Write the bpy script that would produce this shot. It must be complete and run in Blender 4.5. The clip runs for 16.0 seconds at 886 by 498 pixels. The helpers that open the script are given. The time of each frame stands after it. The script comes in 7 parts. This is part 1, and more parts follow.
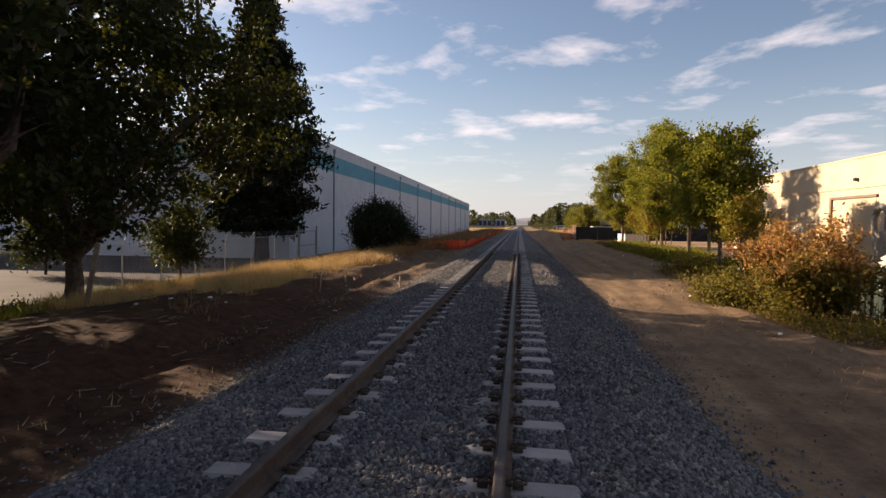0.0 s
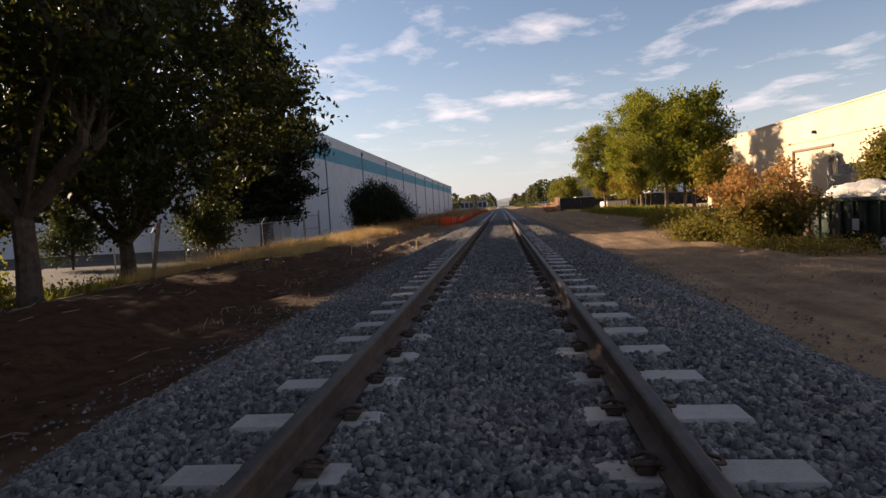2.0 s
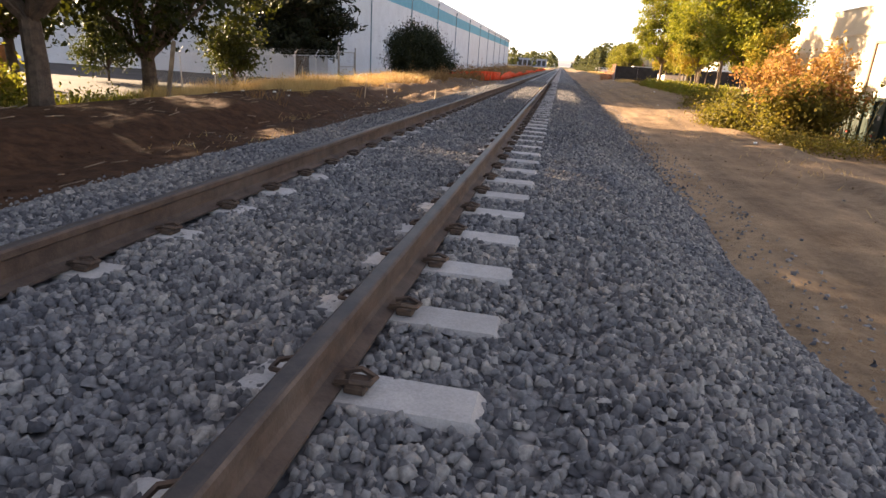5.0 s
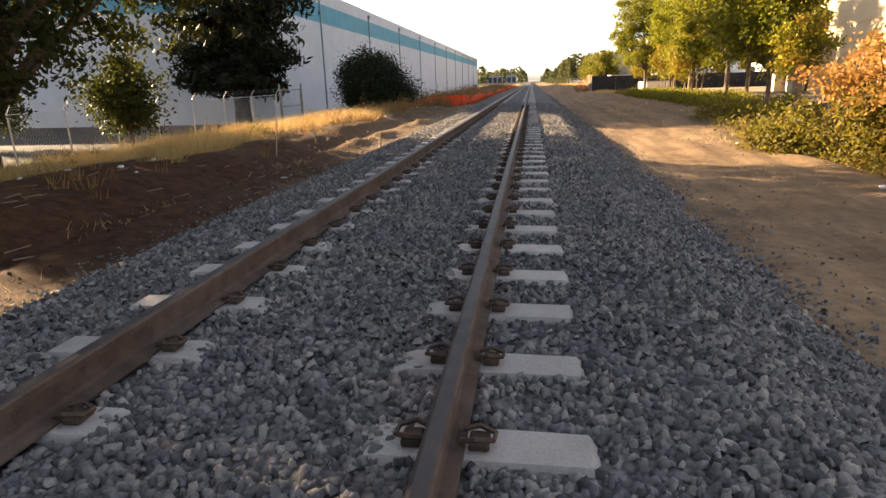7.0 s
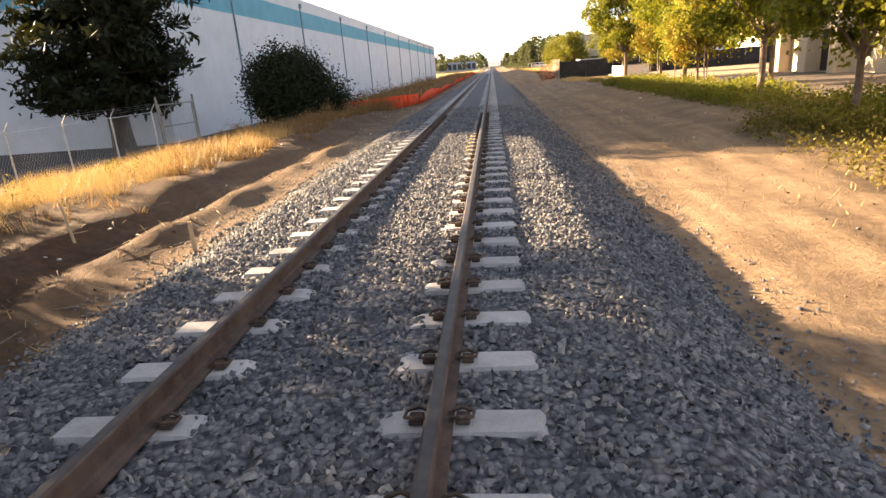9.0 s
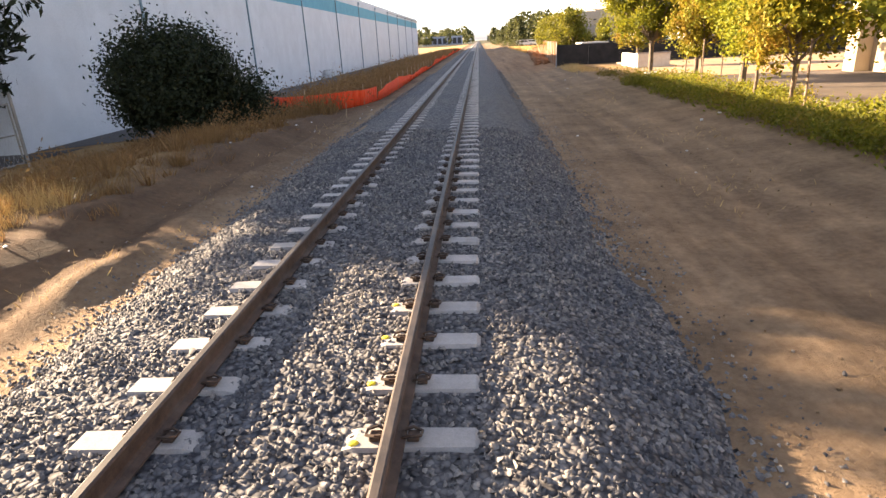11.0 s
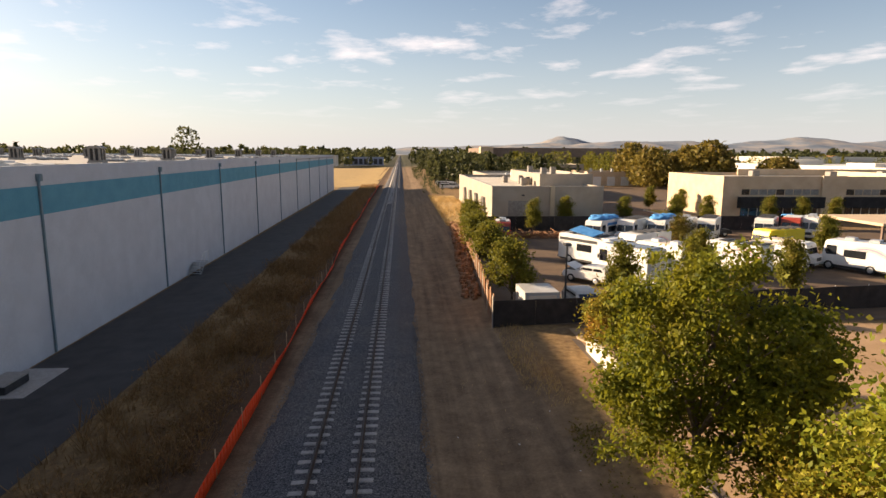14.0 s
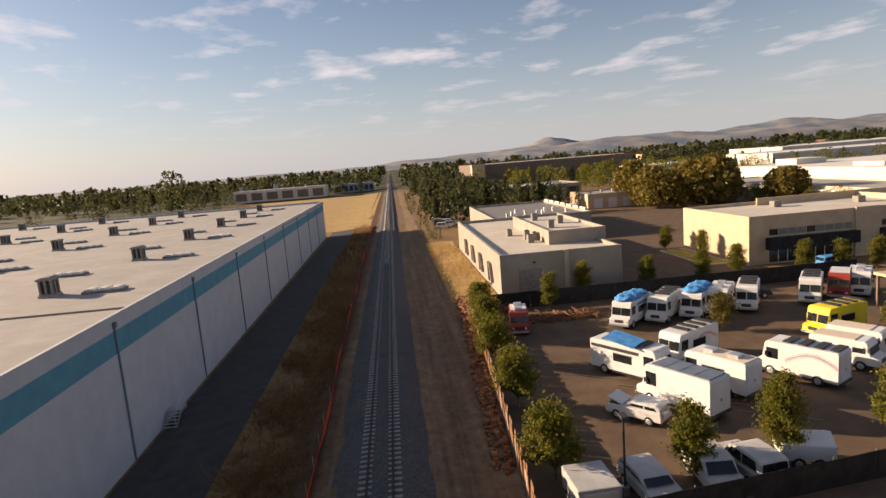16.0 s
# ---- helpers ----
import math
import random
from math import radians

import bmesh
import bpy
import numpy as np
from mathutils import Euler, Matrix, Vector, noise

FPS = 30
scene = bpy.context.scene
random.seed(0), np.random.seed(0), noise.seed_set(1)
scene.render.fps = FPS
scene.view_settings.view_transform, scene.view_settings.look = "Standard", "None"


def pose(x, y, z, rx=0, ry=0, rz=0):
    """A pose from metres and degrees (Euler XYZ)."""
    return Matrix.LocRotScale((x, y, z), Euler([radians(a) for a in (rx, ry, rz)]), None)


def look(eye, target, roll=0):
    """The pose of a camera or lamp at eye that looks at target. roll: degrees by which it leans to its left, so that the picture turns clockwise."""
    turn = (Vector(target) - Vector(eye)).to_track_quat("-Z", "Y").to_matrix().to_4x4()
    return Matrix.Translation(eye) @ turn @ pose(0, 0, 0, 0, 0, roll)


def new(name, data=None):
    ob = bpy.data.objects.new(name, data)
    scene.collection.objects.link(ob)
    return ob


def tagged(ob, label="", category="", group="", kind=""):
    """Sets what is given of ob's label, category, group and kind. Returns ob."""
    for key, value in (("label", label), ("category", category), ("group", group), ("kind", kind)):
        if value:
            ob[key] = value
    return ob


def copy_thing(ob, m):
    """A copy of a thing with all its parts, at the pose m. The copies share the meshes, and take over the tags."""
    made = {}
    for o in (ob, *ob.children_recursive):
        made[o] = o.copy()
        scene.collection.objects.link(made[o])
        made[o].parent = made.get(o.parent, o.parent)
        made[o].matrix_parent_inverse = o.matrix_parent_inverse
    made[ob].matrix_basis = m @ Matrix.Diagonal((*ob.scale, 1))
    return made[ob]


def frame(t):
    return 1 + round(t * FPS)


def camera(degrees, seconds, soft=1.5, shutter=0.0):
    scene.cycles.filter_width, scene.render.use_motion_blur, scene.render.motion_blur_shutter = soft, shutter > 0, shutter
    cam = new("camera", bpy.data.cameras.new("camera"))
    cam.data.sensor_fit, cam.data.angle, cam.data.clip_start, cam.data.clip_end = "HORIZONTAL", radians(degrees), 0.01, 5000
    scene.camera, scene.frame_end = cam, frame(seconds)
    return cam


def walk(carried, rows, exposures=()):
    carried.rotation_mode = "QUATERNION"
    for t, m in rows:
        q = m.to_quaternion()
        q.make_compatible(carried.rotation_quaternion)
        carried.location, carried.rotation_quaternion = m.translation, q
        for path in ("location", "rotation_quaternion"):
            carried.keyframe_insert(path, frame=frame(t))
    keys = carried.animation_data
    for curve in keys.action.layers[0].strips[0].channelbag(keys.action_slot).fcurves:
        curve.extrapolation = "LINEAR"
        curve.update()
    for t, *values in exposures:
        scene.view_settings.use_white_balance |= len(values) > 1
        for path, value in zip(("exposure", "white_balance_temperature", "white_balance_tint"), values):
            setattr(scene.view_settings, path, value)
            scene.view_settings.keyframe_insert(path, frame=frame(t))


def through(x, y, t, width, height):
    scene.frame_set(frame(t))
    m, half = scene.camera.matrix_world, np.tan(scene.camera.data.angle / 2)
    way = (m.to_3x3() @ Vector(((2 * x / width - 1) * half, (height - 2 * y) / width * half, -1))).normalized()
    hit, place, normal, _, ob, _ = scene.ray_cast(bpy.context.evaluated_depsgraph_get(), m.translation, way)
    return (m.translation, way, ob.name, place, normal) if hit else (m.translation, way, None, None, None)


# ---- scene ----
SECONDS = 16.0
cam = camera(74.7, SECONDS, soft=1.5, shutter=0.0)
PATH = [
    (0, (0.849, -0.667, 1.700), (0.589, 1.314, 1.613), 0.70),
    (0.5, (0.676, -1.200, 1.584), (0.414, 0.782, 1.518), 1.40),
    (1, (0.574, -2.065, 1.432), (0.340, -0.079, 1.361), 0.30),
    (1.5, (0.263, -2.670, 1.205), (0.052, -0.686, 1.073), -3.00),
    (2, (0.151, -3.414, 1.031), (-0.053, -1.429, 0.893), -3.20),
    (2.5, (0.178, -4.150, 0.994), (-0.010, -2.170, 0.784), -1.70),
    (3, (0.295, -4.783, 1.017), (0.082, -2.814, 0.734), -2.90),
    (3.5, (0.556, -5.204, 1.028), (0.296, -3.258, 0.647), -2.10),
    (4, (0.894, -5.287, 1.139), (0.605, -3.409, 0.517), 0.20),
    (4.5, (1.301, -4.596, 1.122), (0.953, -2.793, 0.331), -1.00),
    (5, (1.387, -3.385, 1.011), (1.057, -1.513, 0.392), 3.50),
    (5.2, (1.362, -2.721, 0.974), (1.047, -0.804, 0.501), 1.30),
    (7.3, (1.015, 3.632, 1.306), (0.725, 5.520, 0.712), -1.90),
    (7.5, (1.021, 4.446, 1.434), (0.761, 6.326, 0.804), -1.30),
    (8, (1.055, 6.787, 1.541), (0.826, 8.663, 0.885), -1.10),
    (8.2, (1.122, 7.707, 1.536), (0.862, 9.597, 0.936), -4.30),
    (10.5, (1.011, 17.664, 2.064), (0.726, 22.434, 0.592), -2.79),
    (11, (1.324, 20.900, 2.229), (0.968, 25.597, 0.551), -3.09),
    (11.5, (1.999, 24.762, 2.708), (1.956, 29.587, 1.401), 5.86),
    (12, (2.174, 28.541, 3.321), (2.197, 33.488, 2.601), 12.38),
    (12.5, (2.024, 31.576, 4.335), (2.094, 36.539, 3.733), 1.09),
    (13, (2.026, 33.998, 6.126), (2.180, 38.944, 5.406), 0.03),
    (13.5, (2.023, 36.331, 7.878), (2.172, 41.288, 7.246), -0.97),
    (14, (2.169, 38.018, 10.105), (2.531, 42.938, 9.289), 0.37),
    (14.5, (2.111, 40.454, 11.865), (2.595, 45.377, 11.133), 0.76),
    (15, (2.038, 42.741, 13.577), (2.497, 47.670, 12.871), -2.14),
    (15.5, (2.026, 44.531, 15.331), (2.581, 49.444, 14.583), 0.09),
    (16, (2.195, 47.113, 17.884), (2.586, 52.042, 17.144), -4.54),
]
walk(cam, [(t, look(eye, target, roll)) for t, eye, target, roll in PATH],
     exposures=[(0, 1.42, 6800, 18), (2.5, 1.5, 6800, 18), (3.2, 1.8, 6800, 18), (4.0, 2.1, 7300, 20), (4.5, 2.5, 8700, 24), (5.2, 3.1, 7200, 16), (7.3, 2.76, 7800, 14), (7.7, 2.8, 7800, 14), (8.2, 3.05, 7600, 14), (11.0, 3.1, 7000, 15), (11.5, 2.95, 6500, 14), (12.0, 2.7, 7000, 16), (13.0, 2.0, 7000, 14), (14.5, 1.35, 6900, 16), (16, 1.08, 6800, 18)])

# ---- sky and sun ----
SUN_AZ = radians(25.0)      # how far the sun stands ahead of the square across the track
SUN_EL = radians(17.0)
TO_SUN = Vector((-math.cos(SUN_AZ) * math.cos(SUN_EL), math.sin(SUN_AZ) * math.cos(SUN_EL), math.sin(SUN_EL)))

world = bpy.data.worlds.new("evening_sky")
scene.world = world
world.use_nodes = True
wn, wl = world.node_tree.nodes, world.node_tree.links
wn.clear()
w_out = wn.new("ShaderNodeOutputWorld")
w_bg = wn.new("ShaderNodeBackground")
w_sky = wn.new("ShaderNodeTexSky")
w_sky.sky_type = "NISHITA"
w_sky.sun_disc = False
w_sky.sun_elevation = SUN_EL
w_sky.sun_rotation = math.atan2(TO_SUN.x, TO_SUN.y)
w_sky.dust_density = 0.7
w_sky.air_density = 1.0
w_sky.ozone_density = 2.0
w_bg.inputs["Strength"].default_value = 0.05
w_tc = wn.new("ShaderNodeTexCoord")
# clouds lie on a flat layer: the way divided by its height
w_sep = wn.new("ShaderNodeSeparateXYZ")
wl.new(w_tc.outputs["Generated"], w_sep.inputs[0])


def wmath(op, a, b=None):
    n = wn.new("ShaderNodeMath")
    n.operation = op
    for k, v in enumerate((a, b)):
        if v is None:
            continue
        if isinstance(v, (int, float)):
            n.inputs[k].default_value = v
        else:
            wl.new(v, n.inputs[k])
    return n.outputs[0]


w_up = wmath("MAXIMUM", w_sep.outputs[2], 0.03)
w_den = wmath("ADD", w_up, 0.06)
w_cmb = wn.new("ShaderNodeCombineXYZ")
wl.new(wmath("DIVIDE", w_sep.outputs[0], w_den), w_cmb.inputs[0])
wl.new(wmath("DIVIDE", w_sep.outputs[1], w_den), w_cmb.inputs[1])
w_noise = wn.new("ShaderNodeTexNoise")
w_noise.inputs["Scale"].default_value = 1.2
w_noise.inputs["Detail"].default_value = 9.0
w_noise.inputs["Roughness"].default_value = 0.58
w_noise.inputs["Distortion"].default_value = 0.15
w_map = wn.new("ShaderNodeMapping")
w_map.inputs["Location"].default_value = (7.9, 4.2, 0.0)
w_map.inputs["Rotation"].default_value = (0, 0, 0.5)
w_map.inputs["Scale"].default_value = (1.15, 1.0, 1.0)
wl.new(w_cmb.outputs[0], w_map.inputs[0])
wl.new(w_map.outputs[0], w_noise.inputs["Vector"])
w_ramp = wn.new("ShaderNodeValToRGB")
w_ramp.color_ramp.elements[0].position = 0.53
w_ramp.color_ramp.elements[0].color = (0, 0, 0, 1)
w_ramp.color_ramp.elements[1].position = 0.70
w_ramp.color_ramp.elements[1].color = (1, 1, 1, 1)
wl.new(w_noise.outputs[0], w_ramp.inputs[0])
w_mix = wn.new("ShaderNodeMixRGB")
w_mix.inputs[2].default_value = (9.6, 8.8, 8.6, 1)
w_fade = wmath("MINIMUM", wmath("MULTIPLY", wmath("MAXIMUM", wmath("SUBTRACT", w_sep.outputs[2], 0.03), 0.0), 7.0), 0.75)
wl.new(wmath("MULTIPLY", w_ramp.outputs[0], w_fade), w_mix.inputs[0])
wl.new(w_sky.outputs[0], w_mix.inputs[1])
# pale haze low over the horizon, all the way round
w_haze = wn.new("ShaderNodeMixRGB")
w_haze.inputs[2].default_value = (5.6, 5.9, 6.5, 1)
w_low = wmath("MAXIMUM", wmath("SUBTRACT", 1.0, wmath("MULTIPLY", w_sep.outputs[2], 3.2)), 0.0)
wl.new(wmath("ADD", wmath("MULTIPLY", wmath("MULTIPLY", w_low, w_low), 0.70), 0.05), w_haze.inputs[0])
wl.new(w_mix.outputs[0], w_haze.inputs[1])
wl.new(w_haze.outputs[0], w_bg.inputs["Color"])
wl.new(w_bg.outputs[0], w_out.inputs[0])

sun = new("sun", bpy.data.lights.new("sun", "SUN"))
sun.data.energy = 5.0
sun.data.angle = radians(0.6)
sun.data.color = (1.0, 0.81, 0.57)
sun.matrix_world = look(TO_SUN * 300, (0, 0, 0))


# ---- materials ----
def ramp_between(nt, fac, c1, c2, lo=0.35, hi=0.65):
    r = nt.nodes.new("ShaderNodeValToRGB")
    r.color_ramp.elements[0].position, r.color_ramp.elements[1].position = lo, hi
    r.color_ramp.elements[0].color, r.color_ramp.elements[1].color = (*c1, 1), (*c2, 1)
    nt.links.new(fac, r.inputs[0])
    return r.outputs[0]


def noise_of(nt, vec, scale, detail=4.0, rough=0.6, dist=0.0):
    n = nt.nodes.new("ShaderNodeTexNoise")
    n.inputs["Scale"].default_value, n.inputs["Detail"].default_value = scale, detail
    n.inputs["Roughness"].default_value, n.inputs["Distortion"].default_value = rough, dist
    nt.links.new(vec, n.inputs["Vector"])
    return n.outputs[0]


def mixed(nt, fac, a, b, mode="MIX"):
    m = nt.nodes.new("ShaderNodeMixRGB")
    m.blend_type = mode
    for k, v in ((0, fac), (1, a), (2, b)):
        if isinstance(v, (int, float)):
            m.inputs[k].default_value = v
        elif isinstance(v, tuple):
            m.inputs[k].default_value = (*v, 1)
        else:
            nt.links.new(v, m.inputs[k])
    return m.outputs[0]


def number(nt, op, a, b=None):
    n = nt.nodes.new("ShaderNodeMath")
    n.operation = op
    for k, v in enumerate((a, b)):
        if v is None:
            continue
        if isinstance(v, (int, float)):
            n.inputs[k].default_value = v
        else:
            nt.links.new(v, n.inputs[k])
    return n.outputs[0]


def blank(name, rough=0.8, metal=0.0, spec=0.3):
    m = bpy.data.materials.new(name)
    m.use_nodes = True
    nt = m.node_tree
    b = nt.nodes["Principled BSDF"]
    b.inputs["Roughness"].default_value = rough
    b.inputs["Metallic"].default_value = metal
    b.inputs["Specular IOR Level"].default_value = spec
    g = nt.nodes.new("ShaderNodeNewGeometry")
    return m, nt, b, g.outputs["Position"]


def bumped(nt, b, height, strength=0.4, dist=0.02):
    n = nt.nodes.new("ShaderNodeBump")
    n.inputs["Strength"].default_value, n.inputs["Distance"].default_value = strength, dist
    nt.links.new(height, n.inputs["Height"])
    nt.links.new(n.outputs[0], b.inputs["Normal"])


def mat(name, c1, c2, scale=3.0, rough=0.8, metal=0.0, spec=0.3, grain=60.0, bump=0.25, dist=0.01, stain=None, stain_scale=0.4, stain_amount=0.5, vary=0.0, streak=False):
    """A surface of two close colours in patches, fine grain, large stains and, with vary, a shade of its own for each object."""
    m, nt, b, p = blank(name, rough, metal, spec)
    col = ramp_between(nt, noise_of(nt, p, scale, 5), c1, c2)
    fine = noise_of(nt, p, grain, 3)
    col = mixed(nt, 0.35, col, ramp_between(nt, fine, (0.35, 0.35, 0.35), (0.65, 0.65, 0.65)), "OVERLAY")
    if stain:
        v = p
        if streak:
            mp = nt.nodes.new("ShaderNodeMapping")
            mp.inputs["Scale"].default_value = (1.0, 1.0, 0.12)
            nt.links.new(p, mp.inputs[0])
            v = mp.outputs[0]
        s = ramp_between(nt, noise_of(nt, v, stain_scale, 6, 0.65), (0, 0, 0), (1, 1, 1), 0.45, 0.75)
        col = mixed(nt, number(nt, "MULTIPLY", s, stain_amount), col, stain)
    if vary:
        oi = nt.nodes.new("ShaderNodeObjectInfo")
        lo, hi = 1 - vary, 1 + vary
        shade = ramp_between(nt, oi.outputs["Random"], (lo, lo, lo), (hi, hi, hi), 0, 1)
        col = mixed(nt, 1.0, col, shade, "MULTIPLY")
    nt.links.new(col, b.inputs["Base Color"])
    if bump:
        bumped(nt, b, fine, bump, dist)
    rr = nt.nodes.new("ShaderNodeMapRange")
    rr.inputs["To Min"].default_value, rr.inputs["To Max"].default_value = max(rough - 0.12, 0.05), min(rough + 0.12, 1.0)
    nt.links.new(fine, rr.inputs[0])
    nt.links.new(rr.outputs[0], b.inputs["Roughness"])
    return m


def leaf_mat(name, c1, c2, c3, amount=0.25, through=0.35, glow=(0.32, 0.29, 0.03)):
    """Leaves: each one a shade between two greens, some turned; light comes through them."""
    m, nt, b, p = blank(name, 0.6, 0.0, 0.14)
    g = [n for n in nt.nodes if n.bl_idname == "ShaderNodeNewGeometry"][0]
    rnd = g.outputs["Random Per Island"]
    col = ramp_between(nt, rnd, c1, c2, 0.1, 0.9)
    turned = ramp_between(nt, noise_of(nt, p, 0.7, 3), (0, 0, 0), (1, 1, 1), 0.5, 0.72)
    col = mixed(nt, number(nt, "MULTIPLY", turned, amount), col, c3)
    nt.links.new(col, b.inputs["Base Color"])
    t = nt.nodes.new("ShaderNodeBsdfTranslucent")
    nt.links.new(mixed(nt, 0.5, col, glow), t.inputs[0])
    mx = nt.nodes.new("ShaderNodeMixShader")
    mx.inputs[0].default_value = through
    nt.links.new(b.outputs[0], mx.inputs[1])
    nt.links.new(t.outputs[0], mx.inputs[2])
    nt.links.new(mx.outputs[0], nt.nodes["Material Output"].inputs[0])
    return m


def stone_mat(name):
    m, nt, b, p = blank(name, 0.85, 0.0, 0.25)
    g = [n for n in nt.nodes if n.bl_idname == "ShaderNodeNewGeometry"][0]
    r = nt.nodes.new("ShaderNodeValToRGB")
    e = r.color_ramp.elements
    e[0].position, e[0].color = 0.0, (0.054, 0.052, 0.056, 1)
    e[1].position, e[1].color = 1.0, (0.27, 0.248, 0.225, 1)
    for pos, c in ((0.3, (0.10, 0.097, 0.10)), (0.6, (0.148, 0.142, 0.142)), (0.85, (0.192, 0.18, 0.17))):
        k = e.new(pos)
        k.color = (*c, 1)
    nt.links.new(g.outputs["Random Per Island"], r.inputs[0])
    col = mixed(nt, 0.5, r.outputs[0], ramp_between(nt, noise_of(nt, p, 70, 4), (0.3, 0.3, 0.3), (0.7, 0.7, 0.7)), "OVERLAY")
    big = ramp_between(nt, noise_of(nt, p, 0.6, 4), (0.8, 0.82, 0.86), (1.12, 1.08, 1.02))
    nt.links.new(mixed(nt, 1.0, col, big, "MULTIPLY"), b.inputs["Base Color"])
    bumped(nt, b, noise_of(nt, p, 120, 3), 0.3, 0.004)
    return m


def ballast_mat(name):
    """The bed below the loose stones, and the stones too far off to be built."""
    m, nt, b, p = blank(name, 0.9, 0.0, 0.2)
    v = nt.nodes.new("ShaderNodeTexVoronoi")
    v.inputs["Scale"].default_value = 19.0
    nt.links.new(p, v.inputs["Vector"])
    sep = nt.nodes.new("ShaderNodeSeparateColor")
    nt.links.new(v.outputs["Color"], sep.inputs[0])
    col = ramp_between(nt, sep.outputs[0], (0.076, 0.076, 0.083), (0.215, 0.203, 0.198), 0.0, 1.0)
    # shade in the gaps between stones, painted as darker cell borders
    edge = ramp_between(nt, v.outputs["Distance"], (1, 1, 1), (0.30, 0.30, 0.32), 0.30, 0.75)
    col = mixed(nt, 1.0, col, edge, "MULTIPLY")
    big = ramp_between(nt, noise_of(nt, p, 0.35, 5), (0.82, 0.84, 0.88), (1.1, 1.06, 1.0))
    nt.links.new(mixed(nt, 1.0, col, big, "MULTIPLY"), b.inputs["Base Color"])
    bumped(nt, b, number(nt, "SUBTRACT", 1.0, v.outputs["Distance"]), 0.9, 0.03)
    return m


def ground_mat(name):
    """Bare earth beside the track, dry grass further out, mixed with weeds and dust."""
    m, nt, b, p = blank(name, 0.95, 0.0, 0.1)
    sep = nt.nodes.new("ShaderNodeSeparateXYZ")
    nt.links.new(p, sep.inputs[0])
    broad = noise_of(nt, p, 0.25, 6, 0.6)
    fine = noise_of(nt, p, 9.0, 6, 0.7)
    dirt = ramp_between(nt, noise_of(nt, p, 1.1, 6, 0.65), (0.150, 0.102, 0.064), (0.238, 0.164, 0.102))
    ruts_v = nt.nodes.new("ShaderNodeMapping")
    ruts_v.inputs["Scale"].default_value = (2.2, 0.06, 1.0)
    nt.links.new(p, ruts_v.inputs[0])
    ruts = noise_of(nt, ruts_v.outputs[0], 1.0, 4, 0.55)
    dirt = mixed(nt, 1.0, dirt, ramp_between(nt, ruts, (0.72, 0.72, 0.73), (1.2, 1.18, 1.15), 0.3, 0.7), "MULTIPLY")
    dirt = mixed(nt, 0.5, dirt, ramp_between(nt, fine, (0.35, 0.33, 0.31), (0.68, 0.68, 0.68)), "OVERLAY")
    # earth and leaf litter on the bank, darkened for the shade of the trees
    shaded_humus = ramp_between(nt, noise_of(nt, p, 5.0, 6, 0.7), (0.022, 0.010, 0.006), (0.074, 0.036, 0.019))
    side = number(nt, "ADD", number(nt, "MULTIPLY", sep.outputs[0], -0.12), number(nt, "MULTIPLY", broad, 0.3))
    dirt = mixed(nt, number(nt, "MULTIPLY", ramp_between(nt, side, (0, 0, 0), (1, 1, 1), 0.50, 0.64), 0.58), dirt, shaded_humus)
    straw = ramp_between(nt, noise_of(nt, p, 3.0, 6, 0.7), (0.14, 0.085, 0.042), (0.30, 0.195, 0.09))
    off = number(nt, "ABSOLUTE", number(nt, "SUBTRACT", sep.outputs[0], 1.2))
    where = number(nt, "ADD", number(nt, "MULTIPLY", off, 0.055), number(nt, "MULTIPLY", broad, 0.3))
    far = ramp_between(nt, where, (0, 0, 0), (1, 1, 1), 0.53, 0.63)
    col = mixed(nt, far, dirt, straw)
    bare = ramp_between(nt, noise_of(nt, p, 0.5, 5, 0.6), (0, 0, 0), (1, 1, 1), 0.5, 0.68)
    col = mixed(nt, number(nt, "MULTIPLY", bare, 0.7), col, dirt)
    # shade under the near trees, put into the ground colour
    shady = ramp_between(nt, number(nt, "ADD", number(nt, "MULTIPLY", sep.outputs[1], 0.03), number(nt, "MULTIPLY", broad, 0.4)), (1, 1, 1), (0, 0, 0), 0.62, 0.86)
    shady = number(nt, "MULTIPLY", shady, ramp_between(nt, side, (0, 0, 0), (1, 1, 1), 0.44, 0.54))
    col = mixed(nt, number(nt, "MULTIPLY", shady, 0.92), col, shaded_humus)
    # gardens, streets and yards of the town, far off
    town = ramp_between(nt, noise_of(nt, p, 0.02, 6, 0.7), (0.035, 0.045, 0.022), (0.12, 0.10, 0.065))
    out = number(nt, "MAXIMUM", number(nt, "MULTIPLY", sep.outputs[1], 0.001), number(nt, "MULTIPLY", off, 0.0042))
    col = mixed(nt, ramp_between(nt, number(nt, "ADD", out, number(nt, "MULTIPLY", broad, 0.04)), (0, 0, 0), (1, 1, 1), 0.46, 0.52), col, town)
    nt.links.new(col, b.inputs["Base Color"])
    bumped(nt, b, noise_of(nt, p, 14.0, 8, 0.7), 0.8, 0.05)
    return m


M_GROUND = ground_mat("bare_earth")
M_BALLAST = ballast_mat("crushed_stone_bed")
M_STONE = stone_mat("crushed_stone")
M_CONCRETE = mat("tie_concrete", (0.27, 0.25, 0.235), (0.36, 0.335, 0.315), 6, 0.85, grain=90, bump=0.3, stain=(0.25, 0.22, 0.2), stain_scale=3.0, stain_amount=0.45, vary=0.1)
M_RUST = mat("rusty_rail", (0.046, 0.031, 0.025), (0.086, 0.058, 0.045), 9, 0.85, 0.1, grain=80, stain=(0.145, 0.112, 0.092), stain_scale=2.5, stain_amount=0.6)
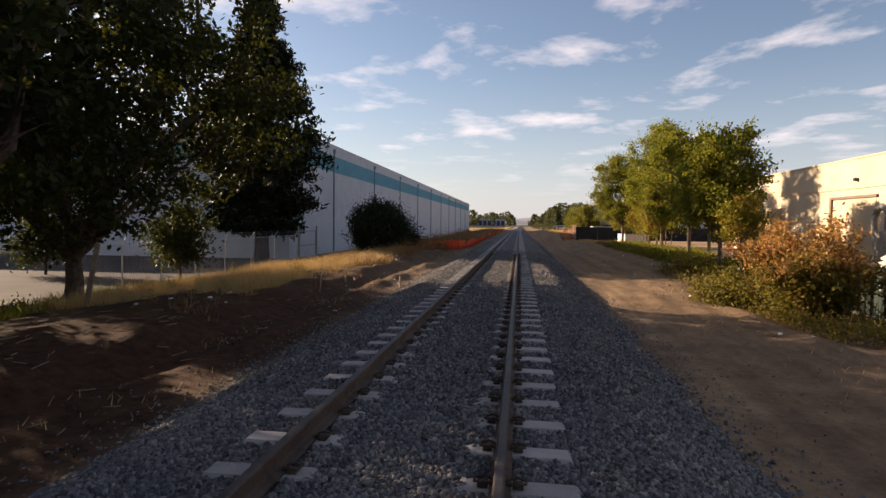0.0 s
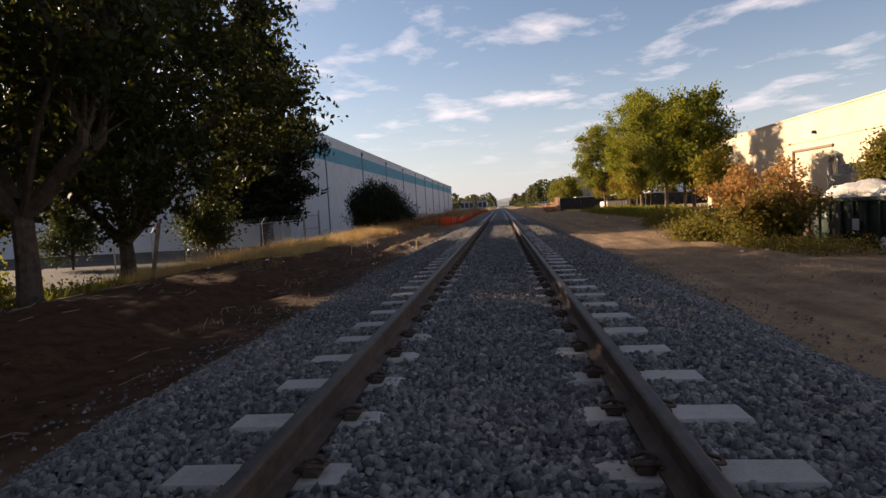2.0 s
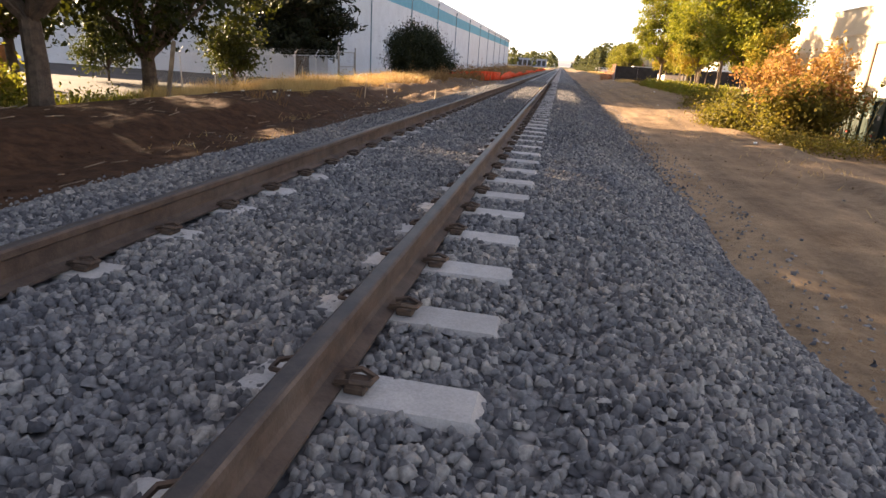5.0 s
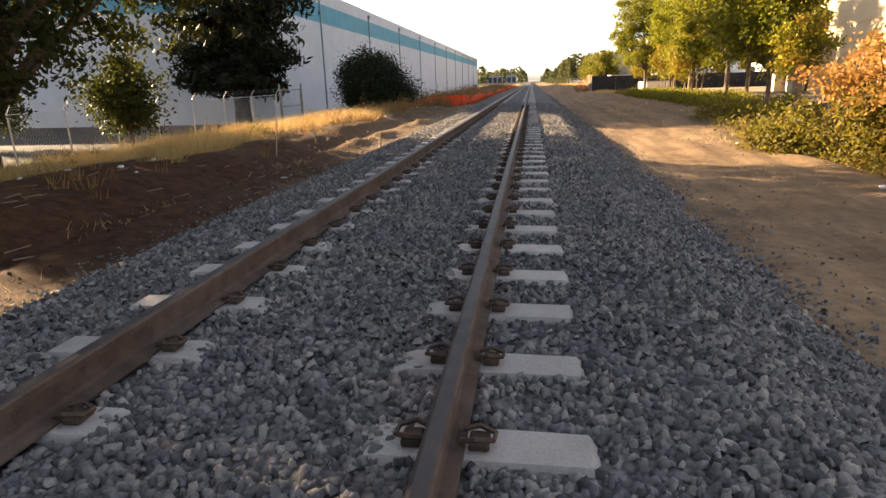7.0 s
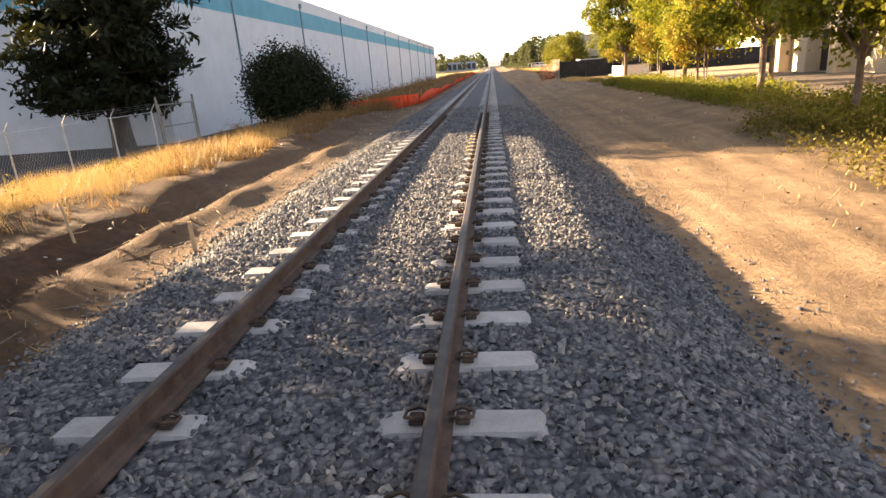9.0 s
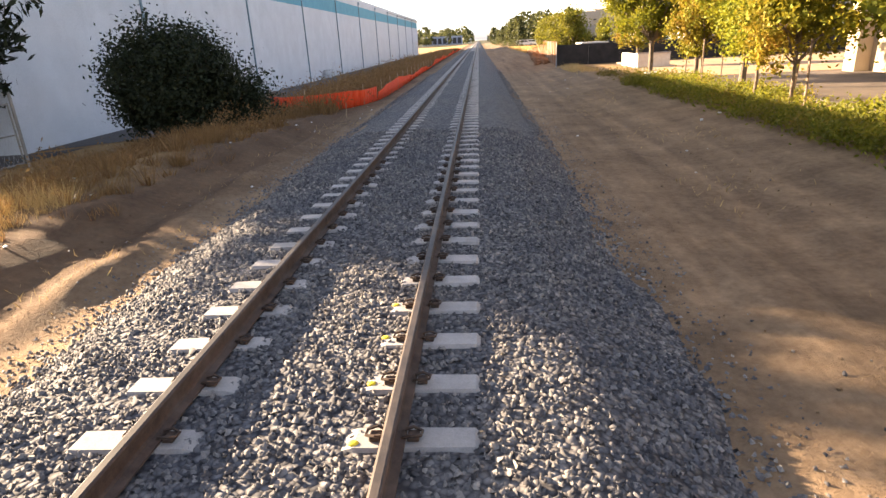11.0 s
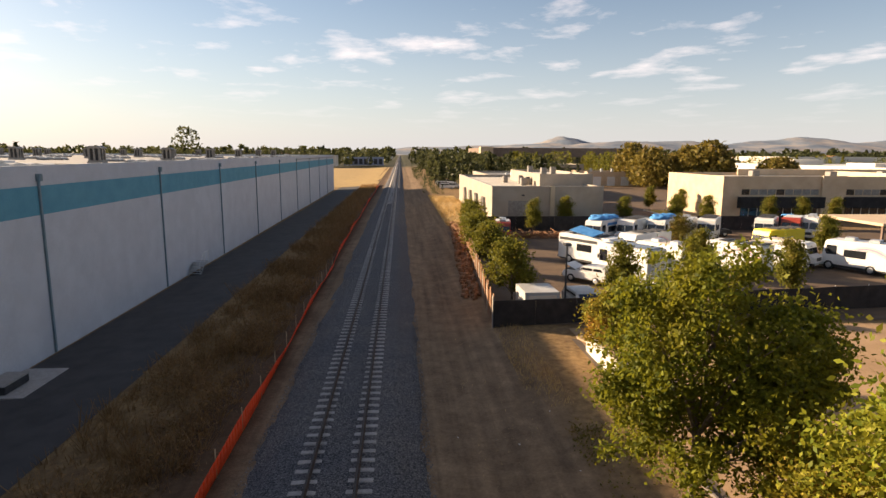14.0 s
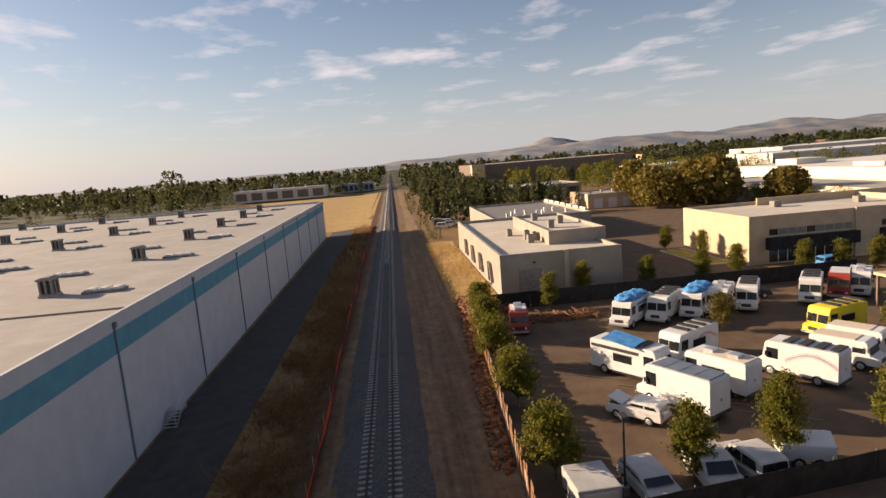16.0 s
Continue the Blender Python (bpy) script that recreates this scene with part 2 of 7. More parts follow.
M_RAILTOP = mat("worn_rail_head", (0.026, 0.022, 0.022), (0.048, 0.039, 0.036), 7, 0.58, 0.1, 0.25, grain=50, bump=0.08, stain=(0.10, 0.075, 0.06), stain_scale=6.0, stain_amount=0.5)
M_CLIP = mat("rusty_clip", (0.05, 0.034, 0.027), (0.10, 0.064, 0.045), 20, 0.8, 0.2, grain=120)
M_WALL = mat("white_tilt_up_wall", (0.455, 0.46, 0.485), (0.515, 0.52, 0.545), 0.7, 0.85, grain=25, bump=0.12, stain=(0.42, 0.42, 0.44), stain_scale=0.6, stain_amount=0.35, streak=True)
M_STRIPE = mat("teal_stripe_paint", (0.085, 0.255, 0.335), (0.11, 0.30, 0.38), 0.9, 0.8, grain=25, bump=0.12)
M_PIPE = mat("dark_downspout", (0.13, 0.19, 0.22), (0.19, 0.25, 0.28), 2, 0.6, 0.2, grain=40)
M_ROOF = mat("roof_membrane", (0.315, 0.292, 0.265), (0.38, 0.352, 0.32), 0.4, 0.9, grain=15, bump=0.15, stain=(0.25, 0.23, 0.205), stain_scale=0.15, stain_amount=0.5)
M_ASPHALT = mat("old_asphalt", (0.038, 0.036, 0.037), (0.06, 0.056, 0.055), 0.8, 0.9, grain=50, bump=0.4, stain=(0.06, 0.055, 0.052), stain_scale=0.3, stain_amount=0.5)
M_PAVE = mat("pale_pavement", (0.15, 0.125, 0.105), (0.21, 0.175, 0.145), 0.6, 0.9, grain=40, bump=0.3, stain=(0.13, 0.105, 0.088), stain_scale=0.25)
M_YARD = mat("grey_yard_asphalt", (0.05, 0.045, 0.042), (0.08, 0.072, 0.066), 0.6, 0.95, 0.0, 0.08, grain=40, bump=0.3, stain=(0.06, 0.052, 0.047), stain_scale=0.25)
M_DRIVE = mat("dusty_tan_asphalt", (0.30, 0.19, 0.10), (0.38, 0.245, 0.135), 0.6, 0.9, grain=40, bump=0.3, stain=(0.25, 0.16, 0.09), stain_scale=0.25)
M_LANE = mat("grey_brown_asphalt", (0.095, 0.074, 0.058), (0.135, 0.106, 0.084), 0.6, 0.92, 0.0, 0.1, grain=40, bump=0.3, stain=(0.10, 0.082, 0.07), stain_scale=0.25)
M_VENT = mat("weathered_grey_sheet", (0.20, 0.185, 0.165), (0.29, 0.27, 0.245), 3, 0.6, 0.3, grain=30, bump=0.1, stain=(0.14, 0.12, 0.10), stain_scale=1.2)
M_PINK = leaf_mat("pink_leaf_tip", (0.22, 0.13, 0.025), (0.40, 0.19, 0.07), (0.40, 0.12, 0.07), 0.5, 0.35, (0.42, 0.27, 0.06))
M_OLIVE = leaf_mat("olive_shrub_leaf", (0.05, 0.048, 0.011), (0.15, 0.115, 0.022), (0.21, 0.085, 0.028), 0.6, 0.35, (0.3, 0.26, 0.03))
M_BARK = mat("dark_bark", (0.055, 0.038, 0.028), (0.11, 0.08, 0.06), 6, 0.95, grain=35, bump=0.9, dist=0.03)
M_BARK2 = mat("grey_brown_bark", (0.12, 0.085, 0.06), (0.21, 0.16, 0.12), 6, 0.95, grain=35, bump=0.8, dist=0.02)
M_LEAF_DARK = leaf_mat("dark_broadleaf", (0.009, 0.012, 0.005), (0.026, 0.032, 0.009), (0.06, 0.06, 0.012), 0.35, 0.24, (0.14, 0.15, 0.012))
M_LEAF_GREEN = leaf_mat("green_broadleaf", (0.045, 0.062, 0.008), (0.165, 0.175, 0.018), (0.28, 0.21, 0.025), 0.55, 0.4, (0.36, 0.33, 0.025))
M_LEAF_YELLOW = leaf_mat("yellowing_leaf", (0.09, 0.12, 0.012), (0.25, 0.25, 0.024), (0.31, 0.20, 0.03), 0.5, 0.34, (0.36, 0.33, 0.028))
M_LEAF_ORANGE = leaf_mat("rusty_leaf", (0.12, 0.14, 0.016), (0.28, 0.25, 0.028), (0.36, 0.15, 0.035), 0.85, 0.3, (0.36, 0.26, 0.03))
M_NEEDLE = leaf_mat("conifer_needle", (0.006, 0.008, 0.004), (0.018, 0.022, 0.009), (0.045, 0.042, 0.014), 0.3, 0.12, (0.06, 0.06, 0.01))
M_LEAF_LOT = leaf_mat("lot_tree_leaf", (0.055, 0.065, 0.012), (0.16, 0.155, 0.022), (0.24, 0.15, 0.03), 0.5, 0.4, (0.3, 0.27, 0.03))
M_LEAF_GUM = leaf_mat("olive_grove_leaf", (0.075, 0.066, 0.015), (0.22, 0.17, 0.035), (0.30, 0.16, 0.04), 0.6, 0.35, (0.2, 0.15, 0.03))
M_LOT = mat("brown_dusty_asphalt", (0.098, 0.061, 0.036), (0.142, 0.092, 0.055), 0.5, 0.9, grain=40, bump=0.3, stain=(0.07, 0.054, 0.044), stain_scale=0.2, stain_amount=0.6)
M_FARROOF = mat("white_roof_coat", (0.58, 0.55, 0.51), (0.68, 0.65, 0.60), 0.1, 0.9, grain=5, bump=0.1)
M_COVER_RUST = leaf_mat("rusty_cover_leaf", (0.055, 0.055, 0.012), (0.16, 0.13, 0.025), (0.22, 0.105, 0.035), 0.7, 0.3, (0.3, 0.22, 0.03))
M_PAINT = mat("yellow_paint_mark", (0.72, 0.56, 0.03), (0.8, 0.64, 0.05), 20, 0.6, grain=60)
# green leaves in shade, the shade put into their dark colour
M_LEAF_SHADE = leaf_mat("shaded_green_leaf", (0.014, 0.02, 0.006), (0.04, 0.05, 0.012), (0.07, 0.065, 0.016), 0.4, 0.25, (0.12, 0.13, 0.02))
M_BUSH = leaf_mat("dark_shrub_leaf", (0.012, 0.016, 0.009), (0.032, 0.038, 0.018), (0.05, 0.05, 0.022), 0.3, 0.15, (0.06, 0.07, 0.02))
M_COVER = leaf_mat("ground_cover_leaf", (0.06, 0.07, 0.012), (0.175, 0.165, 0.027), (0.27, 0.14, 0.042), 0.6, 0.35, (0.38, 0.38, 0.03))
M_STRAW = leaf_mat("dry_grass", (0.38, 0.255, 0.108), (0.60, 0.42, 0.185), (0.24, 0.145, 0.065), 0.6, 0.18, (0.5, 0.34, 0.12))
M_STRAW_BROWN = leaf_mat("brown_dry_grass", (0.14, 0.076, 0.034), (0.28, 0.16, 0.07), (0.105, 0.055, 0.025), 0.6, 0.25, (0.45, 0.28, 0.1))
M_NET = mat("orange_safety_net", (0.80, 0.055, 0.008), (0.90, 0.085, 0.012), 2.5, 0.6, grain=30, bump=0.2)
M_STEEL = mat("galvanised_steel", (0.42, 0.43, 0.44), (0.55, 0.56, 0.57), 8, 0.45, 0.8, grain=60, bump=0.1)
M_WOOD = mat("weathered_post", (0.16, 0.11, 0.075), (0.27, 0.20, 0.14), 4, 0.9, grain=50, bump=0.5)
M_STAKE = mat("pale_stake", (0.36, 0.25, 0.15), (0.48, 0.35, 0.22), 6, 0.85, grain=60)
M_BEIGE = mat("beige_stucco", (0.48, 0.385, 0.265), (0.55, 0.445, 0.315), 0.6, 0.9, grain=30, bump=0.2, stain=(0.40, 0.32, 0.22), stain_scale=0.4, stain_amount=0.35, streak=True)
M_ROOFCREAM = mat("cream_roof_coat", (0.50, 0.45, 0.375), (0.58, 0.525, 0.445), 0.3, 0.9, grain=10, bump=0.1, stain=(0.36, 0.31, 0.25), stain_scale=0.12, stain_amount=0.5)
M_GREYWALL = mat("grey_stucco", (0.30, 0.255, 0.20), (0.36, 0.31, 0.25), 0.5, 0.9, grain=30, bump=0.2, stain=(0.28, 0.25, 0.215), stain_scale=0.4, stain_amount=0.35, streak=True)
M_TAN = mat("tan_block", (0.49, 0.36, 0.235), (0.57, 0.43, 0.29), 0.6, 0.9, grain=30, bump=0.25, stain=(0.4, 0.32, 0.23), stain_scale=0.4, stain_amount=0.35)
M_BROWNWALL = mat("dark_brown_wall", (0.16, 0.11, 0.085), (0.22, 0.16, 0.12), 0.5, 0.9, grain=20)
M_FENCE = mat("black_wind_screen", (0.012, 0.011, 0.012), (0.028, 0.026, 0.026), 1.5, 0.8, grain=80, bump=0.3)
M_FENCEWOOD = mat("brown_board_fence", (0.18, 0.088, 0.042), (0.28, 0.145, 0.075), 3, 0.9, grain=40, bump=0.4)
M_WHITE = mat("white_vehicle_paint", (0.62, 0.61, 0.585), (0.70, 0.685, 0.66), 0.8, 0.35, 0.0, 0.5, grain=15, bump=0.02, stain=(0.6, 0.57, 0.52), stain_scale=0.9, stain_amount=0.35)
M_SILVERWHITE = mat("dull_white_vehicle_paint", (0.40, 0.39, 0.37), (0.50, 0.485, 0.46), 0.8, 0.45, 0.0, 0.4, grain=15, bump=0.02, stain=(0.30, 0.27, 0.23), stain_scale=0.9, stain_amount=0.5)
M_YELLOW = mat("yellow_vehicle_paint", (0.80, 0.62, 0.02), (0.86, 0.68, 0.04), 0.8, 0.35, 0.0, 0.5, grain=15, bump=0.02)
M_RED = mat("red_vehicle_paint", (0.28, 0.035, 0.02), (0.36, 0.05, 0.03), 0.8, 0.4, 0.0, 0.5, grain=15, bump=0.02)
M_BLUE = mat("blue_roof_tarp", (0.04, 0.20, 0.48), (0.09, 0.30, 0.60), 2.0, 0.6, grain=12, bump=0.6, dist=0.05)
M_SILVER = mat("silver_panel", (0.45, 0.46, 0.48), (0.56, 0.57, 0.58), 1.5, 0.4, 0.7, grain=20, bump=0.05)
M_DARKGLASS = mat("dark_glass", (0.012, 0.014, 0.017), (0.02, 0.022, 0.026), 1.0, 0.1, 0.0, 0.6, grain=5, bump=0.0)
M_TYRE = mat("tyre_rubber", (0.018, 0.018, 0.018), (0.03, 0.03, 0.03), 10, 0.85, grain=60)
M_RIM = mat("wheel_steel", (0.45, 0.45, 0.45), (0.58, 0.58, 0.57), 10, 0.45, 0.6, grain=40, bump=0.05)
M_DARK = mat("dark_trim", (0.025, 0.025, 0.027), (0.05, 0.05, 0.052), 5, 0.6, grain=40)
M_LAMPGLASS = mat("headlight_lens", (0.65, 0.66, 0.66), (0.78, 0.78, 0.77), 6, 0.15, 0.0, 0.6, grain=20, bump=0.02)
M_GREENBIN = mat("dark_green_steel", (0.007, 0.017, 0.012), (0.012, 0.027, 0.019), 2, 0.55, 0.1, grain=30, stain=(0.06, 0.05, 0.035), stain_scale=1.5)
M_TARP = mat("white_plastic_sack", (0.42, 0.385, 0.34), (0.52, 0.485, 0.435), 3, 0.5, grain=14, bump=0.8, dist=0.06)
M_STRIPE_P = mat("pink_swoosh_paint", (0.70, 0.42, 0.40), (0.75, 0.5, 0.48), 3, 0.4, grain=20, bump=0.02)
M_STRIPE_B = mat("grey_blue_swoosh_paint", (0.22, 0.25, 0.35), (0.3, 0.33, 0.42), 3, 0.4, grain=20, bump=0.02)
M_SOLAR = mat("solar_panel_glass", (0.10, 0.12, 0.15), (0.15, 0.17, 0.21), 1.0, 0.2, 0.0, 0.5, grain=15, bump=0.0)
M_TANVEH = mat("tan_vehicle_paint", (0.62, 0.50, 0.38), (0.68, 0.56, 0.43), 1, 0.4, grain=20, bump=0.02)
# blue-grey of distance haze is put into the colour; tan slopes show as stains
M_HILL = mat("haze_tinted_hills", (0.12, 0.15, 0.19), (0.20, 0.22, 0.25), 0.006, 1.0, grain=0.05, bump=0.0, stain=(0.42, 0.32, 0.23), stain_scale=0.006, stain_amount=0.85)
M_FARLEAF = leaf_mat("distant_foliage", (0.028, 0.037, 0.017), (0.07, 0.078, 0.028), (0.10, 0.085, 0.03), 0.5, 0.35, (0.12, 0.12, 0.04))
M_FARWALL = mat("pale_distant_wall", (0.58, 0.525, 0.445), (0.66, 0.60, 0.52), 0.1, 0.9, grain=5, bump=0.1)
M_CHAIN = mat("chain_link_wire", (0.33, 0.33, 0.33), (0.45, 0.45, 0.44), 8, 0.5, 0.7, grain=60, bump=0.1)
M_BEDGRASS = mat("yellowing_lawn", (0.16, 0.15, 0.03), (0.30, 0.26, 0.06), 0.8, 0.95, grain=12, bump=0.6, dist=0.03, stain=(0.26, 0.18, 0.08), stain_scale=0.3, stain_amount=0.6)
M_RIPE = mat("field_straw", (0.30, 0.19, 0.065), (0.44, 0.29, 0.105), 0.5, 0.95, grain=8, bump=0.6, dist=0.05, stain=(0.3, 0.2, 0.09), stain_scale=0.12, stain_amount=0.6)


# ---- building blocks ----
def mesh_of(name, verts, faces, material):
    me = bpy.data.meshes.new(name)
    me.from_pydata([tuple(v) for v in verts], [], faces)
    me.materials.append(material)
    return me


def quads_mesh(name, v, material, smooth=False):
    """One mesh out of an array of separate quads, n x 4 x 3."""
    v = np.asarray(v, np.float32)
    n = len(v)
    me = bpy.data.meshes.new(name)
    me.vertices.add(4 * n)
    me.vertices.foreach_set("co", v.ravel())
    me.loops.add(4 * n)
    me.loops.foreach_set("vertex_index", np.arange(4 * n, dtype=np.int32))
    me.polygons.add(n)
    me.polygons.foreach_set("loop_start", np.arange(0, 4 * n, 4, dtype=np.int32))
    me.polygons.foreach_set("loop_total", np.full(n, 4, np.int32))
    me.update(calc_edges=True)
    me.materials.append(material)
    return me


def blocks_mesh(name, corners, material):
    """One mesh out of an array of six-sided lumps, n x 8 x 3, each an island of its own."""
    c = np.asarray(corners, np.float32)
    n = len(c)
    f = np.array([[0, 3, 2, 1], [4, 5, 6, 7], [0, 1, 5, 4], [1, 2, 6, 5], [2, 3, 7, 6], [3, 0, 4, 7]], np.int32)
    idx = (np.arange(n, dtype=np.int32)[:, None, None] * 8 + f[None]).reshape(-1)
    me = bpy.data.meshes.new(name)
    me.vertices.add(8 * n)
    me.vertices.foreach_set("co", c.ravel())
    me.loops.add(24 * n)
    me.loops.foreach_set("vertex_index", idx)
    me.polygons.add(6 * n)
    me.polygons.foreach_set("loop_start", np.arange(0, 24 * n, 4, dtype=np.int32))
    me.polygons.foreach_set("loop_total", np.full(6 * n, 4, np.int32))
    me.update(calc_edges=True)
    me.materials.append(material)
    return me


def chips_mesh(name, corners, material):
    """One mesh out of an array of sharp ridged stones, open below, n x 6 x 3, each an island of its own."""
    c = np.asarray(corners, np.float32)
    n = len(c)
    f = np.array([[0, 1, 4], [1, 2, 5], [1, 5, 4], [2, 3, 5], [3, 0, 4], [3, 4, 5]], np.int32)
    me = bpy.data.meshes.new(name)
    me.vertices.add(6 * n)
    me.vertices.foreach_set("co", c.ravel())
    me.loops.add(18 * n)
    me.loops.foreach_set("vertex_index", (np.arange(n, dtype=np.int32)[:, None, None] * 6 + f[None]).reshape(-1))
    me.polygons.add(6 * n)
    me.polygons.foreach_set("loop_start", np.arange(0, 18 * n, 3, dtype=np.int32))
    me.polygons.foreach_set("loop_total", np.full(6 * n, 3, np.int32))
    me.update(calc_edges=True)
    me.materials.append(material)
    return me


def cobble_mesh(name, corners, material):
    """One mesh out of an array of flat-topped broken stones, open below, n x 7 x 3, each an island of its own."""
    c = np.asarray(corners, np.float32)
    n = len(c)
    f = np.array([[0, 1, 4], [1, 5, 4], [1, 2, 5], [2, 6, 5], [2, 3, 6], [3, 0, 4], [3, 4, 6], [4, 5, 6]], np.int32)
    me = bpy.data.meshes.new(name)
    me.vertices.add(7 * n)
    me.vertices.foreach_set("co", c.ravel())
    me.loops.add(24 * n)
    me.loops.foreach_set("vertex_index", (np.arange(n, dtype=np.int32)[:, None, None] * 7 + f[None]).reshape(-1))
    me.polygons.add(8 * n)
    me.polygons.foreach_set("loop_start", np.arange(0, 24 * n, 3, dtype=np.int32))
    me.polygons.foreach_set("loop_total", np.full(8 * n, 3, np.int32))
    me.update(calc_edges=True)
    me.materials.append(material)
    return me


def part(name, shape, material, parent, label="", at=None):
    """Links a bmesh or a mesh as one object under a thing or a part."""
    if isinstance(shape, bmesh.types.BMesh):
        me = bpy.data.meshes.new(name)
        shape.to_mesh(me)
        shape.free()
        me.materials.append(material)
    else:
        me = shape
    ob = new(name, me)
    if parent is not None:
        ob.parent = parent
    if at is not None:
        ob.matrix_basis = at
    if label:
        tagged(ob, label)
    return ob


def thing(name, m, label, category, group="", kind=""):
    e = new(name)
    e.empty_display_size = 0.3
    e.matrix_basis = m
    return tagged(e, label, category, group, kind)


def box(bm, x0, x1, y0, y1, z0, z1, bevel=0.0):
    vs = [bm.verts.new(p) for p in ((x0, y0, z0), (x1, y0, z0), (x1, y1, z0), (x0, y1, z0), (x0, y0, z1), (x1, y0, z1), (x1, y1, z1), (x0, y1, z1))]
    fs = [bm.faces.new([vs[k] for k in f]) for f in ((0, 3, 2, 1), (4, 5, 6, 7), (0, 1, 5, 4), (1, 2, 6, 5), (2, 3, 7, 6), (3, 0, 4, 7))]
    if bevel:
        es = list({e for f in fs for e in f.edges})
        bmesh.ops.bevel(bm, geom=es, offset=bevel, segments=1, affect="EDGES")
    return bm


def boxed(x0, x1, y0, y1, z0, z1, bevel=0.0):
    return box(bmesh.new(), x0, x1, y0, y1, z0, z1, bevel)


def tube(bm, pts, radii, n=8, cap=True):
    """A round, tapering tube along a line of points."""
    pts = [Vector(p) for p in pts]
    rings = []
    for k, p in enumerate(pts):
        d = (pts[min(k + 1, len(pts) - 1)] - pts[max(k - 1, 0)]).normalized()
        a = d.cross(Vector((0, 0, 1)) if abs(d.z) < 0.9 else Vector((1, 0, 0))).normalized()
        b = d.cross(a)
        rings.append([bm.verts.new(p + radii[k] * (math.cos(2 * math.pi * j / n) * a + math.sin(2 * math.pi * j / n) * b)) for j in range(n)])
    for r, s in zip(rings, rings[1:]):
        for j in range(n):
            bm.faces.new((r[j], r[(j + 1) % n], s[(j + 1) % n], s[j]))
    if cap:
        bm.faces.new(rings[0][::-1])
        bm.faces.new(rings[-1])
    return bm


def prism(bm, outline, axis, lo, hi, bevel=0.0):
    """An outline in the plane square to an axis ('x': y, z; 'y': x, z; 'z': x, y), drawn out from lo to hi."""
    def at(u, v, w):
        return {"x": (w, u, v), "y": (u, w, v), "z": (u, v, w)}[axis]
    a = [bm.verts.new(at(u, v, lo)) for u, v in outline]
    b = [bm.verts.new(at(u, v, hi)) for u, v in outline]
    n = len(a)
    fs = [bm.faces.new(a), bm.faces.new(b[::-1])] + [bm.faces.new((a[k], b[k], b[(k + 1) % n], a[(k + 1) % n])) for k in range(n)]
    bmesh.ops.recalc_face_normals(bm, faces=fs)
    if bevel:
        bmesh.ops.bevel(bm, geom=list({e for f in fs for e in f.edges}), offset=bevel, segments=2, affect="EDGES")
    return bm


# ---- the lie of the land ----
LAND_NEAR = ((-400, -1.6), (-17.4, -1.27), (-12.5, -0.88), (-9.0, -0.42), (-7.0, -0.12), (-5.3, -0.16), (-4.5, -0.48), (-2.9, -0.46), (-2.0, -0.22),
             (2.0, -0.22), (2.9, -0.50), (5.9, -0.52), (7.0, -0.62), (8.4, -0.66), (10.0, -0.70), (16.0, -0.5), (400, -0.1))
LAND_FAR = ((-400, -1.6), (-17.4, -1.27), (-10.3, -0.80), (-7.5, -0.58), (-4.6, -0.50), (-2.9, -0.46), (-2.0, -0.22),
            (2.0, -0.22), (2.9, -0.48), (5.6, -0.48), (7.2, -0.24), (8.3, -0.09), (16.0, -0.08), (400, -0.08))


def land(x, y):
    x, y = np.asarray(x, float), np.asarray(y, float)
    near = np.interp(x, *np.array(LAND_NEAR).T)
    far = np.interp(x, *np.array(LAND_FAR).T)
    s = np.where(x < 0, np.clip((y - 38) / 12, 0, 1), np.clip((y - 19) / 9, 0, 1))
    s = s * s * (3 - 2 * s)
    out = near * (1 - s) + far * s
    return out


def rough_land(x, y):
    z = land(x, y)
    x, y = np.asarray(x, float), np.asarray(y, float)
    soft = np.clip((8.0 - x) / 1.0, 0, 1) * np.clip((x + 10.0) / 1.0, 0, 1) * (abs(x) > 2.4)
    bumps = 0.035 * np.sin(1.7 * x + 0.9 * np.sin(0.6 * y)) * np.sin(0.83 * y + 1.3 * np.sin(1.1 * x)) + 0.02 * np.sin(4.1 * x + 2.3 * y) * np.sin(3.3 * y - 1.9 * x)
    bank = np.exp(-((x + 5.2) / 1.1) ** 2) * np.clip((44 - y) / 6, 0, 1) * (0.05 * np.sin(0.9 * y) + 0.04 * np.sin(2.3 * y + 1))
    # loose earth thrown up in a low windrow beside the ballast, and a berm along the edge of the dirt road
    row = np.exp(-((x + 3.85 + 0.12 * np.sin(0.4 * y)) / 0.3) ** 2) * np.clip((y - 6) / 4, 0, 1) * np.clip((46 - y) / 6, 0, 1) * (0.13 + 0.04 * np.sin(2.1 * y) + 0.03 * np.sin(5.3 * y + 1))
    berm = np.exp(-((x - 6.5 + 0.2 * np.sin(0.35 * y)) / 0.4) ** 2) * np.clip((y + 1) / 4, 0, 1) * np.clip((20 - y) / 5, 0, 1) * (0.12 + 0.05 * np.sin(1.3 * y))
    return z + soft * bumps + bank + row + berm


def sheet(name, xs, ys, lift, material, height=land):
    xs, ys = np.asarray(xs, float), np.asarray(ys, float)
    gx, gy = np.meshgrid(xs, ys)
    gz = height(gx, gy) + lift
    v = np.stack([gx, gy, gz], -1).reshape(-1, 3)
    nx = len(xs)
    faces = [(j * nx + i, j * nx + i + 1, (j + 1) * nx + i + 1, (j + 1) * nx + i) for j in range(len(ys) - 1) for i in range(nx - 1)]
    me = mesh_of(name, v, faces, material)
    me.shade_smooth()
    return new(name, me)


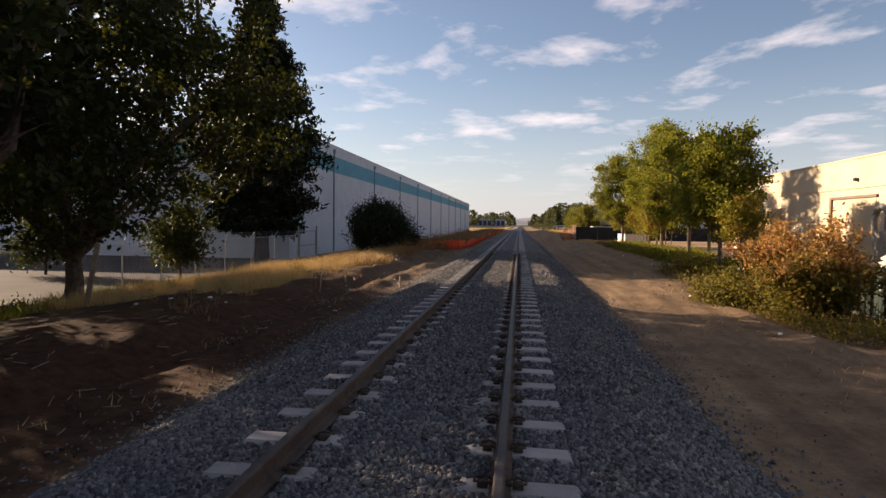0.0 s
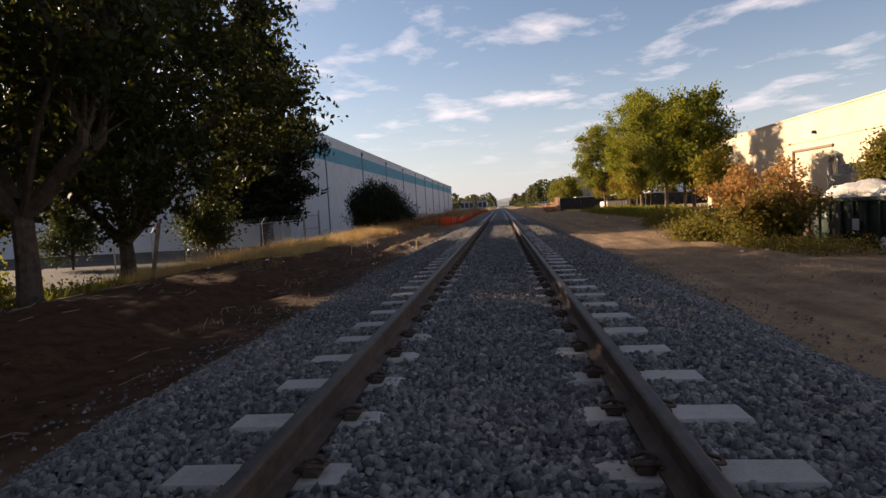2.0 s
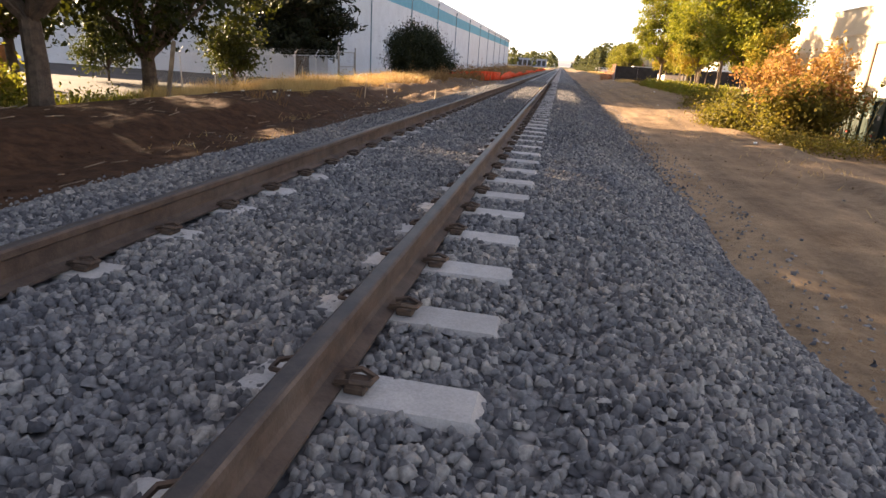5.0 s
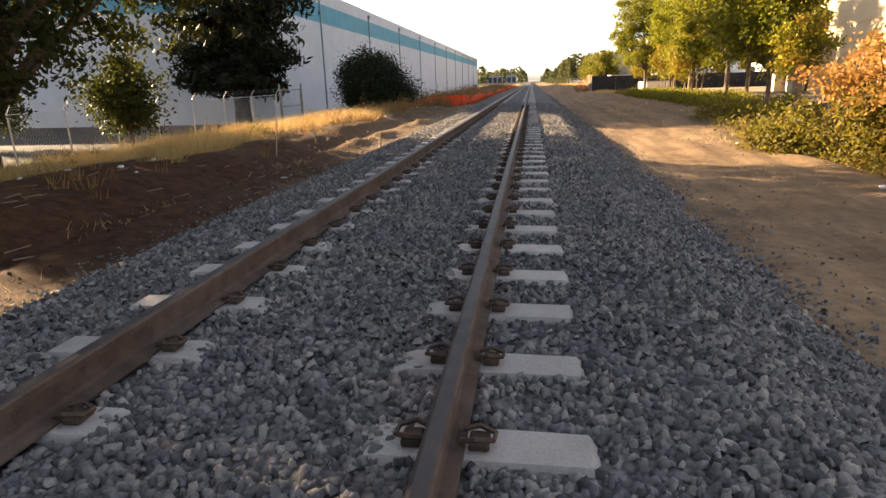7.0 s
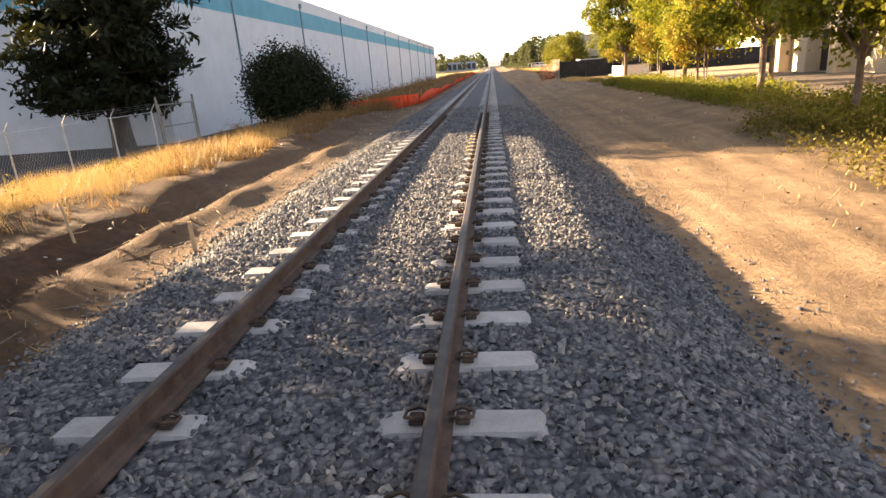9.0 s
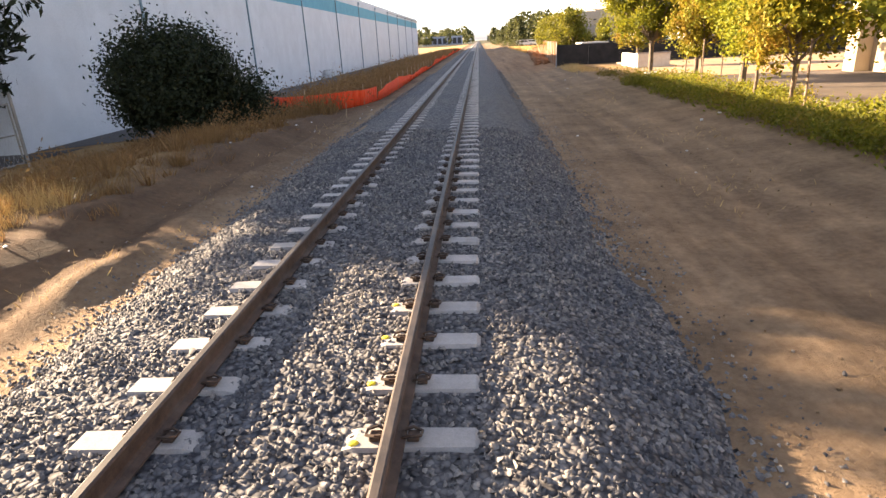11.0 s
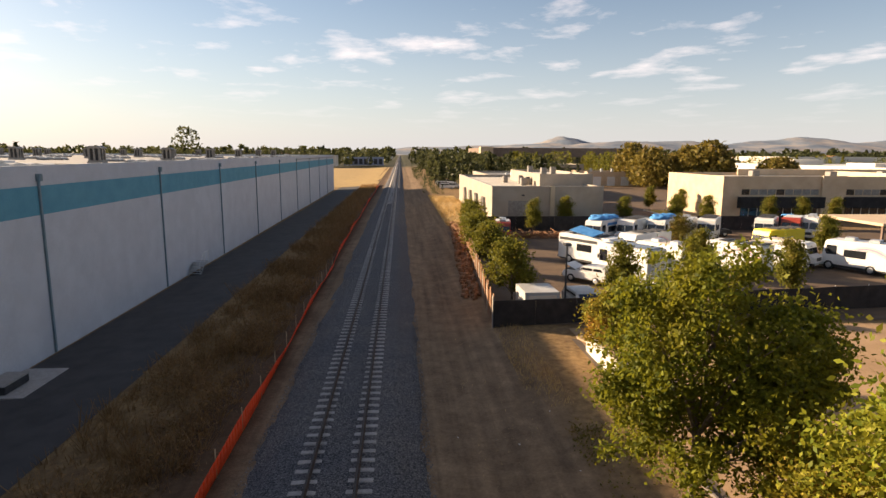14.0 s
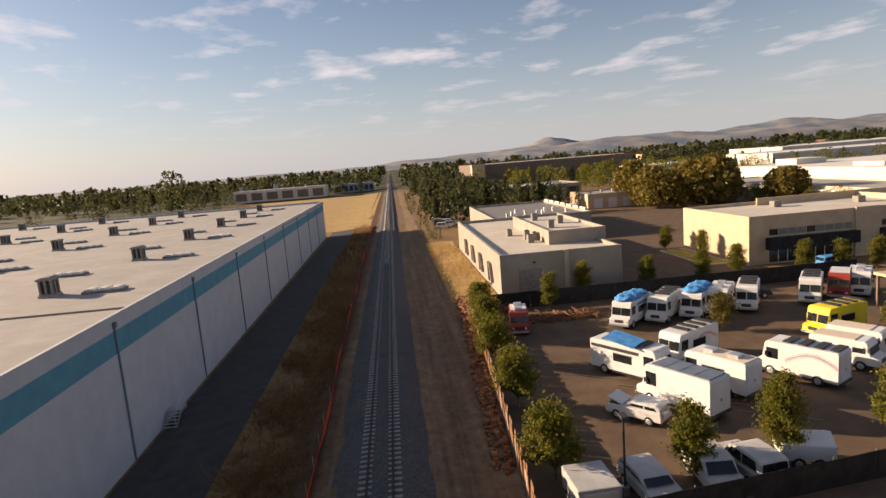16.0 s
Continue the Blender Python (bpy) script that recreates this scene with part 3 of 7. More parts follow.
far_steps = np.array([30, 60, 120, 250, 500, 1000, 1800, 2600, 4400])
gx_lines = np.concatenate([-far_steps[::-1], np.arange(-20, -7.01, 0.3), np.arange(-7, 8.01, 0.14), np.arange(8.3, 20.01, 0.3), far_steps])
gy_lines = np.concatenate([[-900, -300, -120, -60], np.arange(-30, 60, 0.4), np.arange(60, 90, 0.7), np.arange(90, 230, 4), [260, 320, 420, 600, 900, 1400, 2200, 3200, 4600]])
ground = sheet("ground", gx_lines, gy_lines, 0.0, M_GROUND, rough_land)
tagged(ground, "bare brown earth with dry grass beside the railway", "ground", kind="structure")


def bed_height(x, y):
    x, y = np.asarray(x, float), np.asarray(y, float)
    x = x + (np.abs(x) / 3.0) ** 4 * (0.07 * np.sin(0.9 * y + np.sin(2.3 * y)) + 0.04 * np.sin(3.7 * y + 1.1))
    return np.interp(x, (-3.1, -2.85, -1.95, -0.9, 0.9, 1.95, 3.0, 3.3), (-0.56, -0.44, -0.05, -0.012, -0.012, -0.05, -0.48, -0.60)) + 0.012 * np.sin(5.1 * x + 3 * y) * np.sin(4.3 * y)


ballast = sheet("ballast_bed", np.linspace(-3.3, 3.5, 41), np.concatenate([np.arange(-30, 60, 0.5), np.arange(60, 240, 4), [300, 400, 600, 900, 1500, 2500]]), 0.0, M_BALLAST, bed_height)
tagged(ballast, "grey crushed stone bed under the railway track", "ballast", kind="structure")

# loose stones on the bed, where the camera passes close over it
rng = np.random.default_rng(4)


def stones(name, x0, x1, y0, y1, count, size, label, near=False):
    x, y = rng.uniform(x0, x1, count), rng.uniform(y0, y1, count)
    near_tie = np.abs(((y - TIE_START) / TIE_STEP + 0.5) % 1 - 0.5) * TIE_STEP
    on_tie = (near_tie < 0.115 + rng.normal(0, 0.008, count)) & (np.abs(x) > 0.53 + rng.normal(0, 0.05, count)) & (np.abs(x) < 1.26)
    on_rail = np.abs(np.abs(x) - 0.755) < 0.085
    keep = ~(on_tie | on_rail)
    x, y = x[keep], y[keep]
    n = len(x)
    s = size * rng.uniform(0.55, 1.25, (n, 1, 1))
    wedge = np.array([[0.6, -0.5, -0.35], [0.6, 0.5, -0.35], [-0.6, 0.5, -0.35], [-0.6, -0.5, -0.35], [0.28, 0.05, 0.45], [-0.28, -0.05, 0.45]], float)
    if near:
        wedge = np.array([[0.5, 0.5, -0.4], [-0.5, 0.5, -0.4], [-0.5, -0.5, -0.4], [0.5, -0.5, -0.4], [0.24, 0.36, 0.36], [-0.42, 0, 0.36], [0.24, -0.36, 0.36]], float)
    c = wedge[None] * s * rng.uniform(0.6, 1.3, (n, 1, 3)) + rng.normal(0, 0.12 if near else 0.17, (n, len(wedge), 3)) * s
    a, b = rng.uniform(0, 6.28, n), rng.normal(0, 0.27, n)
    ca, sa, cb, sb = np.cos(a), np.sin(a), np.cos(b), np.sin(b)
    turn = np.stack([np.stack([ca, -sa * cb, sa * sb], -1), np.stack([sa, ca * cb, -ca * sb], -1), np.stack([0 * a, sb, cb], -1)], -2)
    c = np.einsum("nij,nkj->nki", turn, c)
    z = np.maximum(bed_height(x, y), rough_land(x, y)) + rng.uniform(-0.006, 0.022, n)
    c += np.stack([x, y, z], -1)[:, None]
    return tagged(new(name, (cobble_mesh if near else chips_mesh)(name, c, M_STONE)), label, "gravel", kind="stuff")


TIE_STEP = 0.61
TIE_START = -9.776      # phase of the ties along the track

# ---- the railway track ----
track = thing("railway_track", pose(0, 0, 0), "single railway track on pale concrete ties with rusty steel rails", "railway track")
RAIL_HALF = ((0.07, 0.0), (0.07, 0.012), (0.02, 0.028), (0.010, 0.045), (0.010, 0.118), (0.034, 0.132), (0.036, 0.160), (0.028, 0.168))
RAIL = RAIL_HALF + tuple((-u, v) for u, v in RAIL_HALF[::-1])
for side in (-1, 1):
    bm = bmesh.new()
    prism(bm, [(side * 0.755 + u, 0.012 + v) for u, v in RAIL], "y", -30, 1600)
    rail = part("rail", bm, M_RUST, track)
    bm = bmesh.new()
    prism(bm, [(side * 0.755 + u, 0.18 + v) for u, v in ((-0.0275, 0.0005), (0.0275, 0.0005), (0.021, 0.004), (-0.021, 0.004))], "y", -30, 1600)
    part("running_surface", bm, M_RAILTOP, rail, "dark smooth worn rail head")


def tie_mesh():
    """A concrete tie: chamfered, deeper at the rail seats, waisted in the middle."""
    bm = bmesh.new()
    rows = []
    for x, top, half in ((-1.27, -0.02, 0.105), (-1.24, 0.006, 0.112), (-0.95, 0.008, 0.115), (-0.52, 0.008, 0.115), (-0.40, -0.03, 0.11), (0.0, -0.07, 0.10),
                         (0.40, -0.03, 0.11), (0.52, 0.008, 0.115), (0.95, 0.008, 0.115), (1.24, 0.006, 0.112), (1.27, -0.02, 0.105)):
        rows.append([bm.verts.new((x, u, z)) for u, z in ((-half - 0.02, -0.2), (-half, top - 0.03), (-half + 0.022, top), (half - 0.022, top), (half, top - 0.03), (half + 0.02, -0.2))])
    for r, s in zip(rows, rows[1:]):
        for k in range(5):
            bm.faces.new((r[k], r[k + 1], s[k + 1], s[k]))
    bm.faces.new(rows[0][::-1])
    bm.faces.new(rows[-1])
    bmesh.ops.recalc_face_normals(bm, faces=bm.faces[:])
    me = bpy.data.meshes.new("tie")
    bm.to_mesh(me)
    bm.free()
    me.materials.append(M_CONCRETE)
    return me


def clip_mesh():
    """A sprung rail clip with its shoulder, on the tie beside the rail foot."""
    bm = bmesh.new()
    box(bm, -0.035, 0.035, -0.045, 0.045, 0.0, 0.028, 0.006)
    tube(bm, [(-0.06, -0.035, 0.034), (-0.01, -0.05, 0.05), (0.05, -0.03, 0.04), (0.055, 0.02, 0.036), (0.0, 0.045, 0.045), (-0.055, 0.03, 0.036)], [0.010] * 6, 5)
    box(bm, -0.075, -0.045, -0.04, 0.04, 0.012, 0.03, 0.004)
    me = bpy.data.meshes.new("rail_clip")
    bm.to_mesh(me)
    bm.free()
    me.materials.append(M_CLIP)
    return me


ME_TIE, ME_CLIP = tie_mesh(), clip_mesh()

# ---- the warehouse ----
WALL_END, WALL_START, WALL_TOP, WALL_FOOT = 219.4, 43.6, 9.3, -1.6


def wall_x(y):
    return -17.13 - 0.005 * y


warehouse = thing("warehouse", pose(wall_x(44), WALL_START, -1.27), "long white concrete warehouse with a teal stripe under the roof edge", "warehouse")
W0 = Matrix.Translation((-wall_x(44), -WALL_START, 1.27))
JOINTS = [WALL_START] + [54.86 + 16.34 * k for k in range(10)] + [WALL_END]


def slab(y0, y1, z0, z1, inner=0.25, proud=0.0):
    bm = bmesh.new()
    a, b = wall_x(y0) + proud, wall_x(y1) + proud
    vs = [bm.verts.new(p) for p in ((a - inner, y0, z0), (a, y0, z0), (b, y1, z0), (b - inner, y1, z0), (a - inner, y0, z1), (a, y0, z1), (b, y1, z1), (b - inner, y1, z1))]
    for f in ((0, 3, 2, 1), (4, 5, 6, 7), (0, 1, 5, 4), (1, 2, 6, 5), (2, 3, 7, 6), (3, 0, 4, 7)):
        bm.faces.new([vs[k] for k in f])
    return bm


for y0, y1 in zip(JOINTS, JOINTS[1:]):
    panel = part("wall_panel", slab(y0 + 0.012, y1 - 0.012, WALL_FOOT, WALL_TOP), M_WALL, warehouse, at=W0)
    part("stripe", slab(y0 + 0.014, y1 - 0.014, 6.62, 8.2, 0.02, 0.006), M_STRIPE, panel, "teal painted stripe")
part("backing", slab(WALL_START + 0.1, WALL_END - 0.1, WALL_FOOT, WALL_TOP - 0.3, 0.3, -0.26), M_DARK, warehouse, at=W0)
for y in JOINTS[1:-1]:
    bm = bmesh.new()
    x = wall_x(y) + 0.06
    box(bm, x - 0.05, x + 0.06, y - 0.065, y + 0.065, WALL_FOOT + 0.4, 8.5, 0.01)
    box(bm, x - 0.05, x + 0.16, y - 0.16, y + 0.16, 8.45, 8.85, 0.02)
    for z in (0.5, 3.0, 5.5, 7.6):
        box(bm, x - 0.055, x + 0.075, y - 0.09, y + 0.09, z, z + 0.05)
    part("downspout", bm, M_PIPE, warehouse, "dark metal downspout with collector box", W0)
XW = -112.0
part("front_wall", boxed(XW, wall_x(43.6) - 0.27, WALL_START, WALL_START + 0.25, WALL_FOOT, WALL_TOP), M_WALL, warehouse, at=W0)
part("front_stripe", boxed(XW, wall_x(43.6) - 0.02, WALL_START - 0.012, WALL_START - 0.002, 6.62, 8.2), M_STRIPE, warehouse, "teal painted stripe", W0)
part("corner_pier", boxed(wall_x(43.6) - 0.27, wall_x(43.6) - 0.004, WALL_START, WALL_START + 0.011, WALL_FOOT, WALL_TOP), M_WALL, warehouse, at=W0)
part("end_wall", boxed(XW, wall_x(219.4) - 0.27, WALL_END - 0.25, WALL_END, WALL_FOOT, WALL_TOP), M_WALL, warehouse, at=W0)
part("far_wall", boxed(XW - 0.25, XW, WALL_START, WALL_END, WALL_FOOT, WALL_TOP), M_WALL, warehouse, at=W0)
roof = part("roof", boxed(XW, -17.9, WALL_START + 0.26, WALL_END - 0.26, 8.6, 8.82), M_ROOF, warehouse, "pale roof membrane", W0)
part("roof_seam", boxed(XW + 1, -18.2, 92.0, 92.25, 8.82, 8.95), M_GREYWALL, roof)


# ---- trees ----
def leaf_quads(rs, centres, per, spread, size, flat=0.0, thin=0.55):
    """Leaves strewn round the centres of clumps: n x 4 x 3."""
    n = len(centres) * per
    c = np.repeat(centres, per, 0) + rs.normal(0, 1, (n, 3)) * np.repeat(spread, per, 0).reshape(n, -1)
    u = rs.normal(0, 1, (n, 3))
    u[:, 2] *= 1 - flat
    u /= np.linalg.norm(u, axis=1)[:, None]
    w = rs.normal(0, 1, (n, 3))
    v = np.cross(u, w)
    v /= np.linalg.norm(v, axis=1)[:, None]
    s = size * rs.uniform(0.6, 1.3, (n, 1))
    a, b = u * s, v * s * thin
    return np.stack([c - a, c - 0.1 * a + b, c + a, c - 0.1 * a - b], 1)


def tree(name, x, y, z, height, radius, low, leaf, bark, label, category="tree", seed=0, trunk=0.14, clumps=150, per=60, size=0.10, stems=1, lean=0.0, group="", lobes=13, clump=0.26, wide=0.3):
    """A tapered, forking trunk whose limbs reach into the lobes of the crown; each lobe has many clumps of leaves."""
    rs = np.random.default_rng(seed)
    t = thing(name, pose(x, y, z), label, category, group)
    bm = bmesh.new()
    fork = low * rs.uniform(0.75, 1.0) + 0.2
    mid, half = (low + height) / 2, (height - low) / 2
    # lobes on a lumpy egg, the widest part below the middle
    k = np.arange(lobes) + 0.5
    up = 1 - 2 * k / lobes
    az = k * 2.39996 + rs.uniform(0, 6.28) + rs.normal(0, 0.3, lobes)
    flat = np.sqrt(1 - up * up) * (1 - 0.22 * up)
    reach = rs.uniform(0.58, 0.78, lobes)
    lc = np.stack([lean + reach * radius * flat * np.cos(az), reach * radius * flat * np.sin(az), mid + 0.72 * half * up + rs.normal(0, 0.06, lobes) * half], -1)
    lr = radius * rs.uniform(0.30, 0.46, lobes)
    lc = np.vstack([lc, [[lean, 0, mid]]])
    lr = np.append(lr, 0.45 * radius)
    tube(bm, [(0, 0, -0.3), (0, 0, 0.15), (0.02, 0.01, fork * 0.5), (0.0, 0.0, fork)], [trunk * 1.5, trunk * 1.12, trunk, trunk * 0.92], 10)
    leaders = []
    for st in range(stems):
        aim = 6.28 * st / stems + rs.uniform(-0.5, 0.5)
        off = 0.0 if stems == 1 else wide * radius
        top = np.array([lean + off * math.cos(aim), off * math.sin(aim), height * 0.84])
        knees = [np.array([0, 0, fork - 0.08])]
        for q in range(1, 5):
            knees.append(knees[0] * (1 - q / 4) + top * q / 4 + np.array([math.cos(aim), math.sin(aim), 0]) * off * 0.5 * math.sin(math.pi * q / 4) + rs.normal(0, 0.05 * radius, 3) * (q < 4))
        rad = [trunk * (0.85 if stems == 1 else 0.62) * (1 - 0.2 * q) + 0.012 for q in range(5)]
        tube(bm, knees, rad, 7)
        leaders.append((knees, rad))
    ends = []
    for c, r in zip(lc, lr):
        knees, rad = min(leaders, key=lambda v: np.linalg.norm(v[0][2] - c))
        q = max(0, min(3, int(4 * (c[2] - 0.5 * radius - fork) / max(height - fork, 0.1))))
        p0 = knees[q]
        p1 = (p0 + c) / 2 + rs.normal(0, 0.06 * radius, 3) + np.array([0, 0, 0.05 * radius])
        tube(bm, [p0, p1, c], [rad[q] * 0.6, rad[q] * 0.4, 0.012], 5)
        for _ in range(3):
            d = rs.normal(0, 1, 3)
            p2 = c + d / np.linalg.norm(d) * r * 0.8
            tube(bm, [(p1 + c) / 2, (c + p2) / 2 + rs.normal(0, 0.05 * r, 3), p2], [rad[q] * 0.25 + 0.005, 0.012, 0.005], 4)
            ends.append(p2)
    part("trunk", bm, bark, t)
    pick = rs.choice(len(lc), clumps, p=lr ** 2 / (lr ** 2).sum())
    d = rs.normal(0, 1, (clumps, 3))
    d /= np.linalg.norm(d, axis=1)[:, None]
    c = lc[pick] + d * (lr[pick] * rs.uniform(0.3, 1.12, clumps) ** 0.6)[:, None] * np.array([1, 1, 0.85])
    # sprigs that stand out past the crown
    out = c[rs.integers(0, clumps, max(6, clumps // 12))]
    c = np.vstack([c, np.array(ends), np.array([lean, 0, mid]) + (out - np.array([lean, 0, mid])) * rs.uniform(1.0, 1.14, (len(out), 1))])
    spread = np.full((len(c), 1), clump) * rs.uniform(0.5, 1.3, (len(c), 1)) * np.array([1, 1, 0.75])
    part("crown", quads_mesh("crown", leaf_quads(rs, c, per, spread, size), leaf), leaf, t)
    return t


def conifer(name, x, y, z, height, radius, low, label, seed=0, layers=34, per=24, size=0.235):
    rs = np.random.default_rng(seed)
    t = thing(name, pose(x, y, z), label, "tree")
    bm = bmesh.new()
    tube(bm, [(0, 0, -0.3), (0, 0, 1.0), (0, 0, height * 0.6), (0, 0, height)], [0.62, 0.5, 0.25, 0.02], 12)
    cs, sp = [], []
    for k in range(layers):
        f = k / (layers - 1)
        h = low + (height - low) * f
        reach = radius * (0.62 + 0.5 * math.sin(math.pi * min(f * 1.15 + 0.12, 1))) * (1 - f ** 3.0) * 0.95 + 0.3
        for b in range(9):
            az = rs.uniform(0, 6.28)
            ln = reach * rs.uniform(0.65, 1.12)
            tip = np.array([ln * math.cos(az), ln * math.sin(az), h + rs.uniform(-0.15, 0.3) * ln * 0.5])
            if b < 3:
                tube(bm, [(0, 0, h), tip * np.array([0.5, 0.5, 1]) - np.array([0, 0, 0.05 * ln]), tip], [0.05, 0.03, 0.008], 4)
            for s in (0.35, 0.55, 0.72, 0.88, 1.0):
                cs.append(np.array([tip[0] * s, tip[1] * s, h + (tip[2] - h) * s]) + rs.normal(0, 0.12, 3))
                sp.append((0.30, 0.30, 0.20))
    part("trunk", bm, M_BARK, t)
    part("crown", quads_mesh("crown", leaf_quads(rs, np.array(cs), per, np.array(sp), size * 1.15, 0.0, 0.3), M_NEEDLE), M_NEEDLE, t)
    return t


def bush(name, x, y, z, rx, ry, height, leaf, label, seed=0, clumps=160, per=60, size=0.07, low=0.0, ragged=0.3):
    rs = np.random.default_rng(seed)
    t = thing(name, pose(x, y, z), label, "shrub")
    bm = bmesh.new()
    for k in range(9):
        az, r = rs.uniform(0, 6.28), rs.uniform(0.3, 0.8)
        p2 = np.array([rx * r * math.cos(az), ry * r * math.sin(az), height * rs.uniform(0.5, 0.92)])
        tube(bm, [(0.1 * math.cos(az), 0.1 * math.sin(az), -0.2), p2 * 0.5 + rs.normal(0, 0.1, 3), p2], [0.05, 0.03, 0.008], 6)
    part("stems", bm, M_BARK2, t)
    d = rs.normal(0, 1, (clumps, 3))
    d /= np.linalg.norm(d, axis=1)[:, None]
    r = rs.uniform(0.2, 1.0, clumps) ** 0.4 * (1 + ragged * rs.normal(0, 0.4, clumps))
    c = d * r[:, None] * np.array([rx, ry, height / 2]) + np.array([0, 0, low + height / 2])
    c[:, 2] = np.maximum(c[:, 2], 0.1)
    part("leaves", quads_mesh("leaves", leaf_quads(rs, c, per, np.full((clumps, 3), 0.26), size), leaf), leaf, t)
    return t


def at_land(x, y):
    return float(land(x, y))


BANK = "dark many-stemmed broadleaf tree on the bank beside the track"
# yard trees are added to cast shade over bank and yard
YARD = "dark broadleaf tree added in the yard behind the bank for its shade"
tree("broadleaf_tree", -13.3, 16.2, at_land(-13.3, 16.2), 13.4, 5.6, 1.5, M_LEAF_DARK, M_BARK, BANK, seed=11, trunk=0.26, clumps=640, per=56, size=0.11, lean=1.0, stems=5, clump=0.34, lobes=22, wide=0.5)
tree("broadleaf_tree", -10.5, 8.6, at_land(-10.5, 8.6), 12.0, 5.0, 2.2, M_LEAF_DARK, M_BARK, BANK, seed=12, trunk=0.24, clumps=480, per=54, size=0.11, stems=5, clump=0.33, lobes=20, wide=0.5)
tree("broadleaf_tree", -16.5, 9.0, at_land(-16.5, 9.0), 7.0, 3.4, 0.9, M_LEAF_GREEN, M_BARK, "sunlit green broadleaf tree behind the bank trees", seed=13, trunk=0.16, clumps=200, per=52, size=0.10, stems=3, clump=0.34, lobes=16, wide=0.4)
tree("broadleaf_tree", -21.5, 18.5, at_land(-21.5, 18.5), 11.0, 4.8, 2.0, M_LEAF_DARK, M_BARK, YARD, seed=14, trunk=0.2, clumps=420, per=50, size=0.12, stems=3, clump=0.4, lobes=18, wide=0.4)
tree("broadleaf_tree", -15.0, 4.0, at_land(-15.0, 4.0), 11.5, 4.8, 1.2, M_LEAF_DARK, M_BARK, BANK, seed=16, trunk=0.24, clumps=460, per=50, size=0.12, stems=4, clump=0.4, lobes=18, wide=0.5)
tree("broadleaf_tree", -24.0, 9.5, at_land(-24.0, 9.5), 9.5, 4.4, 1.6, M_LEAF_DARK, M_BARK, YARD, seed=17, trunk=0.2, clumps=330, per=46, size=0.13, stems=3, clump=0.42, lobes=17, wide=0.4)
# unseen trees along the bank behind the start, added to dim the ballast
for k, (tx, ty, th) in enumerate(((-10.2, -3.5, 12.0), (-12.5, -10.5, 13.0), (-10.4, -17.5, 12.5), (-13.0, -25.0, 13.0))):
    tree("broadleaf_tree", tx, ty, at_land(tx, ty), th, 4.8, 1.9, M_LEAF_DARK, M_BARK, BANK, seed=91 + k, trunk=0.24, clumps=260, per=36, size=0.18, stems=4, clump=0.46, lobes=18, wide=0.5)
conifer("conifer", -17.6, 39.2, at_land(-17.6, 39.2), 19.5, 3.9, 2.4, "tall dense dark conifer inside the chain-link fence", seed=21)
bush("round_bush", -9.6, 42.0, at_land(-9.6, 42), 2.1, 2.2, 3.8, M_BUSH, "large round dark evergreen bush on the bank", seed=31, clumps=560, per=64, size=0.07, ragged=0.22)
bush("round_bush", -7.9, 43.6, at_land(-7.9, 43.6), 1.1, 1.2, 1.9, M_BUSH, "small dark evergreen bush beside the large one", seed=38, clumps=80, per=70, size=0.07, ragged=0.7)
bush("wild_bush", -13.6, 9.6, at_land(-13.6, 9.6), 1.1, 1.2, 1.1, M_COVER, "sunlit green bush beneath the bank trees", seed=36, clumps=110, per=50, size=0.075, ragged=0.7)
bush("wild_bush", -14.4, 6.6, at_land(-14.4, 6.6), 1.6, 1.4, 1.5, M_COVER, "sunlit green bush beneath the bank trees", seed=37, clumps=130, per=50, size=0.075, ragged=0.7)


def tipped_bush(x, y, z, seed):
    """A sprawling bush of arching stems: olive leaves within and below, pink and orange tips on top."""
    rs = np.random.default_rng(seed)
    t = thing("flowering_bush", pose(x, y, z), "sprawling olive bush with rusty orange and pink tips", "shrub")
    bm, cs, tips = bmesh.new(), [], []
    for k in range(64):
        az, ln = rs.uniform(0, 6.28), rs.uniform(0.5, 1.5)
        tall = rs.uniform(0.8, 2.3) * (1.12 - 0.35 * abs(ln - 0.6))
        tip = np.array([ln * math.cos(az) * 1.25, ln * math.sin(az) * 1.15, tall])
        base = np.array([0.25 * math.cos(az), 0.25 * math.sin(az), -0.2])
        bend = base * 0.5 + tip * 0.5 + np.array([0, 0, 0.22 * tall])
        tube(bm, [base, bend * 0.6 + base * 0.4, bend, tip], [0.03, 0.024, 0.016, 0.005], 5)
        for s in (0.25, 0.45, 0.6, 0.75, 0.9, 1.0):
            p = (1 - s) ** 2 * base + 2 * s * (1 - s) * bend + s * s * tip
            (tips if s > 0.55 and p[2] > 1.35 else cs).append(p + rs.normal(0, 0.07, 3))
    part("stems", bm, M_BARK, t)
    part("leaves", quads_mesh("leaves", leaf_quads(rs, np.array(cs), 56, np.full((len(cs), 3), 0.17), 0.06), M_OLIVE), M_OLIVE, t)
    part("blossom", quads_mesh("blossom", leaf_quads(rs, np.array(tips), 50, np.full((len(tips), 3), 0.13), 0.055), M_PINK), M_PINK, t, "pink and orange leaf tips")
    return t


tipped_bush(7.9, 15.0, -0.62, 32)
bush("low_bush", 6.75, 17.3, -0.62, 0.6, 0.9, 0.7, M_OLIVE, "low rusty green bush at the edge of the dirt road", seed=33, clumps=60, per=50, size=0.055, ragged=0.7)

tree("young_tree", 13.4, 18.0, -0.6, 3.7, 0.85, 0.9, M_OLIVE, M_BARK2, "small olive tree behind the waste container", seed=52, trunk=0.06, clumps=110, per=56, size=0.06, clump=0.2, lobes=10)

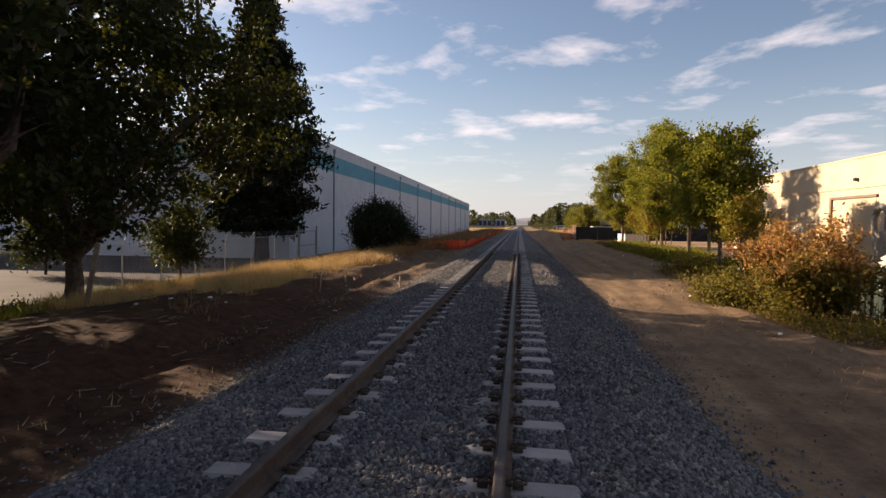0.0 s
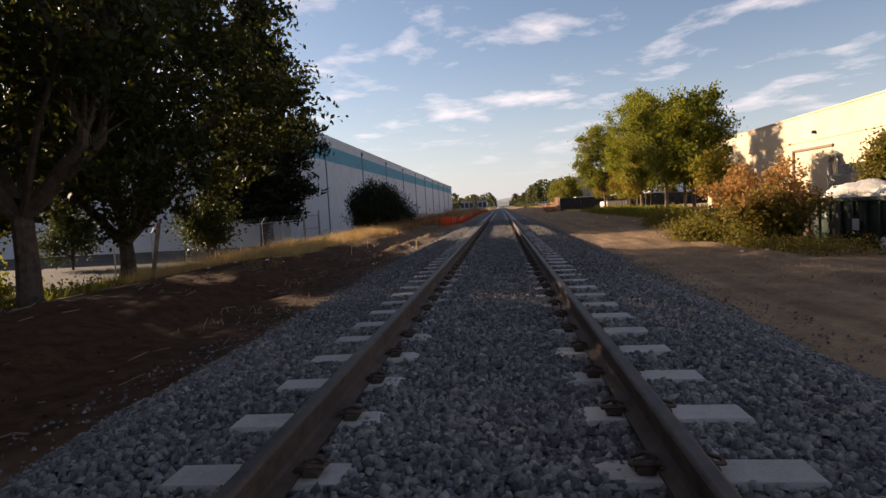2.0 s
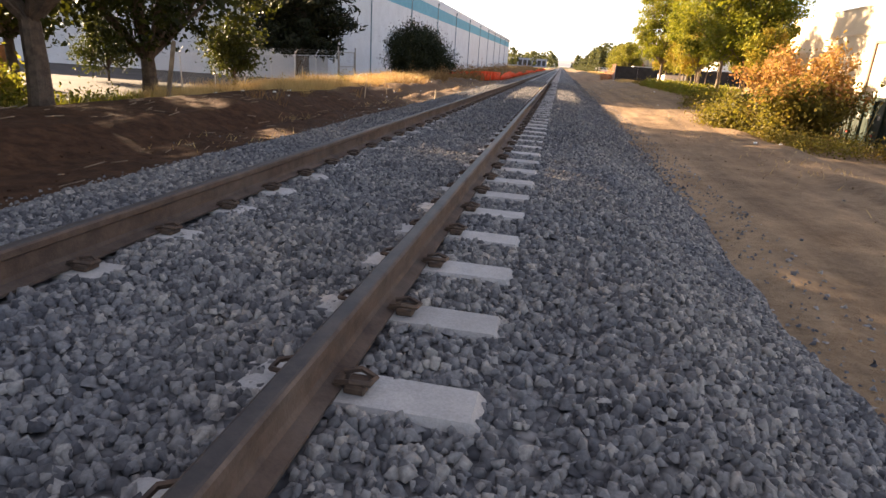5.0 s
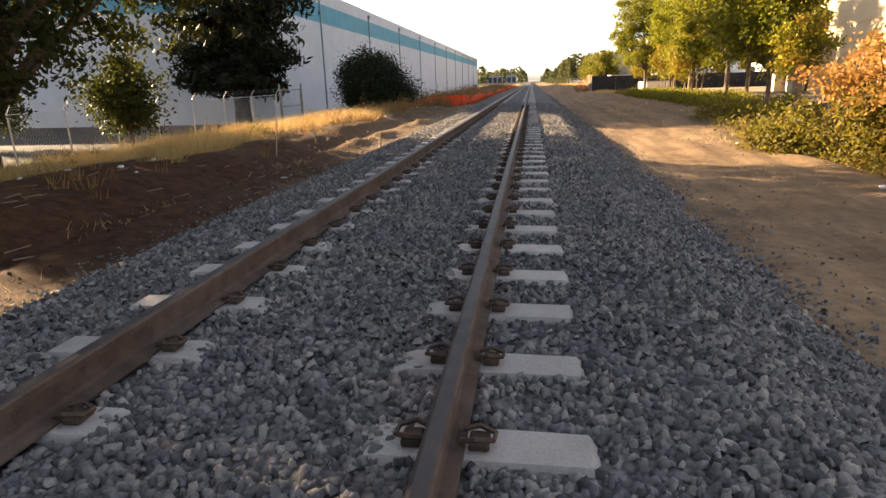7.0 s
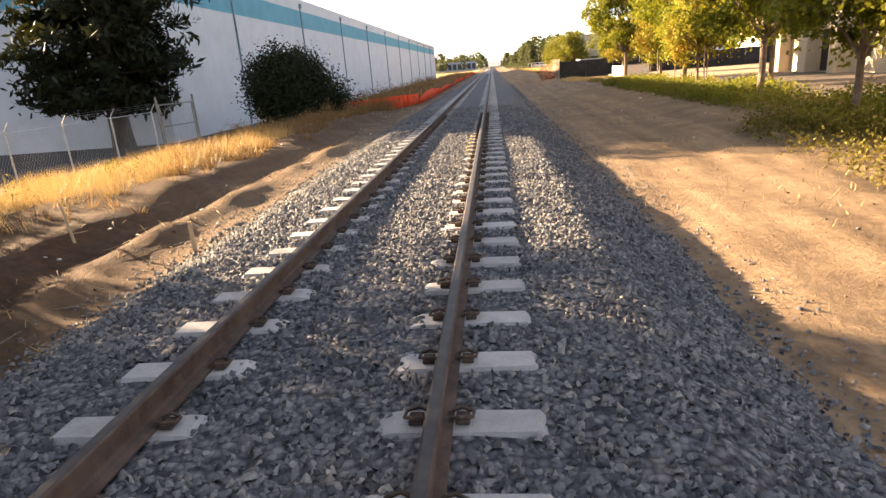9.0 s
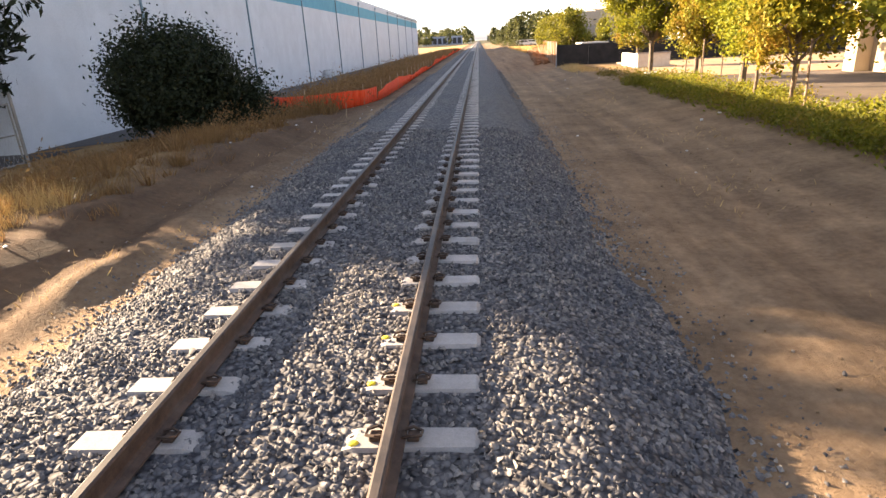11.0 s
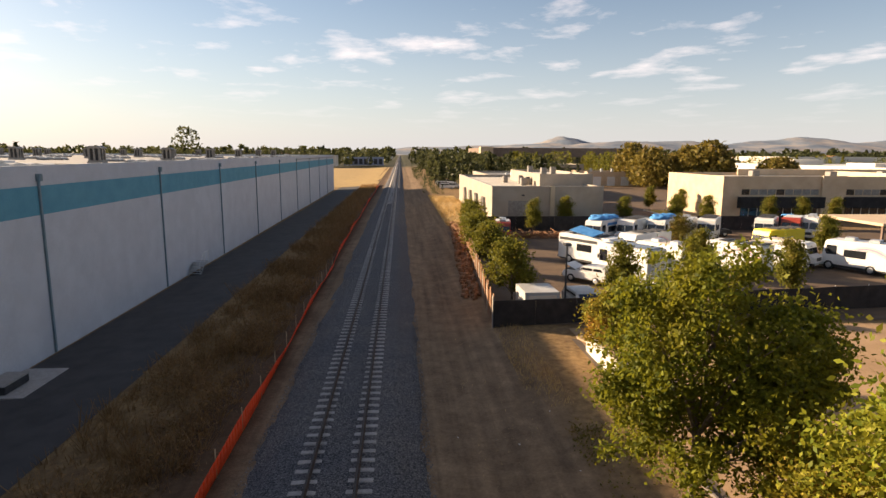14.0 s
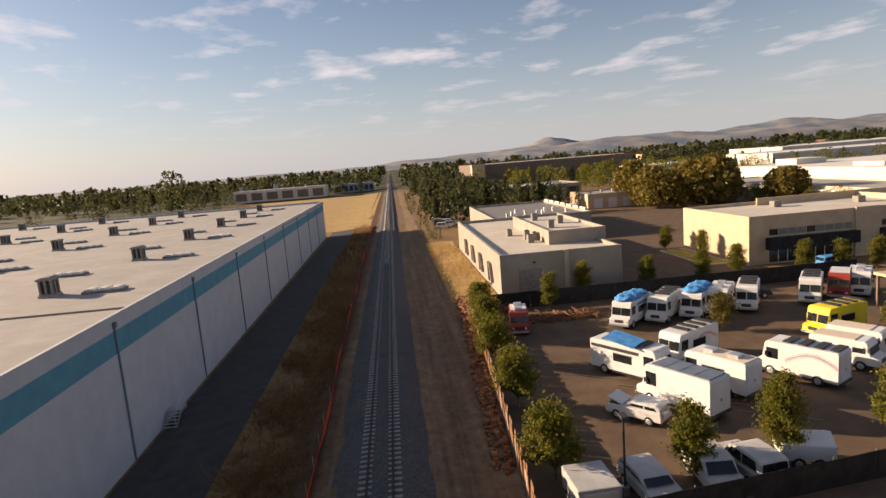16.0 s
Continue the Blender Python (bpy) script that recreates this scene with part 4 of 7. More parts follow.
GREEN = "green street tree turning yellow in a planted strip"
SMALL = "small staked young tree with orange and yellow leaves"
tree("street_tree", 9.75, 51.5, -0.08, 8.1, 2.7, 1.7, M_LEAF_GREEN, M_BARK2, GREEN, seed=41, trunk=0.11, clumps=300, per=104, size=0.07, clump=0.22, group="street trees", lobes=20)
tree("street_tree", 11.5, 45.0, -0.08, 10.0, 2.7, 1.8, M_LEAF_YELLOW, M_BARK2, "yellow-green street tree in a planted strip", seed=42, trunk=0.12, clumps=330, per=104, size=0.07, clump=0.23, group="street trees", lobes=24)
tree("street_tree", 12.0, 51.6, -0.08, 6.9, 1.5, 1.9, M_LEAF_GREEN, M_BARK2, GREEN, seed=51, trunk=0.1, clumps=200, per=62, size=0.08, group="street trees", lobes=15)
tree("street_tree", 9.6, 31.0, -0.08, 7.1, 2.4, 1.9, M_LEAF_GREEN, M_BARK2, GREEN, seed=43, trunk=0.1, clumps=240, per=76, size=0.075, clump=0.22, group="street trees", lobes=17)
tree("street_tree", 9.3, 25.3, -0.3, 6.2, 1.95, 1.7, M_LEAF_GREEN, M_BARK2, GREEN, seed=44, trunk=0.085, clumps=210, per=76, size=0.075, clump=0.21, group="street trees", lobes=16)
tree("street_tree", 12.3, 36.5, -0.08, 5.6, 2.0, 2.0, M_LEAF_GREEN, M_BARK2, GREEN, seed=45, trunk=0.1, clumps=220, per=62, size=0.085, group="street trees", lobes=16)
tree("young_tree", 10.2, 40.9, -0.08, 4.4, 1.35, 1.2, M_LEAF_YELLOW, M_BARK2, SMALL, seed=46, trunk=0.05, clumps=130, per=56, size=0.066, clump=0.2, group="young trees", lobes=10)
tree("young_tree", 9.9, 38.0, -0.08, 4.3, 1.4, 1.2, M_LEAF_ORANGE, M_BARK2, SMALL, seed=47, trunk=0.05, clumps=130, per=56, size=0.066, clump=0.2, group="young trees", lobes=10)
tree("young_tree", 11.1, 48.4, -0.08, 4.4, 1.65, 1.2, M_LEAF_ORANGE, M_BARK2, SMALL, seed=48, trunk=0.05, clumps=150, per=56, size=0.066, clump=0.22, group="young trees", lobes=11)
tree("young_tree", 9.4, 23.2, -0.35, 3.4, 0.95, 1.2, M_LEAF_ORANGE, M_BARK2, SMALL, seed=49, trunk=0.04, clumps=80, per=50, size=0.06, clump=0.17, group="young trees", lobes=8)
tree("young_tree", 12.0, 63.0, -0.08, 4.6, 1.5, 1.2, M_LEAF_ORANGE, M_BARK2, "rusty young tree by the driveway", seed=50, trunk=0.08, clumps=150, per=56, size=0.08, clump=0.26, group="young trees", lobes=11)


# ---- paving ----
def paving(name, x0, x1, y0, y1, material, label, lift=0.025, nx=8, ny=10):
    ob = sheet(name, np.linspace(x0, x1, nx), np.linspace(y0, y1, ny), lift, material)
    return tagged(ob, label, "pavement", kind="structure")


paving("asphalt_lane", -17.3, -10.6, 44.0, 230.0, M_ASPHALT, "dark asphalt lane along the warehouse wall", 0.03, 6, 60)
paving("yard_pavement", -60.0, -14.5, -20.0, 43.4, M_YARD, "grey worn asphalt yard in front of the warehouse", 0.02, 20, 30)
paving("driveway", 11.6, 19.4, 16.0, 68.5, M_LANE, "dusty grey-brown asphalt driveway beside the planted strip", 0.03, 12, 40)
paving("turning_area", 12.0, 75.0, 52.0, 70.4, M_DRIVE, "dusty tan asphalt turning area before the fenced lot", 0.045, 30, 6)
paving("parking_lot", 8.2, 78.0, 71.2, 113.5, M_LOT, "brown dusty asphalt parking lot for trucks", 0.03, 30, 14)
paving("access_road", 31.2, 51.2, 113.5, 215.0, M_LOT, "brown dusty asphalt road between the low buildings", 0.035, 6, 10)
paving("rear_lot", 51.3, 125.0, 142.8, 215.0, M_LOT, "brown dusty asphalt yard behind the office building", 0.03, 6, 8)
paving("dry_field", -90.0, -5.6, 231.0, 470.0, M_RIPE, "field of pale dry grass past the warehouse", 0.05, 20, 20)
paving("dry_verge", 8.6, 14.8, 119.5, 178.0, M_RIPE, "strip of dry yellow grass beside the low building", 0.05, 6, 16)
bm = bmesh.new()
box(bm, 11.48, 11.6, 30.0, 62.0, -0.1, 0.02, 0.02)
tagged(part("kerb", bm, M_PAVE, None), "pale concrete kerb along the planted strip", "kerb", kind="structure")


# ---- grass and ground cover ----
def blades(name, xs, ys, zs, height, width, material, label, lean=0.35, category="grass"):
    n = len(xs)
    h = height * rng.uniform(0.45, 1.25, n)
    a, d = rng.uniform(0, 6.28, n), rng.uniform(0, 6.28, n)
    w = width * rng.uniform(0.6, 1.3, n)
    base = np.stack([xs, ys, zs - 0.02], -1)
    side = np.stack([np.cos(a), np.sin(a), 0 * a], -1) * w[:, None]
    tip = base + np.stack([np.cos(d) * lean * h, np.sin(d) * lean * h, h], -1)
    q = np.stack([base - side, base + side, tip + 0.25 * side, tip - 0.25 * side], 1)
    return tagged(new(name, quads_mesh(name, q, material)), label, category, kind="stuff")


def patchy(x, y, k=1.0):
    return 0.5 + 0.25 * np.sin(k * (0.9 * x + 1.3 * np.sin(0.5 * y))) + 0.25 * np.sin(k * (0.7 * y + 1.1 * np.sin(0.8 * x)))


def strewn(n, x0, x1, y0, y1, k=1.0, power=1.5):
    x, y = rng.uniform(x0, x1, n), rng.uniform(y0, y1, n)
    keep = rng.uniform(0, 1, n) < patchy(x, y, k) ** power
    return x[keep], y[keep]


def tufts(name, x, y, per, reach, height, width, material, label):
    """Grass in tufts: the blades of one tuft lean out from its middle, and tufts differ in height."""
    n = len(x) * per
    a = rng.uniform(0, 6.28, n)
    r = reach * np.sqrt(rng.uniform(0, 1, n))
    tall = np.repeat(height * rng.uniform(0.35, 1.2, len(x)) * (0.55 + 0.7 * patchy(x, y, 1.7)), per) * rng.uniform(0.5, 1.15, n)
    bx, by = np.repeat(x, per) + r * np.cos(a), np.repeat(y, per) + r * np.sin(a)
    wind = np.repeat(rng.normal(0, 0.25, (len(x), 2)), per, 0) + np.array([0.12, -0.1])
    base = np.stack([bx, by, rough_land(bx, by) - 0.02], -1)
    d = rng.uniform(0, 6.28, n)
    side = np.stack([np.cos(d), np.sin(d), 0 * d], -1) * (width * rng.uniform(0.6, 1.3, n))[:, None]
    out = np.stack([np.cos(a) * r / reach * 0.45, np.sin(a) * r / reach * 0.45, np.ones(n)], -1)
    out[:, :2] += wind + rng.normal(0, 0.22, (n, 2))
    tip = base + out * tall[:, None]
    q = np.stack([base - side, base + side, tip + 0.25 * side, tip - 0.25 * side], 1)
    return tagged(new(name, quads_mesh(name, q, material)), label, "grass", kind="stuff")


x, y = strewn(4600, -12.5, -5.9, 13.0, 31.0, 1.2, 0.9)
tufts("dry_grass", x, y, 19, 0.17, 0.46, 0.0045, M_STRAW, "tall pale dry grass in tufts on the bank")
x, y = strewn(1500, -10.5, -5.8, 31.0, 47.0, 1.2, 1.2)
tufts("dry_grass", x, y, 16, 0.16, 0.42, 0.007, M_STRAW_BROWN, "brown dry grass in tufts round the evergreen bush")
x, y = strewn(600, -8.0, -4.9, 10.0, 46.0, 1.8, 2.0)
tufts("dry_grass", x, y, 10, 0.1, 0.25, 0.007, M_STRAW_BROWN, "short brown grass tufts on the bank slope")
x, y = strewn(3400, -10.4, -4.9, 46.0, 125.0, 0.8, 0.9)
tufts("dry_grass", x, y, 11, 0.28, 0.85, 0.018, M_STRAW_BROWN, "tall dry brown grass between lane and safety net")
r_t = np.random.default_rng(515)
tufts("brown_tufts", r_t.uniform(-9.2, -5.4, 240), r_t.uniform(23.0, 41.0, 240), 34, 0.16, 0.38, 0.012, M_STRAW_BROWN, "brown dry grass tufts on the bare bank")


def weeds(name, x, y, per, spread, tall, size, material, label):
    """Bushy dry weeds: each a rounded heap of small leaves and stalks."""
    z = rough_land(x, y)
    f = rng.uniform(0.15, 1.0, (len(x), 4))
    h = tall * rng.uniform(0.4, 1.15, len(x)) * (0.35 + 0.9 * patchy(x, y, 0.9))
    c = np.stack([np.repeat(x, 4) + rng.normal(0, spread, 4 * len(x)), np.repeat(y, 4) + rng.normal(0, spread, 4 * len(x)), np.repeat(z, 4) + (f * h[:, None]).ravel()], -1)
    q = leaf_quads(rng, c, per, np.full((len(c), 3), spread * 0.75), size, 0.0, 0.3)
    return tagged(new(name, quads_mesh(name, q, material)), label, "weeds", kind="stuff")


x, y = strewn(1500, -9.9, -5.0, 49.5, 150.0, 0.9, 2.2)
weeds("dry_weeds", x, y, 17, 0.3, 1.05, 0.085, M_STRAW_BROWN, "bushy brown dry weeds between lane and safety net")
x, y = strewn(160, -10.0, -5.4, 31.0, 47.0, 1.2, 1.4)
weeds("dry_weeds", x, y, 22, 0.2, 0.6, 0.05, M_STRAW_BROWN, "bushy brown dry weeds round the evergreen bush")
x, y = strewn(60, -11.5, -6.4, 14.0, 28.0, 1.6, 1.0)
weeds("green_weeds", x, y, 16, 0.12, 0.55, 0.045, M_OLIVE, "small olive weeds standing in the dry grass")
x, y = strewn(9000, -10.4, -5.2, 125.0, 232.0, 0.5, 0.8)
blades("dry_grass", x, y, rough_land(x, y), 0.75, 0.05, M_STRAW_BROWN, "tall dry brown grass between lane and safety net")
x, y = strewn(5000, -15.5, -11.0, 2.0, 20.0, 1.0, 2.0)
blades("green_weeds", x, y, land(x, y), 0.28, 0.02, M_COVER, "low green weeds under the trees", 0.5)
x, y = strewn(2200, -4.6, -2.9, 4.0, 46.0, 2.0, 2.5)
blades("dry_grass", x, y, rough_land(x, y), 0.10, 0.006, M_STRAW, "short dry stubble beside the ballast", 0.8)
x, y = strewn(4000, 4.9, 7.4, -5.0, 70.0, 1.6, 3.0)
blades("dry_grass", x, y, rough_land(x, y), 0.10, 0.008, M_STRAW, "short dry stubble beside the dirt road", 0.8)


def cover(name, x0, x1, y0, y1, count, tall, material, label, size=0.06):
    """Low clumps of leaves on the ground, in drifts."""
    x, y = strewn(count, x0, x1, y0, y1, 1.1, 1.0)
    c = np.stack([x, y, land(x, y) + tall * rng.uniform(0.1, 1.0, len(x)) * (0.4 + 0.6 * patchy(x, y, 2.3))], -1)
    q = leaf_quads(rng, c, 9, np.full((len(c), 3), 0.11), size)
    return tagged(new(name, quads_mesh(name, q, material)), label, "ground cover", kind="stuff")


cover("ground_cover", 8.1, 11.4, 24.0, 50.0, 8800, 0.55, M_COVER, "bright green leafy ground cover on the planted strip", 0.052)
cover("ground_cover", 8.3, 11.2, 46.0, 58.0, 1100, 0.3, M_COVER_RUST, "thin rusty ground cover round the last roadside tree", 0.05)
cover("ground_cover", 6.9, 9.6, 11.5, 26.0, 4200, 0.5, M_COVER_RUST, "green and rusty leafy ground cover below the bush", 0.038)
cover("ground_cover", -17.5, -11.8, 3.0, 14.0, 1100, 0.5, M_COVER, "sunlit green undergrowth beneath the trees")
x, y = strewn(2600, 7.6, 9.3, 60.0, 72.0, 1.0, 1.0)
blades("dry_grass", x, y, land(x, y), 0.22, 0.012, M_STRAW, "dry yellow grass by the fence corner")
x, y = strewn(9000, 8.7, 14.7, 119.0, 176.0, 0.4, 0.6)
blades("dry_grass", x, y, land(x, y), 0.45, 0.045, M_STRAW, "dry yellow grass beside the low building")

# sticks, clods and litter on the bare earth
for label, mt, spots in (("small clods of brown earth on the dirt", M_GROUND, 420), ("scattered pale pebbles on the dirt road", M_STONE, 130)):
    x = np.concatenate([rng.uniform(3.0, 6.6, spots), rng.uniform(-4.8, -2.9, spots)])
    y = rng.uniform(-4, 60, 2 * spots)
    s = rng.uniform(0.01, 0.028, (2 * spots, 1, 1))
    cube = np.array([[-1, -1, -1], [1, -1, -1], [1, 1, -1], [-1, 1, -1], [-1, -1, 1], [1, -1, 1], [1, 1, 1], [-1, 1, 1]], float) * 0.5
    c = cube[None] * s * rng.uniform(0.6, 1.3, (2 * spots, 1, 3)) + rng.normal(0, 0.12, (2 * spots, 8, 3)) * s + np.stack([x, y, rough_land(x, y) + 0.008], -1)[:, None]
    tagged(new("dirt_clods" if mt is M_GROUND else "pebbles", blocks_mesh("clods", c, mt)), label, "litter", kind="stuff")

# fallen twigs and pale reeds on the bank, and white scraps
n = 260
x, y = rng.uniform(-9.5, -3.3, n), rng.uniform(-4.5, 21.0, n)
ln, a, w = rng.uniform(0.03, 0.16, n), rng.normal(1.3, 0.7, n), rng.uniform(0.002, 0.006, n)
dx, dy = np.cos(a) * ln, np.sin(a) * ln
px_, py_ = -np.sin(a) * w, np.cos(a) * w
z = rough_land(x, y) + 0.012
tilt = rng.uniform(-0.02, 0.05, n)
c = np.stack([np.stack([x + u * dx + v * px_, y + u * dy + v * py_, z + h + (u > 0) * tilt], -1)
              for h in (0.0, 0.012) for u, v in ((-1, -1), (1, -1), (1, 1), (-1, 1))], 1)
tagged(new("fallen_twigs", blocks_mesh("fallen_twigs", c, M_WOOD)), "dry brown twigs strewn over the dark bank", "litter", kind="stuff")
n = 46
x = np.concatenate([rng.uniform(-8.0, -3.4, n), rng.uniform(4.0, 8.5, n // 2)])
y = np.concatenate([rng.uniform(8.0, 52.0, n), rng.uniform(8.0, 60.0, n // 2)])
s = rng.uniform(0.02, 0.07, (len(x), 1, 1))
cube = np.array([[-1, -1, -1], [1, -1, -1], [1, 1, -1], [-1, 1, -1], [-1, -1, 1], [1, -1, 1], [1, 1, 1], [-1, 1, 1]], float) * 0.5
c = cube[None] * s * np.array([1.0, 1.0, 0.35]) + rng.normal(0, 0.16, (len(x), 8, 3)) * s + np.stack([x, y, rough_land(x, y) + 0.02], -1)[:, None]
tagged(new("paper_scraps", blocks_mesh("paper_scraps", c, M_WHITE)), "crumpled white scraps of litter on the dirt", "litter", kind="stuff")
n = 60
x, y = rng.normal(8.9, 0.35, n), rng.normal(15.6, 0.7, n)
z = land(x, y)
h = rng.uniform(0.6, 1.3, n)
lean = rng.normal(0, 0.12, (n, 2))
c = np.stack([np.stack([x + u * 0.007 + (k > 0) * lean[:, 0] * h, y + v * 0.007 + (k > 0) * lean[:, 1] * h, z + k * h], -1)
              for k in (0.0, 1.0) for u, v in ((-1, -1), (1, -1), (1, 1), (-1, 1))], 1)
tagged(new("dry_reeds", blocks_mesh("dry_reeds", c, M_STRAW)), "pale dry reeds standing between bush and container", "grass", kind="stuff")

# ---- orange safety net ----
NET = ((-9.4, 50.8), (-8.2, 49.4), (-6.6, 48.5), (-5.2, 48.3), (-4.3, 49.6), (-3.95, 53.0), (-3.9, 60.0), (-4.1, 72.0), (-4.3, 90.0), (-4.6, 120.0), (-4.75, 170.0), (-4.8, 232.0))
net_pts = []
for (ax, ay), (bx, by) in zip(NET, NET[1:]):
    steps = max(2, int(math.hypot(bx - ax, by - ay) / (0.35 if ay < 90 else 1.0)))
    net_pts += [(ax + (bx - ax) * k / steps, ay + (by - ay) * k / steps) for k in range(steps)]
net = thing("safety_net", pose(-9.4, 50.8, at_land(-9.4, 50.8)), "bright orange plastic safety net sagging between thin posts", "safety fence")
N0 = Matrix.Translation((9.4, -50.8, -at_land(-9.4, 50.8)))
strands, run = [], 0.0
for k, ((ax, ay), (bx, by)) in enumerate(zip(net_pts, net_pts[1:])):
    run += math.hypot(bx - ax, by - ay)
    fallen = 0.5 + 0.5 * math.sin(0.21 * run + 1.2) * math.sin(0.083 * run + 0.6)
    top = (0.8 - 0.08 * abs(math.sin(run * 0.55)) - (0.55 * fallen if run > 9 else 0.0))
    z0 = float(land(ax, ay))
    ux, uy = (bx - ax), (by - ay)
    ln = math.hypot(ux, uy)
    nx_, ny_ = -uy / ln * 0.006, ux / ln * 0.006
    tilt = 0.25 * fallen if run > 9 else 0.05
    lines = 9
    for j in range(lines):
        za, zb = z0 + 0.03 + (top - 0.05) * j / lines, z0 + 0.03 + (top - 0.05) * (j + 0.93) / lines
        sa, sb = tilt * j / lines, tilt * (j + 0.93) / lines
        strands.append([(ax - nx_ + sa, ay - ny_, za), (bx - nx_ + sa, by - ny_, za), (bx + nx_ + sa, by + ny_, za), (ax + nx_ + sa, ay + ny_, za),
                        (ax - nx_ + sb, ay - ny_, zb), (bx - nx_ + sb, by - ny_, zb), (bx + nx_ + sb, by + ny_, zb), (ax + nx_ + sb, ay + ny_, zb)])
    for j in range(3):
        f, g = j / 3, j / 3 + 0.22
        strands.append([(ax + ux * f - nx_, ay + uy * f - ny_, z0), (ax + ux * g - nx_, ay + uy * g - ny_, z0), (ax + ux * g + nx_, ay + uy * g + ny_, z0), (ax + ux * f + nx_, ay + uy * f + ny_, z0),
                        (ax + ux * f - nx_ + tilt, ay + uy * f - ny_, z0 + top), (ax + ux * g - nx_ + tilt, ay + uy * g - ny_, z0 + top), (ax + ux * g + nx_ + tilt, ay + uy * g + ny_, z0 + top), (ax + ux * f + nx_ + tilt, ay + uy * f + ny_, z0 + top)])
tagged(part("mesh", blocks_mesh("mesh", strands, M_NET), M_NET, net, "orange plastic mesh", N0), kind="stuff")
for k in range(0, min(len(net_pts), 150), 9):
    ax, ay = net_pts[k]
    bm = bmesh.new()
    z0 = float(land(ax, ay))
    box(bm, ax - 0.02, ax + 0.02, ay - 0.02, ay + 0.02, z0 - 0.2, z0 + 1.0, 0.004)
    part("post", bm, M_STAKE, net, at=N0)


# ---- stakes and posts ----
def stake(x, y, h, label, w=0.025, lean=0.0, material=None):
    bm = bmesh.new()
    prism(bm, [(-w, -w), (w, -w), (w, w), (-w, w)], "z", -0.25, h - 0.05)
    prism(bm, [(-w * 0.7, -w * 0.7), (w * 0.7, -w * 0.7), (w * 0.7, w * 0.7), (-w * 0.7, w * 0.7)], "z", h - 0.05, h)
    ob = part("survey_stake" if h < 1.3 else "leaning_post", bm, material or M_STAKE, None, at=pose(x, y, float(rough_land(x, y)), 0, lean, 20))
    return tagged(ob, label, "stake")


stake(-3.05, 18.2, 0.42, "short pale wooden survey stake beside the ballast")
stake(-8.9, 19.6, 0.85, "thin pale wooden stake on the bank edge", 0.018, 3)
stake(-5.0, 18.5, 0.6, "thin wooden stake on the bank edge", 0.015, -5)
stake(-4.9, 15.6, 0.8, "thin wooden stake on the bank slope", 0.012, 6)
stake(-8.0, 46.5, 0.55, "pale wooden survey stake by the bush", 0.02, 4)
stake(-4.1, 44.6, 0.6, "pale wooden survey stake by the safety net", 0.015, 3)
stake(-10.6, 13.4, 1.75, "dark leaning wooden post under the trees", 0.055, 10, M_WOOD)

# ---- chain-link fence and gate before the warehouse ----
fence = thing("chain_link_fence", pose(-15.2, 22.0, at_land(-15.2, 22.0)), "grey chain-link fence with angled barbed wire arms", "fence")
F0 = Matrix.Translation((15.2, -22.0, -at_land(-15.2, 22.0)))
FX0, FX1, FY0, FY1 = -17.2, -13.6, 21.0, 35.5


def fence_x(y):
    return FX0 + (FX1 - FX0) * (y - FY0) / (FY1 - FY0)


posts = np.linspace(FY0, FY1, 8)
for y in posts:
    x = fence_x(y)
    z = at_land(x, y)
    bm = bmesh.new()
    tube(bm, [(x, y, z - 0.2), (x, y, z + 1.85)], [0.032, 0.032], 8)
    tube(bm, [(x, y, z + 1.83), (x + 0.22, y, z + 2.15)], [0.018, 0.015], 6)
    part("post", bm, M_STEEL, fence, at=F0)
for y0, y1 in zip(posts, posts[1:]):
    x0, x1 = fence_x(y0), fence_x(y1)
    z0, z1 = at_land(x0, y0), at_land(x1, y1)
    bm = bmesh.new()
    tube(bm, [(x0, y0, z0 + 1.8), (x1, y1, z1 + 1.8)], [0.016, 0.016], 6)
    part("top_rail", bm, M_STEEL, fence, at=F0)
    bm = bmesh.new()
    for k in range(20):
        f = k / 20
        for d in (-1, 1):
            g = f + d * 0.42
            h0, h1 = 0.06, 1.78
            if g < 0:
                h1 = h0 + (h1 - h0) * f / 0.42
                g = 0
            if g > 1:
                h1 = h0 + (h1 - h0) * (1 - f) / 0.42
                g = 1
            tube(bm, [(x0 + (x1 - x0) * f, y0 + (y1 - y0) * f, z0 + (z1 - z0) * f + h0), (x0 + (x1 - x0) * g, y0 + (y1 - y0) * g, z0 + (z1 - z0) * g + h1)], [0.004, 0.004], 3, False)
    for a in (0.09, 0.15, 0.21):
        tube(bm, [(x0 + a, y0, z0 + 1.84 + 1.42 * a), (x1 + a, y1, z1 + 1.84 + 1.42 * a)], [0.004, 0.004], 3, False)
    tagged(part("wire_mesh", bm, M_CHAIN, fence, at=F0), kind="stuff")
gate = thing("metal_gate", pose(-13.5, 36.0, at_land(-13.5, 36.0)), "grey steel pipe gate closing the chain-link fence", "gate")
bm = bmesh.new()
for a, b in (((0, 0, 0.1), (0, 0, 2.1)), ((0.15, 2.6, 0.1), (0.15, 2.6, 2.1)), ((0, 0, 2.05), (0.15, 2.6, 2.05)), ((0, 0, 0.2), (0.15, 2.6, 0.2)), ((0, 0, 1.1), (0.15, 2.6, 1.1))):
    tube(bm, [a, b], [0.028, 0.028], 7)
part("gate_frame", bm, M_VENT, gate)
part("gate_post", tube(bmesh.new(), [(-0.02, -0.12, -0.3), (-0.02, -0.12, 2.4)], [0.05, 0.05], 10), M_VENT, gate)
part("gate_post", tube(bmesh.new(), [(0.17, 2.75, -0.3), (0.17, 2.75, 2.4)], [0.05, 0.05], 10), M_VENT, gate)
bm = bmesh.new()
